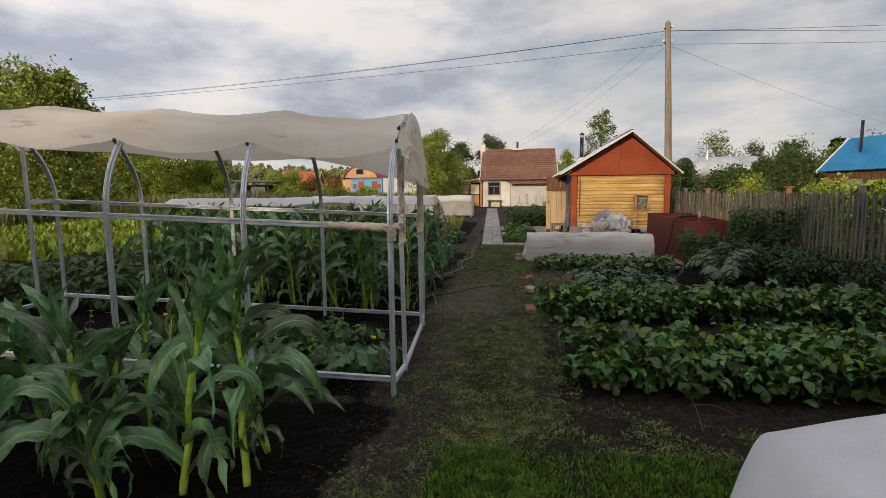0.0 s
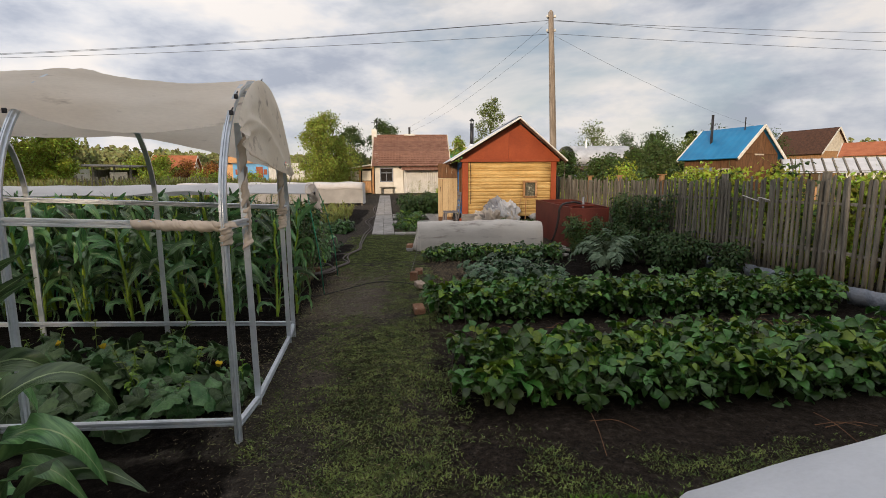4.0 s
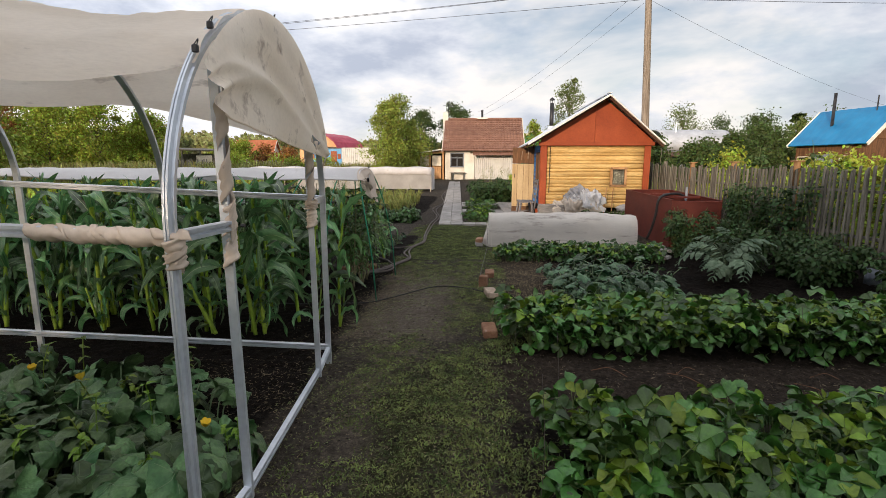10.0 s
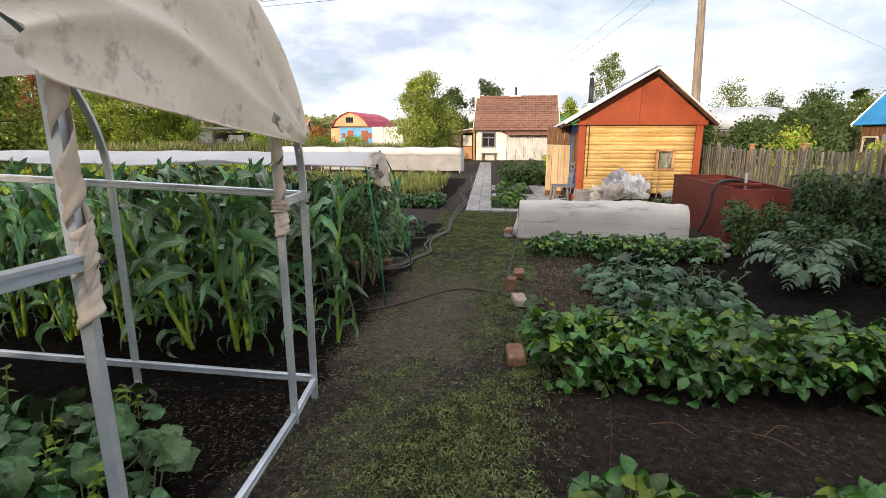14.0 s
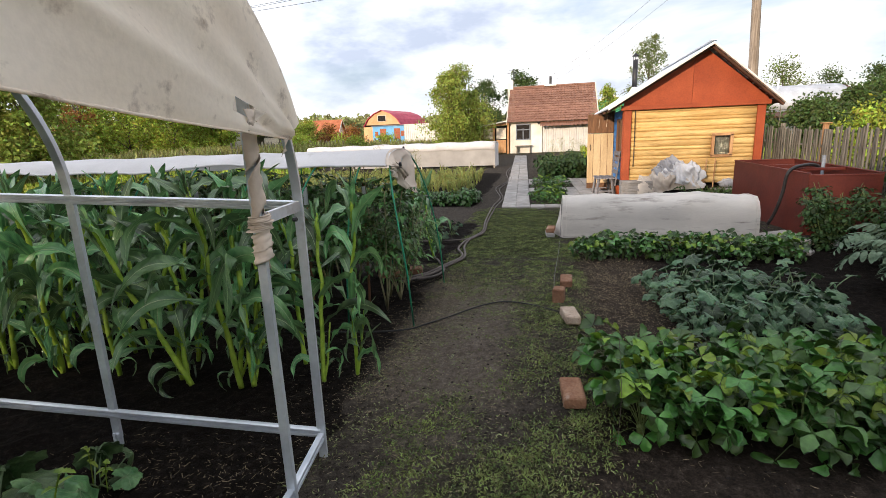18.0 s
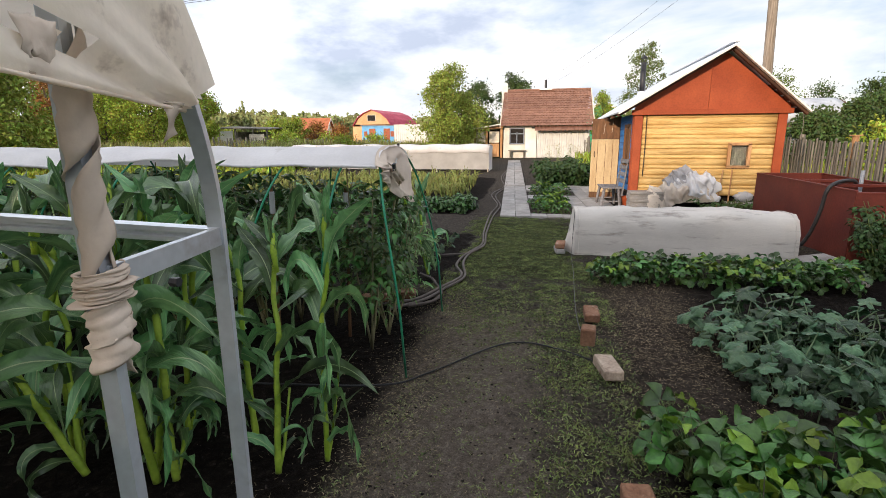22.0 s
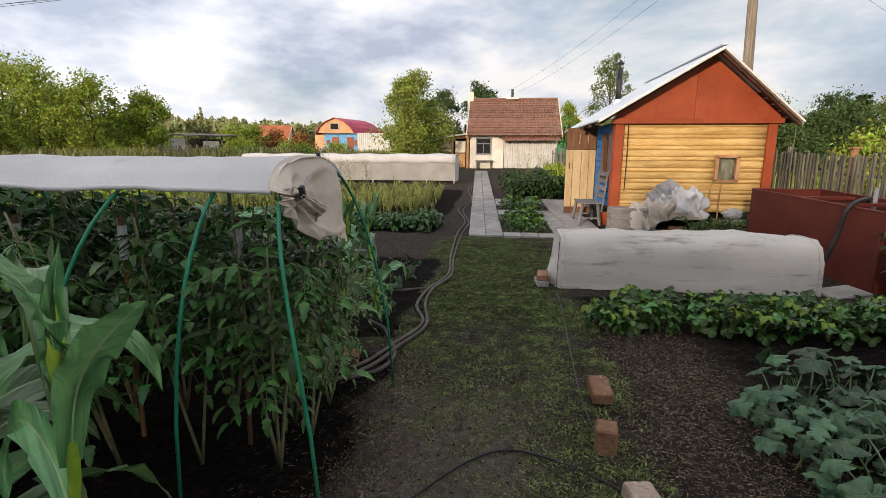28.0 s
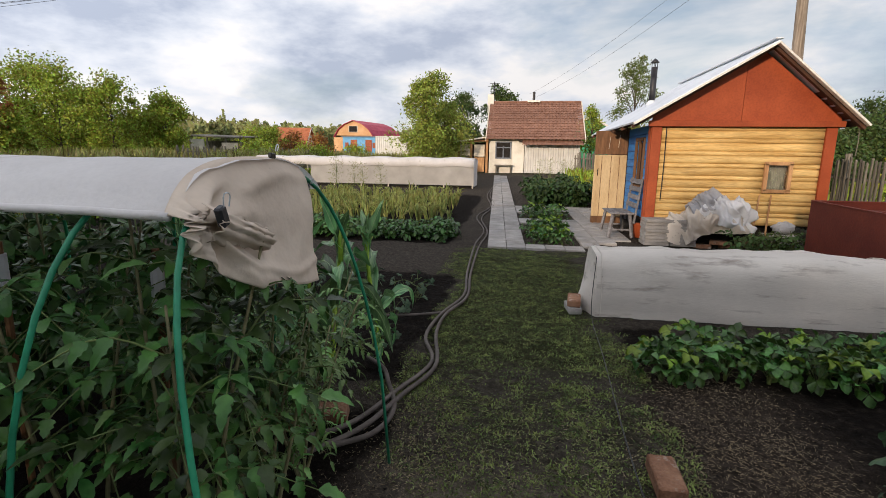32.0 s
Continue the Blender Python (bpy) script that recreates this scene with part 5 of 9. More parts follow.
def paving():
    pv = tagged(new("pavement"), "walk and yard of worn concrete slabs", "pavement", kind="structure")
    rr = random.Random(21)
    kinds = []
    for w, d in ((0.293, 0.49), (0.293, 0.49), (0.293, 0.295), (0.293, 0.295)):
        kinds.append(Mesh().box((w, d, 0.05), edge=0.007).data("slab", M_SLAB))
    y = 16.0
    while y < 31.6:
        for s in (-1, 1):
            k = rr.choice((0, 1))
            part("slab", kinds[k], M_SLAB, pv, m=pose(walk_x(y) + s * 0.150 + rr.uniform(-0.004, 0.004), y + 0.25, gz(0, y + 0.25) + 0.012 + rr.uniform(-0.005, 0.005), 1.9 + rr.uniform(-0.5, 0.5), rr.uniform(-0.6, 0.6), 2.4 + rr.uniform(-0.5, 0.5)))
        y += 0.50
    holes = ((0.36, 1.06, 16.32, 18.5), (0.30, 1.25, 19.05, 20.15))
    ny = 0
    y = 16.0
    while y < 20.9:
        x = 0.31 - 0.043 * (y - 16)
        while x < 2.25:
            cx, cy = x + 0.15, y + 0.15
            out_of_bed = not any(a < cx < b and c < cy < d for a, b, c, d in holes)
            under = cx > 2.12 and cy > 17.0
            if out_of_bed and not under and not (cx > 1.35 and cy < 16.9 and cx > 1.0 + (cy - 16) * 1.2):
                part("slab", kinds[rr.choice((2, 3))], M_SLAB, pv, m=pose(cx, cy, gz(0, cy) + 0.006 + rr.uniform(-0.005, 0.005), 1.9 + rr.uniform(-0.6, 0.6), rr.uniform(-0.6, 0.6), 2.4 + rr.uniform(-0.8, 0.8)))
            x += 0.301
        y += 0.301
    return pv


paving()


# ---- picket fence ----
FENCE = [(6.15, 7.0), (5.98, 8.4), (5.72, 11.0), (5.56, 13.5), (5.50, 16.0), (5.58, 19.5), (5.75, 24.5)]


def fence_point(s):
    line = [Vector((x, y, 0)) for x, y in FENCE]
    total = sum((b - a).length for a, b in zip(line, line[1:]))
    d = s * total
    for a, b in zip(line, line[1:]):
        if d <= (b - a).length:
            p = a.lerp(b, d / (b - a).length)
            return p, (b - a).normalized()
        d -= (b - a).length
    return line[-1], (line[-1] - line[-2]).normalized()


def picket_mesh(h, w, seed):
    rr = random.Random(seed)
    m = Mesh()
    prof = [(0, w), (h * 0.3, w * rr.uniform(0.95, 1.05)), (h * 0.7, w * rr.uniform(0.9, 1.05)), (h - 0.03, w * 0.95), (h - 0.008, w * 0.6), (h, w * 0.25)]
    k, vs, fs = 6, [], []
    dx = 0.0
    for i, (z, ww) in enumerate(prof):
        dx += rr.uniform(-0.006, 0.006)
        vs += [(dx + ww / 2 * math.cos(a) * 1.1, 0.012 * math.sin(a) * 1.2, z) for a in (2 * math.pi * j / k for j in range(k))]
    for i in range(len(prof) - 1):
        for j in range(k):
            q = (j + 1) % k
            fs.append((i * k + j, i * k + q, (i + 1) * k + q, (i + 1) * k + j))
    fs += [tuple(range(k))[::-1], tuple((len(prof) - 1) * k + j for j in range(k))]
    return m.add(vs, fs).data("picket", M_PICKET, True)


def picket_fence():
    f = thing("picket_fence", "grey weathered picket fence beside the vegetable beds", "fence", (5.6, 13.0, 0))
    rr = random.Random(8)
    kinds = [picket_mesh(1.34 + rr.uniform(-0.035, 0.035), rr.uniform(0.046, 0.062), i) for i in range(8)]
    n = 210
    for i in range(n):
        p, d = fence_point((i + rr.uniform(-0.15, 0.15)) / n if i else 0)
        ang = math.degrees(math.atan2(d.y, d.x))
        part("picket", rr.choice(kinds), M_PICKET, f, m=pose(p.x - 5.6 - 0.03, p.y - 13.0, gz(0, p.y) + 0.08 + rr.uniform(-0.02, 0.025), rr.uniform(-1.0, 1.0), rr.uniform(-0.9, 0.9), ang))
    for z in (0.42, 1.02):
        for i in range(12):
            (a, _), (b, _) = fence_point(i / 12), fence_point((i + 1) / 12)
            part("rail", Mesh().beam((a.x - 5.6 + 0.012, a.y - 13, gz(0, a.y) + z + 0.08 + rr.uniform(-0.02, 0.02)), (b.x - 5.6 + 0.012, b.y - 13, gz(0, b.y) + z + 0.08), 0.07, 0.035), M_GREYWOOD, f)
    for i in range(10):
        p, d = fence_point((i + 0.1) / 10)
        red = i in (3, 4, 5)
        part("post", Mesh().tube([(p.x - 5.6 + 0.07, p.y - 13, gz(0, p.y) - 0.05), (p.x - 5.6 + 0.07, p.y - 13, gz(0, p.y) + 1.50)], 0.05, 9), M_WARMWOOD if red else M_GREYWOOD, f, "reddish brown fence post" if red else "")
        if red:
            part("post_cap", Mesh().box((0.14, 0.14, 0.02), (p.x - 5.6 + 0.07, p.y - 13, gz(0, p.y) + 1.51)), M_WARMWOOD, f)
    for yy, zz in ((9.6, 1.12), (12.4, 1.0)):
        part("tie", Mesh().tube(bend([(0.12, yy - 13 - 0.1, zz), (0.02, yy - 13, zz + 0.04), (0.10, yy - 13 + 0.12, zz - 0.01), (0.0, yy - 13 + 0.3, zz + 0.06)], 10), 0.007, 5), M_COVER2, f, "white cord knotted on the rail")
    return f


picket_fence()


def slate_edging():
    rr = random.Random(4)
    for i in range(4):
        y = 7.9 + 0.78 * i
        rows = []
        for z in (-0.05, 0.17):
            rows.append([(0.018 * math.sin(j / 4 * math.pi), -0.38 + 0.76 * j / 24, z + 0.01 * rr.random()) for j in range(25)])
        single("slate_sheet", Mesh().grid(rows, 0.008), M_SLATE, "blue-grey corrugated slate strip edging the bed by the fence", "edging", pose(5.86 - 0.09 * i, y, 0.0, 0, rr.uniform(-10, 4), 4 + rr.uniform(-3, 3)), "slate edging strips", smooth=True)


slate_edging()


# ---- red steel water tank ----
def tank():
    # plan corners: far-left, near-left, near-right, far-right
    c = [Vector((4.03, 15.60, 0)), Vector((4.08, 13.05, 0)), Vector((4.88, 12.97, 0)), Vector((5.00, 15.60, 0))]
    t = thing("water_tank", "red-oxide painted steel water tank beside the fence", "tank", (4.6, 14.3, 0))
    o = Vector((4.6, 14.3, 0))
    for i, (h0, h1) in enumerate(((0.90, 0.84), (0.82, 0.82), (0.84, 0.90), (0.90, 0.90))):
        a, b = c[i] - o, c[(i + 1) % 4] - o
        d = (b - a).normalized()
        nrm = Vector((-d.y, d.x, 0)) * 0.008
        vs = [a - nrm, b - nrm, b - nrm + Vector((0, 0, h1)), a - nrm + Vector((0, 0, h0)), a + nrm, b + nrm, b + nrm + Vector((0, 0, h1)), a + nrm + Vector((0, 0, h0))]
        part("side", Mesh().add(vs, [(0, 1, 2, 3), (7, 6, 5, 4), (0, 4, 5, 1), (1, 5, 6, 2), (2, 6, 7, 3), (3, 7, 4, 0)]), M_STEELRED, t)
        part("rim", Mesh().beam(a + Vector((0, 0, h0)), b + Vector((0, 0, h1)), 0.035, 0.02), M_STEELRED, t)
    for y in (13.9, 14.8):
        part("crossbar", Mesh().beam(Vector((4.06, y, 0.84)) - o, Vector((4.93, y, 0.84)) - o, 0.05, 0.04), M_STEELRED, t)
    part("water", Mesh().box((0.80, 2.55, 0.03), (-0.12, 0.0, 0.62)), M_NEARBLACK, t, "dark water")
    part("outlet_pipe", Mesh().tube([Vector((4.8, 14.25, 0.72)) - o, Vector((4.8, 14.25, 1.02)) - o], 0.025, 8), M_SLATE, t)
    return t


tank()
single("filling_hose", Mesh().tube(bend([(4.9, 14.5, 0.80), (4.55, 14.0, 0.90), (4.12, 13.55, 0.90), (4.00, 13.50, 0.80), (3.99, 13.55, 0.55), (3.95, 13.62, 0.25), (3.9, 13.7, 0.05)], 30), 0.024, 10), M_RUBBER, "black rubber hose hooked over the tank rim", "hose", smooth=True)


# ---- utility pole and wires ----
def utility_pole():
    p = thing("utility_pole", "tall weathered wooden utility pole with wire brackets", "utility pole", (5.82, 20.0, gz(0, 20)))
    part("mast", Mesh().tube([(0, 0, -0.1), (-0.06, 0, 2.5), (-0.15, 0, 4.8), (-0.24, 0, 6.85)], [0.125, 0.115, 0.10, 0.085], 14), M_POLE, p, smooth=True)
    part("cap", Mesh().tube([(-0.24, 0, 6.84), (-0.242, 0, 6.92)], [0.085, 0.03], 12), M_POLE, p)
    for z in (6.65, 6.2):
        a = part("bracket", Mesh().beam((-0.36, -0.02, z), (-0.08, -0.02, z + 0.05), 0.03, 0.03), M_CLIP, p)
        for x in (-0.36, -0.1):
            part("insulator", Mesh().tube([(x, -0.02, z + 0.03), (x, -0.02, z + 0.07), (x, -0.02, z + 0.12)], [0.03, 0.04, 0.02], 8), M_WHITEWASH, a, "white insulator")
    return p


utility_pole()


def wire(a, b, sag, label):
    a, b = Vector(a), Vector(b)
    pts = [a.lerp(b, i / 24) - Vector((0, 0, sag * 4 * (i / 24) * (1 - i / 24))) for i in range(25)]
    single("power_line", Mesh().tube(pts, 0.0065 if sag > 0.4 else 0.004, 5), M_CLIP, label, "cable", group="wires on the utility pole")


W = "thin dark overhead wire strung from the wooden pole"
wire((5.45, 20, 6.72), (-44, 27, 6.6), 0.55, W)
wire((5.70, 20, 6.74), (-44, 28, 6.9), 0.6, W)
wire((5.45, 20, 6.28), (-44, 24, 6.0), 0.5, W)
wire((5.45, 20, 6.72), (52, 22, 8.2), 0.6, W)
wire((5.70, 20, 6.74), (52, 24, 7.6), 0.6, W)
wire((5.70, 20, 6.30), (52, 20, 6.2), 0.5, W)
wire((5.5, 20, 6.68), (0.6, 37.0, 4.9), 0.3, "thin service wire running down to the white house")
wire((5.5, 20, 6.2), (0.9, 37.0, 4.7), 0.3, "thin service wire running down to the white house")
wire((5.7, 20, 6.25), (24, 34, 4.6), 0.3, "thin service wire running down to the blue-roofed house")


# ---- bench, slab stack and film heap at the bathhouse ----
def bench():
    gy = 17.55
    b = thing("garden_bench", "small grey plank bench against the blue wall", "bench", (1.95, gy, gz(0, gy) + 0.02), -90)
    # local x runs along the wall, local y towards the wall
    for i in range(3):
        part("seat_board", Mesh().box((0.86, 0.125, 0.028), (0, -0.14 + 0.135 * i, 0.42)), M_BENCH, b)
    for sx in (-0.36, 0.36):
        for sy, lean in ((-0.15, -0.06), (0.13, 0.05)):
            part("leg", Mesh().beam((sx + math.copysign(0.05, sx), sy + lean, 0.0), (sx, sy, 0.41), 0.05, 0.045), M_BENCH, b)
        part("back_post", Mesh().beam((sx, 0.20, 0.25), (sx, 0.29, 1.02), 0.05, 0.03), M_BENCH, b)
        part("stretcher", Mesh().beam((sx + math.copysign(0.025, sx), -0.17, 0.14), (sx + math.copysign(0.025, sx), 0.15, 0.14), 0.05, 0.025), M_BENCH, b)
    for z in (0.55, 0.69, 0.83, 0.96):
        part("back_slat", Mesh().box((0.84, 0.022, 0.085), (0, 0.215 + (z - 0.4) * 0.1, z), Euler((-0.11, 0, 0)).to_matrix()), M_BENCH, b)
    return b


bench()


def slab_stack():
    rr = random.Random(9)
    base = gz(0, 17) + 0.01
    for col, x in enumerate((2.40, 2.80)):
        s = thing("slab_stack", "stack of pale concrete slabs at the bathhouse corner", "slab stack", (x, 16.775, base), rr.uniform(-2, 2), "slab stacks")
        n = 8
        for i in range(n):
            part("slab", Mesh().box((0.385 + rr.uniform(-0.008, 0.008), 0.36, 0.052), (rr.uniform(-0.008, 0.008), rr.uniform(-0.012, 0.012), 0.028 + 0.0535 * i)), M_SLAB, s)


slab_stack()


def crumple(w, d, h, seed, drape=0.0):
    """A heap of sheeting: a low dome pulled into sharp creases and pockets."""
    rows = []
    n, k = 70, 120
    for i in range(n + 1):
        q = i / n
        row = []
        for j in range(k + 1):
            a = 2 * math.pi * (j % k) / k
            rim = 1 + 0.16 * math.sin(2 * a + seed) + 0.10 * math.sin(5 * a + seed * 2) + 0.05 * math.sin(11 * a)
            rad = rim * math.sin(min(q * 1.08, 1.0) * math.pi / 2)
            x, y = rad * math.cos(a) * w, rad * math.sin(a) * d
            z = h * math.cos(q * math.pi / 2) ** 0.62
            wx = x + 0.10 * noise.noise(Vector((x * 4, y * 4 + seed, z * 4)))
            wz = z + 0.10 * noise.noise(Vector((x * 4 + 9, y * 4, z * 4 + seed)))
            f = 0.0
            for amp, fr, sh in ((0.11, 4.0, 0.0), (0.062, 8.0, 3.0), (0.014, 18.0, 7.0)):
                v = noise.noise(Vector((wx * fr * 1.2 + 0.5 * wz * fr + sh, y * fr * 0.6, wz * fr * 0.5 + seed * 3)))
                f += amp * (0.55 - 2.2 * abs(v))
            lift = math.sin(q * math.pi / 2)
            low = -drape * max(0.0, math.sin(a * 1.0 + 4.0)) ** 6 * q ** 4
            row.append((x + f * math.cos(a) * lift, y + f * math.sin(a) * lift, max(z + f * (1.05 - 0.7 * lift), 0.004) + low))
        rows.append(row)
    return Mesh().grid(rows)


def film_heap():
    t = thing("plastic_sheet", "crumpled heap of white and beige film against the log wall", "plastic sheet", (3.20, 16.72, 0.28))
    part("beige_sheet", crumple(0.50, 0.24, 0.34, 2, 0.22), M_HEAPBEIGE, t, "dirty beige sheet underneath", True, pose(-0.10, -0.02, 0.0))
    part("white_film", crumple(0.40, 0.22, 0.44, 5), M_FILM, t, "glossy white film on top", True, pose(0.20, 0.0, 0.10, 0, 14, 0))
    part("grey_film", crumple(0.24, 0.16, 0.28, 8), M_HEAPGREY, t, "bluish grey film folded in", True, pose(-0.05, 0.06, 0.36, 0, -18, 20))
    return t


M_HEAPBEIGE = cloth("dirty_beige_sheet", (0.44, 0.38, 0.32), (0.66, 0.60, 0.53), through=0.1, stain=((0.16, 0.13, 0.11), 7, 0.60))
M_HEAPGREY = cloth("blue_grey_film", (0.26, 0.27, 0.30), (0.50, 0.51, 0.54), through=0.15, rough=0.45)
film_heap()
rr = random.Random(31)
for i in range(5):
    single("brick", Mesh().box((0.25, 0.12, 0.065), edge=0.008), M_BRICK, "loose brick lying under the film heap", "brick", pose(3.15 + 0.2 * i + rr.uniform(-0.03, 0.03), 16.78 + rr.uniform(-0.1, 0.05), 0.05 + 0.066 * (i % 2), 0, 0, rr.uniform(-30, 30)), "bricks by the bathhouse")
for x0, y0, x1, y1 in ((3.78, 16.62, 3.86, 16.66), (3.98, 16.60, 4.02, 16.66)):
    single("garden_stake", Mesh().tube([(x0, y0, 0.02), (x1, y1, 0.90)], 0.013, 7), M_WARMWOOD, "thin rusty brown stake standing by the wall", "stake", group="stakes by the bathhouse")
single("plastic_bag", Mesh().grid([[(0.16 * math.cos(a) * math.cos(b) * (1 + 0.4 * wob(a * 2, b * 2) + 0.25 * wob(a * 5, b * 6)), 0.10 * math.sin(a) * math.cos(b), 0.14 * (math.sin(b) + 1) * (1 + 0.2 * wob(a, b * 3))) for a in np.linspace(0, 2 * math.pi, 22)] for b in np.linspace(-1.5, 1.5, 12)]), M_HEAPGREY, "small crumpled bundle of grey film by the wall", "plastic sheet", pose(4.30, 16.74, 0.28) @ Matrix.Diagonal((1, 1, 0.7, 1)))
single("block", Mesh().box((0.5, 0.28, 0.28), edge=0.02), M_SLAB, "grey concrete block by the log wall", "block", pose(4.25, 16.76, 0.14, 0, 0, 4))
single("bucket", Mesh().tube([(0, 0, 0), (0, 0, 0.24), (0, 0, 0.25)], [0.095, 0.125, 0.13], 18), M_OCHRE, "orange plastic bucket standing under the wall", "bucket", pose(2.30, 17.35, gz(0, 17.3) + 0.02), smooth=True)


# ---- bricks along the path ----
def brick_mesh(seed):
    rr = random.Random(seed)
    m = Mesh().box((0.25, 0.12, 0.068), (0, 0, 0.034), edge=0.009)
    m.v = [(x + rr.uniform(-0.003, 0.003), y + rr.uniform(-0.003, 0.003), z + rr.uniform(-0.002, 0.002)) for x, y, z in m.v]
    return m


for x, y, rz, up, lab in ((0.835, 9.50, 100, 0.0, "pale mortar-stained brick lying beside the path"), (0.755, 9.93, 80, 1.0, "broken half brick standing beside the path"), (0.84, 10.50, 88, 0.0, "orange-red brick lying beside the path"), (0.79, 8.25, 95, 0.0, "dark weathered brick at the end of the strawberry row")):
    for k in range(1):
        single("brick", brick_mesh(int(x * 100 + y * 10)) if not up else Mesh().box((0.12, 0.10, 0.135), (0, 0, 0.066), edge=0.009), M_PALEBRICK if "pale" in lab else M_BRICK, lab, "brick", pose(x, y, 0.0, 0, 0, rz), "bricks along the path")


for i, (x, y, z, rz) in enumerate(((0.70, 12.98, 0.0, 96), (0.71, 12.99, 0.07, 84))):
    single("brick", brick_mesh(70 + i), M_BRICK if i else M_SLAB, "brick weighting the end of the low tunnel", "brick", pose(x, y, z, 0, 0, rz), "bricks at the tunnel")
single("brick", brick_mesh(90), M_BRICK, "broken orange-red brick lying in the hose loop", "brick", pose(-0.84, 10.75, 0.01, 4, 0, 12))
single("brick", brick_mesh(91), M_BRICK, "orange-red brick half hidden under tomato leaves", "brick", pose(-1.05, 10.62, 0.0, 0, 5, 40))


# ---- hoses, rope and string ----
def laid(points, r, n, lift=0.0, mat=None, label="", name="garden_hose"):
    pts = [(x, y, gz(x, y) + r * 0.8 + lift) for x, y in points]
    return single(name, Mesh().tube(bend(pts, n), r, 9), mat or M_HOSE, label, "hose", smooth=True)


laid([(-0.62, 29.5), (-0.78, 24), (-0.52, 21.0), (-0.72, 19.2), (-0.45, 17.5), (-0.50, 16.2), (-0.43, 14.3), (-0.36, 13.3), (-0.50, 12.6), (-0.53, 12.05), (-0.40, 11.58), (-0.54, 11.11), (-0.69, 10.72), (-0.95, 10.50)], 0.0145, 110, 0, None, "grey-brown hose snaking along the slab walk into the tomatoes")
laid([(-0.56, 29.5), (-0.70, 24), (-0.44, 21.2), (-0.60, 19.0), (-0.37, 17.3), (-0.42, 16.0), (-0.38, 14.2), (-0.32, 13.2), (-0.45, 12.6), (-0.455, 12.1), (-0.36, 11.5), (-0.49, 11.05), (-0.62, 10.66), (-0.86, 10.36)], 0.0145, 110, 0.010, None, "second grey-brown hose lying against the first")
laid([(-0.86, 11.58), (-0.70, 11.42), (-0.62, 11.24), (-0.50, 10.92), (-0.54, 10.66), (-0.72, 10.50)], 0.0145, 34, 0.0, None, "curved end of hose looping round a brick")
laid([(-0.48, 12.66), (-0.8, 12.52), (-1.1, 12.48), (-1.5, 12.5)], 0.0145, 22, 0.0, None, "hose branching off under the melon leaves")
single("rope", Mesh().tube(bend([(x, y, 0.012) for x, y in ((-1.4, 8.95), (-0.54, 9.07), (-0.27, 9.28), (0.08, 9.73), (0.30, 9.86), (0.55, 9.78), (0.8, 9.6))], 40), 0.006, 6), M_RUBBER, "thin black cable lying across the path", "cable", smooth=True)
single("string_line", Mesh().tube(bend([(0.86, 12.83, 0.56), (0.845, 12.80, 0.05), (0.80, 11.9, 0.02), (0.72, 10.4, 0.015), (0.78, 9.6, 0.01)], 40), 0.0035, 5), M_CLIP, "dark string pegged from the tunnel along the bed", "cord")
for x, y, h in ((0.95, 6.05, 0.62), (0.97, 7.80, 0.55), (2.95, 6.0, 0.5), (3.1, 7.9, 0.4), (1.12, 6.75, 0.55)):
    single("bed_stake", Mesh().tube(bend([(x, y, 0.0), (x + 0.01, y, h * 0.5), (x - 0.01, y, h)], 6), 0.0013, 6), M_HOSE, "thin wire stake at the strawberry row", "stake", group="wire stakes at the strawberry rows")
rs = random.Random(14)
for i in range(14):
    x, y = rs.uniform(1.4, 4.5), rs.choice((rs.uniform(5.45, 5.75), rs.uniform(7.35, 7.6)))
    a = rs.uniform(-0.8, 0.8) - (1.0 if i % 2 else 0)
    l = rs.uniform(0.2, 0.5)
    single("dry_runner", Mesh().tube(bend([(x, y, 0.03), (x + l * 0.5 * math.cos(a), y + l * 0.5 * math.sin(a), 0.035 + rs.uniform(0, 0.03)), (x + l * math.cos(a), y + l * math.sin(a), 0.012)], 8), 0.0024, 5), M_BROWN, "dry strawberry runner lying on the soil", "runner", group="dry runners by the strawberry rows")
for i, (x, y, a, b, rz) in enumerate(((3.72, 12.95, 0.42, 0.30, 12), (4.0, 12.55, 0.5, 0.28, -20), (3.42, 12.0, 0.55, 0.2, -35), (3.15, 12.35, 0.35, 0.2, 10))):
    single("flat_stone", Mesh().box((a, b, 0.05), (0, 0, 0.02), edge=0.015), M_SLAB, "flat grey slab laid in the bed near the tank", "slab", pose(x, y, 0.0, rs.uniform(-5, 5), rs.uniform(-5, 5), rz), "flat slabs near the tank")

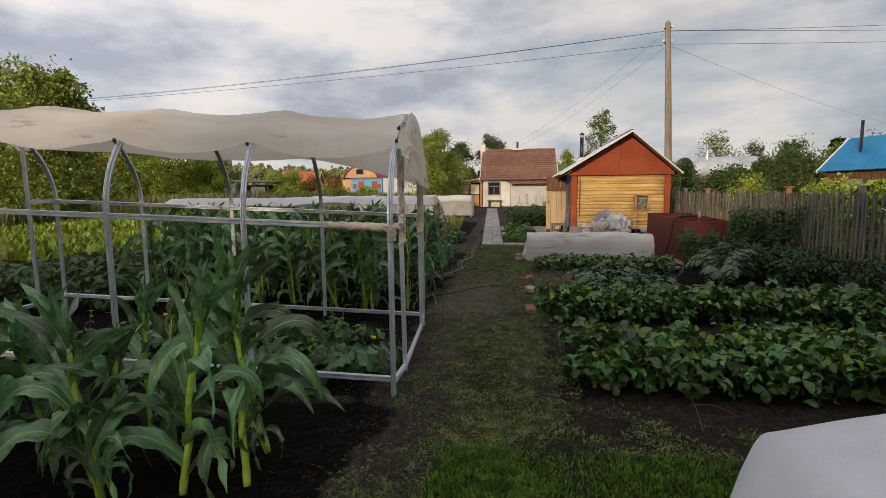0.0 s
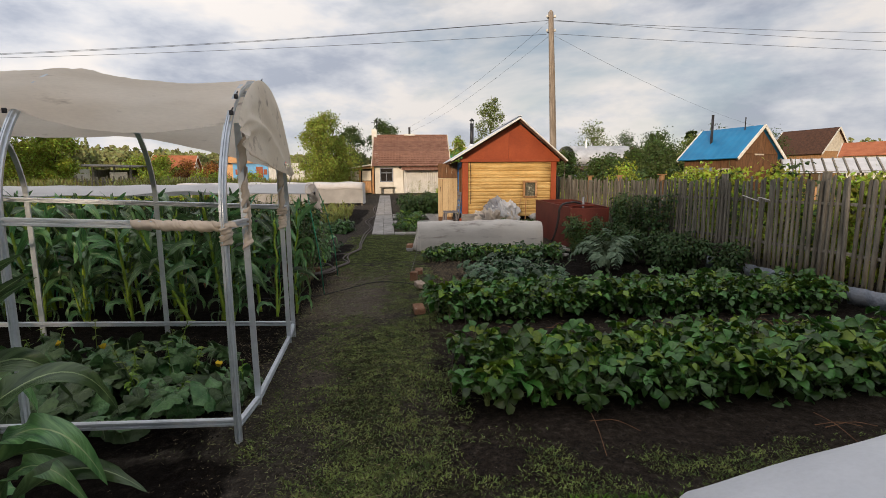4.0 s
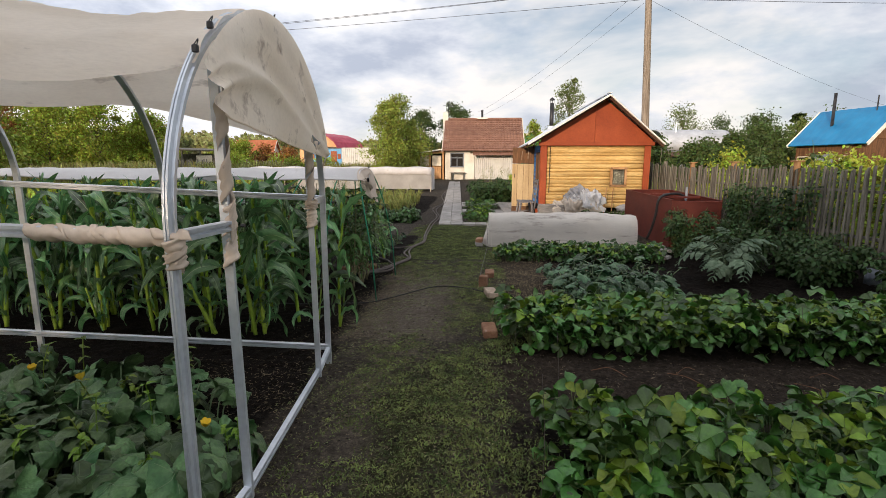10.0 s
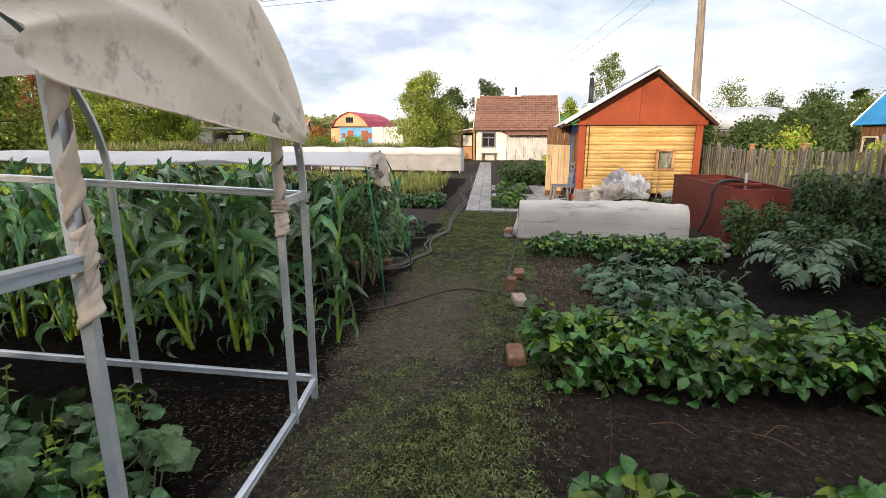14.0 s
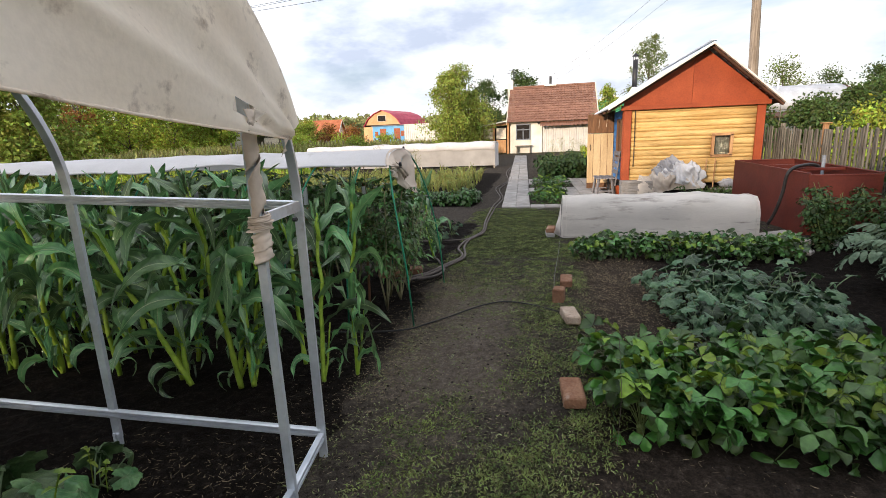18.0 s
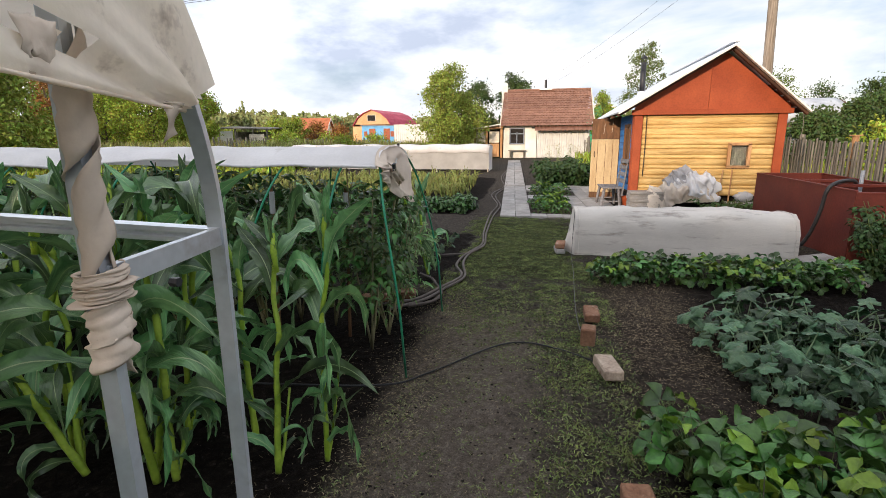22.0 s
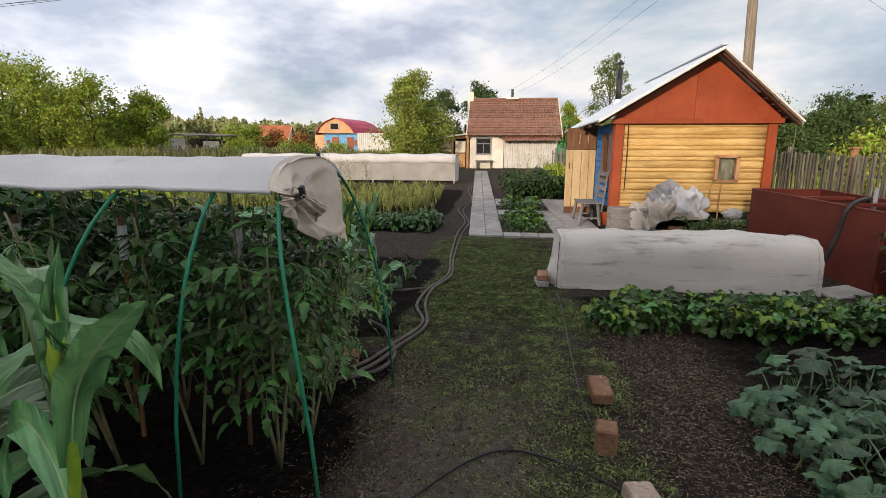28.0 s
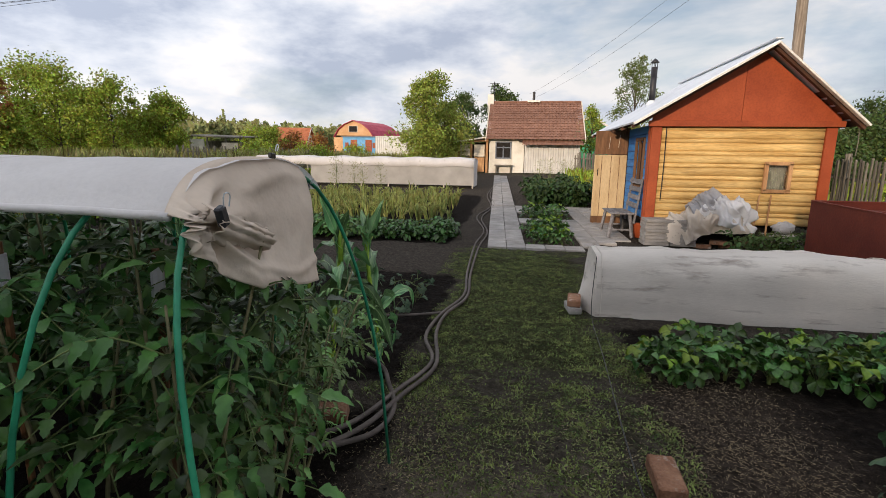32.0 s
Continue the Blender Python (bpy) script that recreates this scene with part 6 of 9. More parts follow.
# ---- neighbouring buildings ----
def gable_house(name, label, at, rz, length, half, eave, ridge, wall, roof, over=0.35, gable=None, extra=None):
    """A plain house whose ridge runs along its local x; front is local -y."""
    h = thing(name, label, "house", at, rz)
    part("wall", Mesh().box((length, half * 2, eave), (0, 0, eave / 2), edge=0.02), wall, h)
    for s in (-1, 1):
        x = s * length / 2
        part("gable", Mesh().add([(x - 0.03, -half, eave), (x - 0.03, half, eave), (x - 0.03, 0, ridge - 0.08), (x + 0.03, -half, eave), (x + 0.03, half, eave), (x + 0.03, 0, ridge - 0.08)], [(0, 2, 1), (3, 4, 5), (0, 1, 4, 3), (1, 2, 5, 4), (2, 0, 3, 5)]), gable or wall, h)
    k = (half + over) / half
    low = ridge - (ridge - eave) * k
    for s in (-1, 1):
        rows = []
        for i in range(int(length * 6) + 1):
            x = -length / 2 - over + (length + 2 * over) * i / int(length * 6)
            rows.append([(x, 0, ridge + 0.012 * (i % 2)), (x, s * (half + over), low + 0.012 * (i % 2))])
        if s > 0:
            rows = rows[::-1]
        part("roof", Mesh().grid(rows, 0.05), roof, h)
        for e in (-1, 1):
            x = e * (length / 2 + over)
            part("rake_board", Mesh().beam((x, 0, ridge - 0.04), (x, s * (half + over), low - 0.04), 0.05, 0.16), M_RAKE, h)
    return h


def window(h, x, y, z, w, t, face="y"):
    d = (w, 0.05, t) if face == "y" else (0.05, w, t)
    o = part("window", Mesh().box(d, (x, y, z)), M_NEARBLACK, h)
    for s in (-1, 1):
        a = (x + s * w / 2, y - 0.03, z - t / 2), (x + s * w / 2, y - 0.03, z + t / 2)
        b = (x - w / 2, y - 0.03, z + s * t / 2), (x + w / 2, y - 0.03, z + s * t / 2)
        if face != "y":
            f = 0.03 if x > 0 else -0.03
            a = (x + f, y + s * w / 2, z - t / 2), (x + f, y + s * w / 2, z + t / 2)
            b = (x + f, y - w / 2, z + s * t / 2), (x + f, y + w / 2, z + s * t / 2)
        part("frame", Mesh().beam(*a, 0.09, 0.06), M_TRIM, o)
        part("frame", Mesh().beam(*b, 0.09, 0.06), M_TRIM, o)
    return o


GB = gz(0, 40)
bh = gable_house("blue_roof_house", "small wooden house with bright blue metal roof", (19.0, 29.9, GB - 0.3), -70, 3.2, 1.7, 2.35, 3.85, M_BROWN, M_BLUEROOF, 0.28, M_BROWN)
part("stove_pipe", Mesh().tube([(-0.55, -0.9, 2.6), (-0.55, -0.9, 4.6)], 0.07, 8), M_CLIP, bh, "thin black stove pipe")
part("aerial", Mesh().tube([(0.9, -0.2, 3.6), (0.9, -0.2, 4.35)], 0.03, 6), M_CLIP, bh)
part("hatch", Mesh().box((0.05, 0.75, 0.95), (1.6, 0.1, 2.75)), M_TRIM, bh, "pale attic hatch")
part("door", Mesh().box((0.9, 0.06, 1.6), (-0.1, -1.8, 0.85)), M_SLATE, bh, "grey door")
window(bh, -1.05, -1.78, 1.2, 0.6, 0.7)
window(bh, 1.0, -1.78, 1.2, 0.6, 0.7)
dk = gable_house("dark_roof_house", "old house with dark roof and boarded gable", (43.5, 53.0, GB - 0.2), -70, 5.0, 2.4, 3.6, 6.0, M_WARMWOOD, M_SOFFIT, 0.3, M_TRIM)
rs_house = gable_house("red_roof_shed", "low shed with faded red roof", (39, 40, GB), -50, 5.0, 2.0, 2.6, 3.6, M_WHITEWASH, M_TERRA, 0.3)
part("stove_pipe", Mesh().tube([(0.5, 0, 3.3), (0.5, 0, 4.5)], 0.12, 8), M_OCHRE, rs_house)


def glasshouse():
    g = thing("board_greenhouse", "old timber greenhouse with pale slatted roof", "greenhouse", (22.6, 26.4, gz(0, 26) - 0.1), -33)
    L, hw, e, r = 5.2, 1.4, 1.45, 2.15
    for s in (-1, 1):
        for i in range(8):
            x = -L / 2 + L * i / 7
            part("post", Mesh().box((0.09, 0.09, e), (x, s * hw, e / 2)), M_GREYWOOD, g)
        part("plate", Mesh().beam((-L / 2, s * hw, e), (L / 2, s * hw, e), 0.1, 0.1), M_GREYWOOD, g)
        part("low_wall", Mesh().box((L, 0.04, 0.7), (0, s * hw, 0.35)), M_WARMWOOD, g)
        for i in range(12):
            x = -L / 2 + L * (i + 0.5) / 12
            part("roof_film", Mesh().beam((x, s * (hw + 0.15), e - 0.04), (x, 0, r), 0.012, 0.34, up=(1, 0, 0)), M_FILM, g)
            x = -L / 2 + L * i / 12
            part("rafter", Mesh().beam((x, s * (hw + 0.15), e - 0.01), (x, 0, r + 0.03), 0.06, 0.06, up=(1, 0, 0)), M_GREYWOOD, g)
    for i in range(8):
        y = -hw + 2 * hw * (i + 0.5) / 8
        part("end_board", Mesh().box((0.03, 2 * hw / 8 - 0.02, e + (r - e) * (1 - abs(y) / hw)), (-L / 2, y, (e + (r - e) * (1 - abs(y) / hw)) / 2)), M_GREYWOOD, g)
    return g


glasshouse()


def barrel_house():
    h = thing("barrel_roof_shed", "shed with silvery rounded sheet roof", "shed", (15.6, 41.0, GB))
    rows = []
    for i in range(13):
        x = -2.6 + 4.6 * i / 12
        rows.append([(x, -2.6 * math.cos(a), 1.85 + 1.45 * math.sin(a) ** 0.8) for a in (math.pi * j / 14 for j in range(15))])
    part("roof", Mesh().grid(rows, 0.04), M_SILVER, h, "silvery roof sheets", True)
    part("wall", Mesh().box((4.4, 5.0, 1.9), (-0.3, 0, 0.95)), M_SLATE, h)
    for i in range(9):
        a = math.pi * (0.10 + 0.4 * i / 8)
        part("end_slat", Mesh().beam((2.05 + 0.05 * i, -2.5 * math.cos(a), 1.85 + 1.4 * math.sin(a) ** 0.8), (1.6 + 0.1 * i, -2.7, 1.5), 0.10, 0.05), M_SOFFIT, h)
    part("lean_to", Mesh().box((6.0, 2.0, 0.08), (0.2, -3.6, 1.55), Euler((0.15, 0, 0)).to_matrix()), M_SOFFIT, h)
    part("stove_pipe", Mesh().tube([(-1.5, -1.6, 2.6), (-1.5, -1.6, 3.7)], 0.07, 8), M_ZINC, h)
    return h


barrel_house()


def gambrel_house():
    h = thing("red_roof_house", "peach house with rounded crimson roof and blue outbuilding", "house", (-21.8, 76.8, GB + 0.8))
    part("wall", Mesh().box((5.4, 7.0, 2.6), (-0.4, 0, 1.3)), M_PEACH, h)
    prof = [(-2.95, 2.35), (-2.35, 3.35), (-1.5, 4.05), (-0.3, 4.55), (1.0, 4.05), (1.9, 3.3), (2.5, 2.35)]
    for y in (-3.5, 3.5):
        part("gable", Mesh().add([(x, y, z) for x, z in prof] + [(x, y + 0.05, z) for x, z in prof], [tuple(range(7)), tuple(range(13, 6, -1))]), M_PEACH, h)
    rows = [[(x * 1.03, y, z + 0.06) for x, z in prof] for y in (-3.8, 0, 3.8)]
    m = Mesh().grid(rows, 0.06)
    m.v = [(x + 0.28 * (y + 3.8), y, z) for x, y, z in m.v]
    part("roof", m, M_PINKROOF, h, "crimson rounded roof")
    window(h, -0.3, -3.54, 3.45, 1.2, 0.8)
    b = part("outbuilding", Mesh().box((4.6, 2.0, 2.3), (1.4, -5.0, 1.15)), M_SKYBLUE, h, "light blue outbuilding")
    for x in (0.6, 2.6):
        part("door", Mesh().box((0.85, 0.06, 1.5), (x, -6.03, 1.2)), M_REDDOOR, b, "red-brown door")
    for x in (-0.35, 3.35):
        part("pane", Mesh().box((0.45, 0.05, 0.7), (x, -6.02, 1.25)), M_REDDOOR, b)
    part("flat_roof", Mesh().box((4.9, 2.3, 0.1), (1.4, -5.0, 2.35)), M_SLATE, b)
    return h


gambrel_house()


def corrugated_fence():
    f = thing("metal_fence", "pale grey corrugated metal fence by the red-roofed house", "fence", (-12.2, 56.6, GB))
    rows = []
    for z in (0.1, 2.7):
        rows.append([(-1.9 + 4.6 * j / 88, 0.05 * (j % 4 in (1, 2)), z) for j in range(89)])
    part("sheet", Mesh().grid(rows, 0.01), M_CORR, f)
    for x in (-1.9, 0.4, 2.7):
        part("post", Mesh().box((0.08, 0.08, 2.7), (x, 0.1, 1.35)), M_SLATE, f)


corrugated_fence()


def ruined_shed():
    s = thing("old_shed", "tumbledown grey shed with open front in the field", "shed", (-26.4, 50.0, GB + 0.35))
    part("back_wall", Mesh().box((5.2, 0.12, 1.6), (0, 1.6, 0.8)), M_GREYWOOD, s)
    part("roof", Mesh().box((5.6, 3.4, 0.1), (0, 0.2, 1.95), Euler((0.06, 0.03, 0)).to_matrix()), M_GREYWOOD, s)
    for x in (-2.4, -0.8, 1.0, 2.4):
        part("post", Mesh().box((0.14, 0.14, 1.9), (x, -1.2, 0.95)), M_GREYWOOD, s)
    part("sheet", Mesh().box((1.3, 0.06, 1.3), (-1.7, -1.25, 1.0)), M_WHITEWASH, s, "pale board")
    part("sheet", Mesh().box((1.5, 0.06, 1.1), (1.4, -1.27, 0.8)), M_TRIM, s, "pale board")


ruined_shed()
th = gable_house("terracotta_house", "distant house with terracotta roof and pale gable", (-32.8, 77, GB), 8, 5.2, 2.6, 2.4, 4.6, M_WHITEWASH, M_TERRA, 0.4)
gh = gable_house("green_house", "green wooden house behind the white one", (6.3, 53.0, GB), 80, 5, 2.2, 2.8, 4.2, M_GREENWALL, M_GREENWALL, 0.3)
window(gh, -2.5, 0.6, 2.4, 0.8, 0.9, "x")


def board_fence(name, a, b, h, gap, label, seed):
    rr = random.Random(seed)
    a, b = Vector((*a, 0)), Vector((*b, 0))
    f = thing(name, label, "fence", (a.x, a.y, gz(0, a.y)))
    n = int((b - a).length / gap)
    d = (b - a).normalized()
    ang = math.degrees(math.atan2(d.y, d.x))
    kinds = [Mesh().box((0.11, 0.03, h * k), (0, 0, h * k / 2)).data("board", M_GREYWOOD) for k in (0.9, 0.97, 1.0, 1.06)]
    for i in range(n):
        p = (b - a) * (i + 0.5) / n
        part("board", rr.choice(kinds), M_GREYWOOD, f, m=pose(p.x, p.y, 0, rr.uniform(-4, 4), rr.uniform(-7, 7), ang))
    for z in (h * 0.3, h * 0.75):
        part("rail", Mesh().beam((0, 0.05, z), (b - a) + Vector((0, 0.05, z)), 0.1, 0.05), M_GREYWOOD, f)


board_fence("field_fence", (-29.0, 16.0), (-20.0, 35.0), 1.25, 0.25, "leaning grey board fence along the weedy field", 3)
board_fence("field_fence", (-20.0, 35.0), (-14.0, 50.0), 1.2, 0.24, "leaning grey board fence along the weedy field", 4)
board_fence("yard_fence", (2.9, 33.5), (5.6, 26.0), 1.1, 0.14, "brown board fence beside the white house", 6)


def brick_wall():
    w = thing("brick_wall", "low wall of white bricks behind the picket fence", "wall", (7.5, 8.6, 0))
    core = part("mortar", Mesh().box((0.22, 2.9, 1.22), (0.02, 0, 0.61)), M_SLATE, w)
    rr = random.Random(2)
    bm = Mesh().box((0.12, 0.355, 0.068), edge=0.008).data("brick", M_WHITEWASH)
    for r in range(16):
        for c in range(8):
            part("brick", bm, M_WHITEWASH, w, m=pose(-0.09 + rr.uniform(-0.004, 0.004), -1.45 + 0.37 * c + (0.12 if r % 2 else 0), 0.045 + 0.076 * r))


brick_wall()

# ---- plants ----
def put_into(mass, data, m):
    """Adds a leaf's mesh to a joined mass of leaves."""
    o = len(mass.v)
    mass.v.extend([tuple(m @ v.co) for v in data.vertices])
    for f in data.polygons:
        mass.f.append(tuple(i + o for i in f.vertices))
        mass.m.append(f.material_index)


ISLAND = {
    "tomato_leaf": leafy("tomato_leaf_mass", (0.012, 0.052, 0.009), (0.066, 0.150, 0.032), island=True, vary=0.6, rough=0.38, gleam=0.3, through=0.05),
    "bush_leaf": leafy("bush_leaf_mass", (0.018, 0.046, 0.012), (0.044, 0.086, 0.026), island=True, vary=0.4, rough=0.55),
    "cucumber_leaf": leafy("weed_leaf_mass", (0.039, 0.084, 0.022), (0.084, 0.140, 0.045), island=True, vary=0.35, rough=0.6),
    "squash_leaf": leafy("melon_leaf_mass", (0.034, 0.073, 0.039), (0.084, 0.131, 0.081), island=True, vary=0.3, hue=0.02, rough=0.6),
    "strawberry_leaf": leafy("strawberry_leaf_mass", (0.014, 0.056, 0.008), (0.068, 0.165, 0.030), island=True, vary=0.55, hue=0.026, rough=0.38, gleam=0.42, through=0.06, fine=55),
    "young_strawberry_leaf": leafy("young_strawberry_mass", (0.085, 0.165, 0.012), (0.185, 0.285, 0.030), island=True, vary=0.3, hue=0.02, rough=0.40, gleam=0.32, through=0.15),
}


def corn_leaf(length, width, rise, droop, seed):
    """A long arching blade along +x with a pale midrib and waving edges."""
    rr = random.Random(seed)
    n = 18
    pts, ang = [Vector((0, 0, 0))], radians(rise)
    side, kink = rr.uniform(-0.5, 0.5), rr.uniform(0.30, 0.65)
    for i in range(n):
        s = i / n
        ang -= radians(droop) / n * (0.55 + 1.7 * math.exp(-((s - kink) / 0.18) ** 2))
        pts.append(pts[-1] + Vector((math.cos(ang), side * s * (1 + 0.4 * math.sin(5 * s + seed)), math.sin(ang))).normalized() * length / n)
    cols = (-1, -0.55, -0.055, 0.055, 0.55, 1)
    vs, fs, slots = [], [], []
    ph = rr.uniform(0, 6)
    roll0, roll1 = rr.uniform(-0.6, 0.6), rr.choice((-1, 1)) * rr.uniform(0.8, 3.4)
    for i, p in enumerate(pts):
        s = i / n
        w = width * (0.55 + 1.5 * s) if s < 0.30 else width * max(0.0, 1 - ((s - 0.30) / 0.70) ** 2.2)
        d = (pts[min(i + 1, n)] - pts[max(i - 1, 0)]).normalized()
        y = Vector((0, 0, 1)).cross(d).normalized()
        z = d.cross(y)
        r = roll0 + roll1 * s
        y, z = y * math.cos(r) + z * math.sin(r), z * math.cos(r) - y * math.sin(r)
        for c in cols:
            wave = 0.50 * w * math.sin(s * 19 + ph + (2.1 if c > 0 else 0) + 1.5 * math.sin(s * 9 + ph)) * abs(c) ** 2 * min(1, s * 5)
            vs.append(p + y * w * c + z * (0.40 * w * abs(c) * (1 - 0.5 * s) + wave))
    k = len(cols)
    for i in range(n):
        for j in range(k - 1):
            fs.append((i * k + j, i * k + j + 1, (i + 1) * k + j + 1, (i + 1) * k + j))
            slots.append(1 if j == 2 else 0)
    m = Mesh()
    m.v, m.f, m.m = [tuple(v) for v in vs], fs, slots
    return m


CORN_KINDS = ((0.60, 0.040, 62, 132), (0.70, 0.045, 56, 112), (0.46, 0.031, 60, 165), (0.72, 0.046, 64, 138), (0.44, 0.038, 78, 50), (0.62, 0.041, 48, 90), (0.54, 0.037, 60, 152), (0.36, 0.034, 84, 22), (0.56, 0.034, 38, 104), (0.38, 0.018, 48, 165))
CORN_LEAVES = [corn_leaf(L, w, r, d, i).data("leaf", [M_CORN, M_RIB], True) for i, (L, w, r, d) in enumerate(CORN_KINDS)]


def corn_plant(seed, height, label, slim=1.0, turn=None):
    rr = random.Random(seed)
    c = thing("corn_plant", label, "corn", (0, 0, 0))
    lx, ly = rr.uniform(-0.018, 0.018), rr.uniform(-0.018, 0.018)
    pts = [(lx * i + 0.008 * rr.uniform(-1, 1) * i, ly * i, height * 0.80 * i / 6) for i in range(7)]
    # each joint swells where the leaf sheath wraps the stalk
    fine, radii = bend(pts, 37), []
    for i in range(37):
        s = i / 36
        radii.append((0.0170 - 0.006 * s) * (1.0 + 0.18 * (i % 4) / 3))
    part("stalk", Mesh().tube(fine, radii, 9), M_STALK, c, smooth=True)
    n = 10 if slim == 1.0 else 9
    turn = rr.uniform(0, 360) if turn is None else turn
    for i in range(n):
        s = i / (n - 1)
        z = height * (0.06 + 0.70 * s)
        q = fine[min(int(z / (height * 0.80) * 36), 36)]
        k = rr.choice((0, 1, 3, 5, 6, 8)) if 0.22 < s < 0.85 else rr.choice((4, 0, 7)) if s >= 0.85 else rr.choice((2, 6, 9, 9))
        size = rr.uniform(0.85, 1.15) * (0.75 if s < 0.2 and slim == 1.0 else 1.0)
        az = 180 * (i % 2) + rr.uniform(-38, 38) + turn
        m = pose(q[0], q[1], z, rr.uniform(-10, 10), rr.uniform(-8, 8), az) @ Matrix.Diagonal((size, size, size, 1) if slim == 1.0 else (size * 0.95, size * slim * 0.95, size * 1.05, 1))
        part("leaf", CORN_LEAVES[k], M_CORN, c, m=m)
    # furled top leaves round a pale whorl
    top = fine[36]
    part("whorl", Mesh().tube([top - Vector((0, 0, 0.06)), top + Vector((0, 0, 0.05)), top + Vector((0.01, 0, 0.14))], [0.016, 0.021, 0.006], 8), M_STALK, c, "pale furled whorl", True)
    for i in range(4):
        part("leaf", CORN_LEAVES[(4, 7, 7, 4)[i]], M_CORN, c, m=pose(top[0], top[1], top[2] - 0.03, 0, -6 - 5 * i, 90 * i + turn + rr.uniform(-25, 25)) @ Matrix.Diagonal((0.7, 0.9, 0.80, 1) if slim == 1.0 else (0.9, 1.1, 1.05, 1)))
    # side shoots from the foot
    if seed % 2 == 0:
        a = rr.uniform(0, 6.28)
        shoot = bend([(0, 0, 0), (0.05 * math.cos(a), 0.05 * math.sin(a), 0.14), (0.11 * math.cos(a), 0.11 * math.sin(a), 0.42)], 7)
        t = part("side_shoot", Mesh().tube(shoot, [0.012 - 0.001 * i for i in range(7)], 7), M_STALK, c, smooth=True)
        for i in range(4):
            p = shoot[2 + i]
            part("leaf", CORN_LEAVES[rr.choice((2, 6, 9, 4))], M_CORN, t, m=pose(p[0], p[1], p[2], 0, rr.uniform(-15, 5), math.degrees(a) + 180 * (i % 2) + rr.uniform(-40, 40)) @ Matrix.Diagonal((0.75, 0.8, 0.8, 1)))
    if seed % 3 == 1:
        t = Mesh()
        for i in range(7):
            a = rr.uniform(0, 6.28)
            r = rr.uniform(0.01, 0.05)
            t.tube([(pts[6][0], pts[6][1], height * 0.78), (pts[6][0] + r * math.cos(a), pts[6][1] + r * math.sin(a), height * rr.uniform(0.86, 0.95))], [0.003, 0.004], 5)
        part("tassel", t, M_TASSEL, c, "pale unopened tassel")
    return c


def sow(makers, spots, rr, smin=0.9, smax=1.12, tilt=5):
    """Sets plants at the spots: each variant is built once, and copied from then on."""
    made = []
    for i, (x, y) in enumerate(spots):
        s = rr.uniform(smin, smax)
        m = pose(x, y, gz(x, y) - 0.02, rr.uniform(-tilt, tilt), rr.uniform(-tilt, tilt), rr.uniform(0, 360)) @ Matrix.Diagonal((s, s, s, 1))
        if i < len(makers):
            o = makers[i]()
            o.matrix_basis = m
            made.append(o)
        else:
            src = made[rr.randrange(len(made))]
            keep = src.matrix_basis.copy()
            src.matrix_basis = Matrix()
            copy_thing(src, m)
            src.matrix_basis = keep


rp = random.Random(77)
spots = [(-0.74, 8.28), (-0.98, 8.50), (-1.16, 8.16), (-1.23, 8.13), (-1.29, 8.20), (-1.62, 8.14), (-1.70, 8.18)]
for y, x0, x1, gap in ((8.22, -2.15, -4.15, 0.46), (8.52, -1.36, -4.15, 0.46), (8.84, -1.5, -4.15, 0.48)):
    x = x0
    while x > x1:
        for k in range(2 if rp.random() < 0.6 else 1):
            spots.append((x + rp.uniform(-0.09, 0.09), y + rp.uniform(-0.09, 0.09)))
        x -= gap * rp.uniform(0.85, 1.15)
lab = "tall green corn plant with arching leaves behind the greenhouse"
sow([lambda i=i: tagged(corn_plant(i, 1.38, lab), group="corn behind the greenhouse") for i in range(5)], spots, rp, 0.84, 1.06, 7)
edge_corn = tagged(corn_plant(12, 1.32, "corn plant standing alone at the path edge", 1.0, -38), group="corn behind the greenhouse")
edge_corn.matrix_basis = pose(-0.56, 8.40, gz(-0.56, 8.4) - 0.02, 1, 2, 0) @ Matrix.Diagonal((0.74, 0.74, 1.0, 1))
bent_corn = tagged(corn_plant(11, 1.30, "corn plant leaning over towards the greenhouse frame"), group="corn behind the greenhouse")
bent_corn.matrix_basis = pose(-1.58, 8.12, -0.02, 8, -20, 0)
spots = [(-0.80, 4.84), (-1.02, 4.86), (-1.28, 4.70), (-1.88, 4.55), (-1.60, 4.92), (-2.2, 4.86), (-2.42, 4.5), (-1.55, 4.45), (-2.1, 4.25), (-2.75, 4.75), (-3.0, 4.45), (-3.4, 4.7), (-2.8, 5.0), (-3.9, 4.6), (-3.6, 5.0), (-4.4, 4.9), (-1.02, 4.42), (-0.74, 4.52), (-1.35, 4.3), (-2.6, 4.1), (-3.3, 4.2), (-4.2, 4.3)]
lab2 = "young green corn plant with broad leaves in front of the greenhouse"
sow([lambda i=i: tagged(corn_plant(i + 20, (0.78, 0.98, 0.94, 0.86)[i], lab2, 1.25), group="corn in front of the greenhouse") for i in range(4)], spots, rp, 0.85, 1.1, 8)
lab3 = "single corn plant at the end of the tomato bed"
sow([lambda i=i: tagged(corn_plant(i + 40, 1.0, lab3), group="corn beyond the tomatoes") for i in range(2)], [(-1.02, 11.25), (-1.25, 11.5), (-0.80, 11.7), (-1.7, 11.15)], rp, 0.95, 1.15)


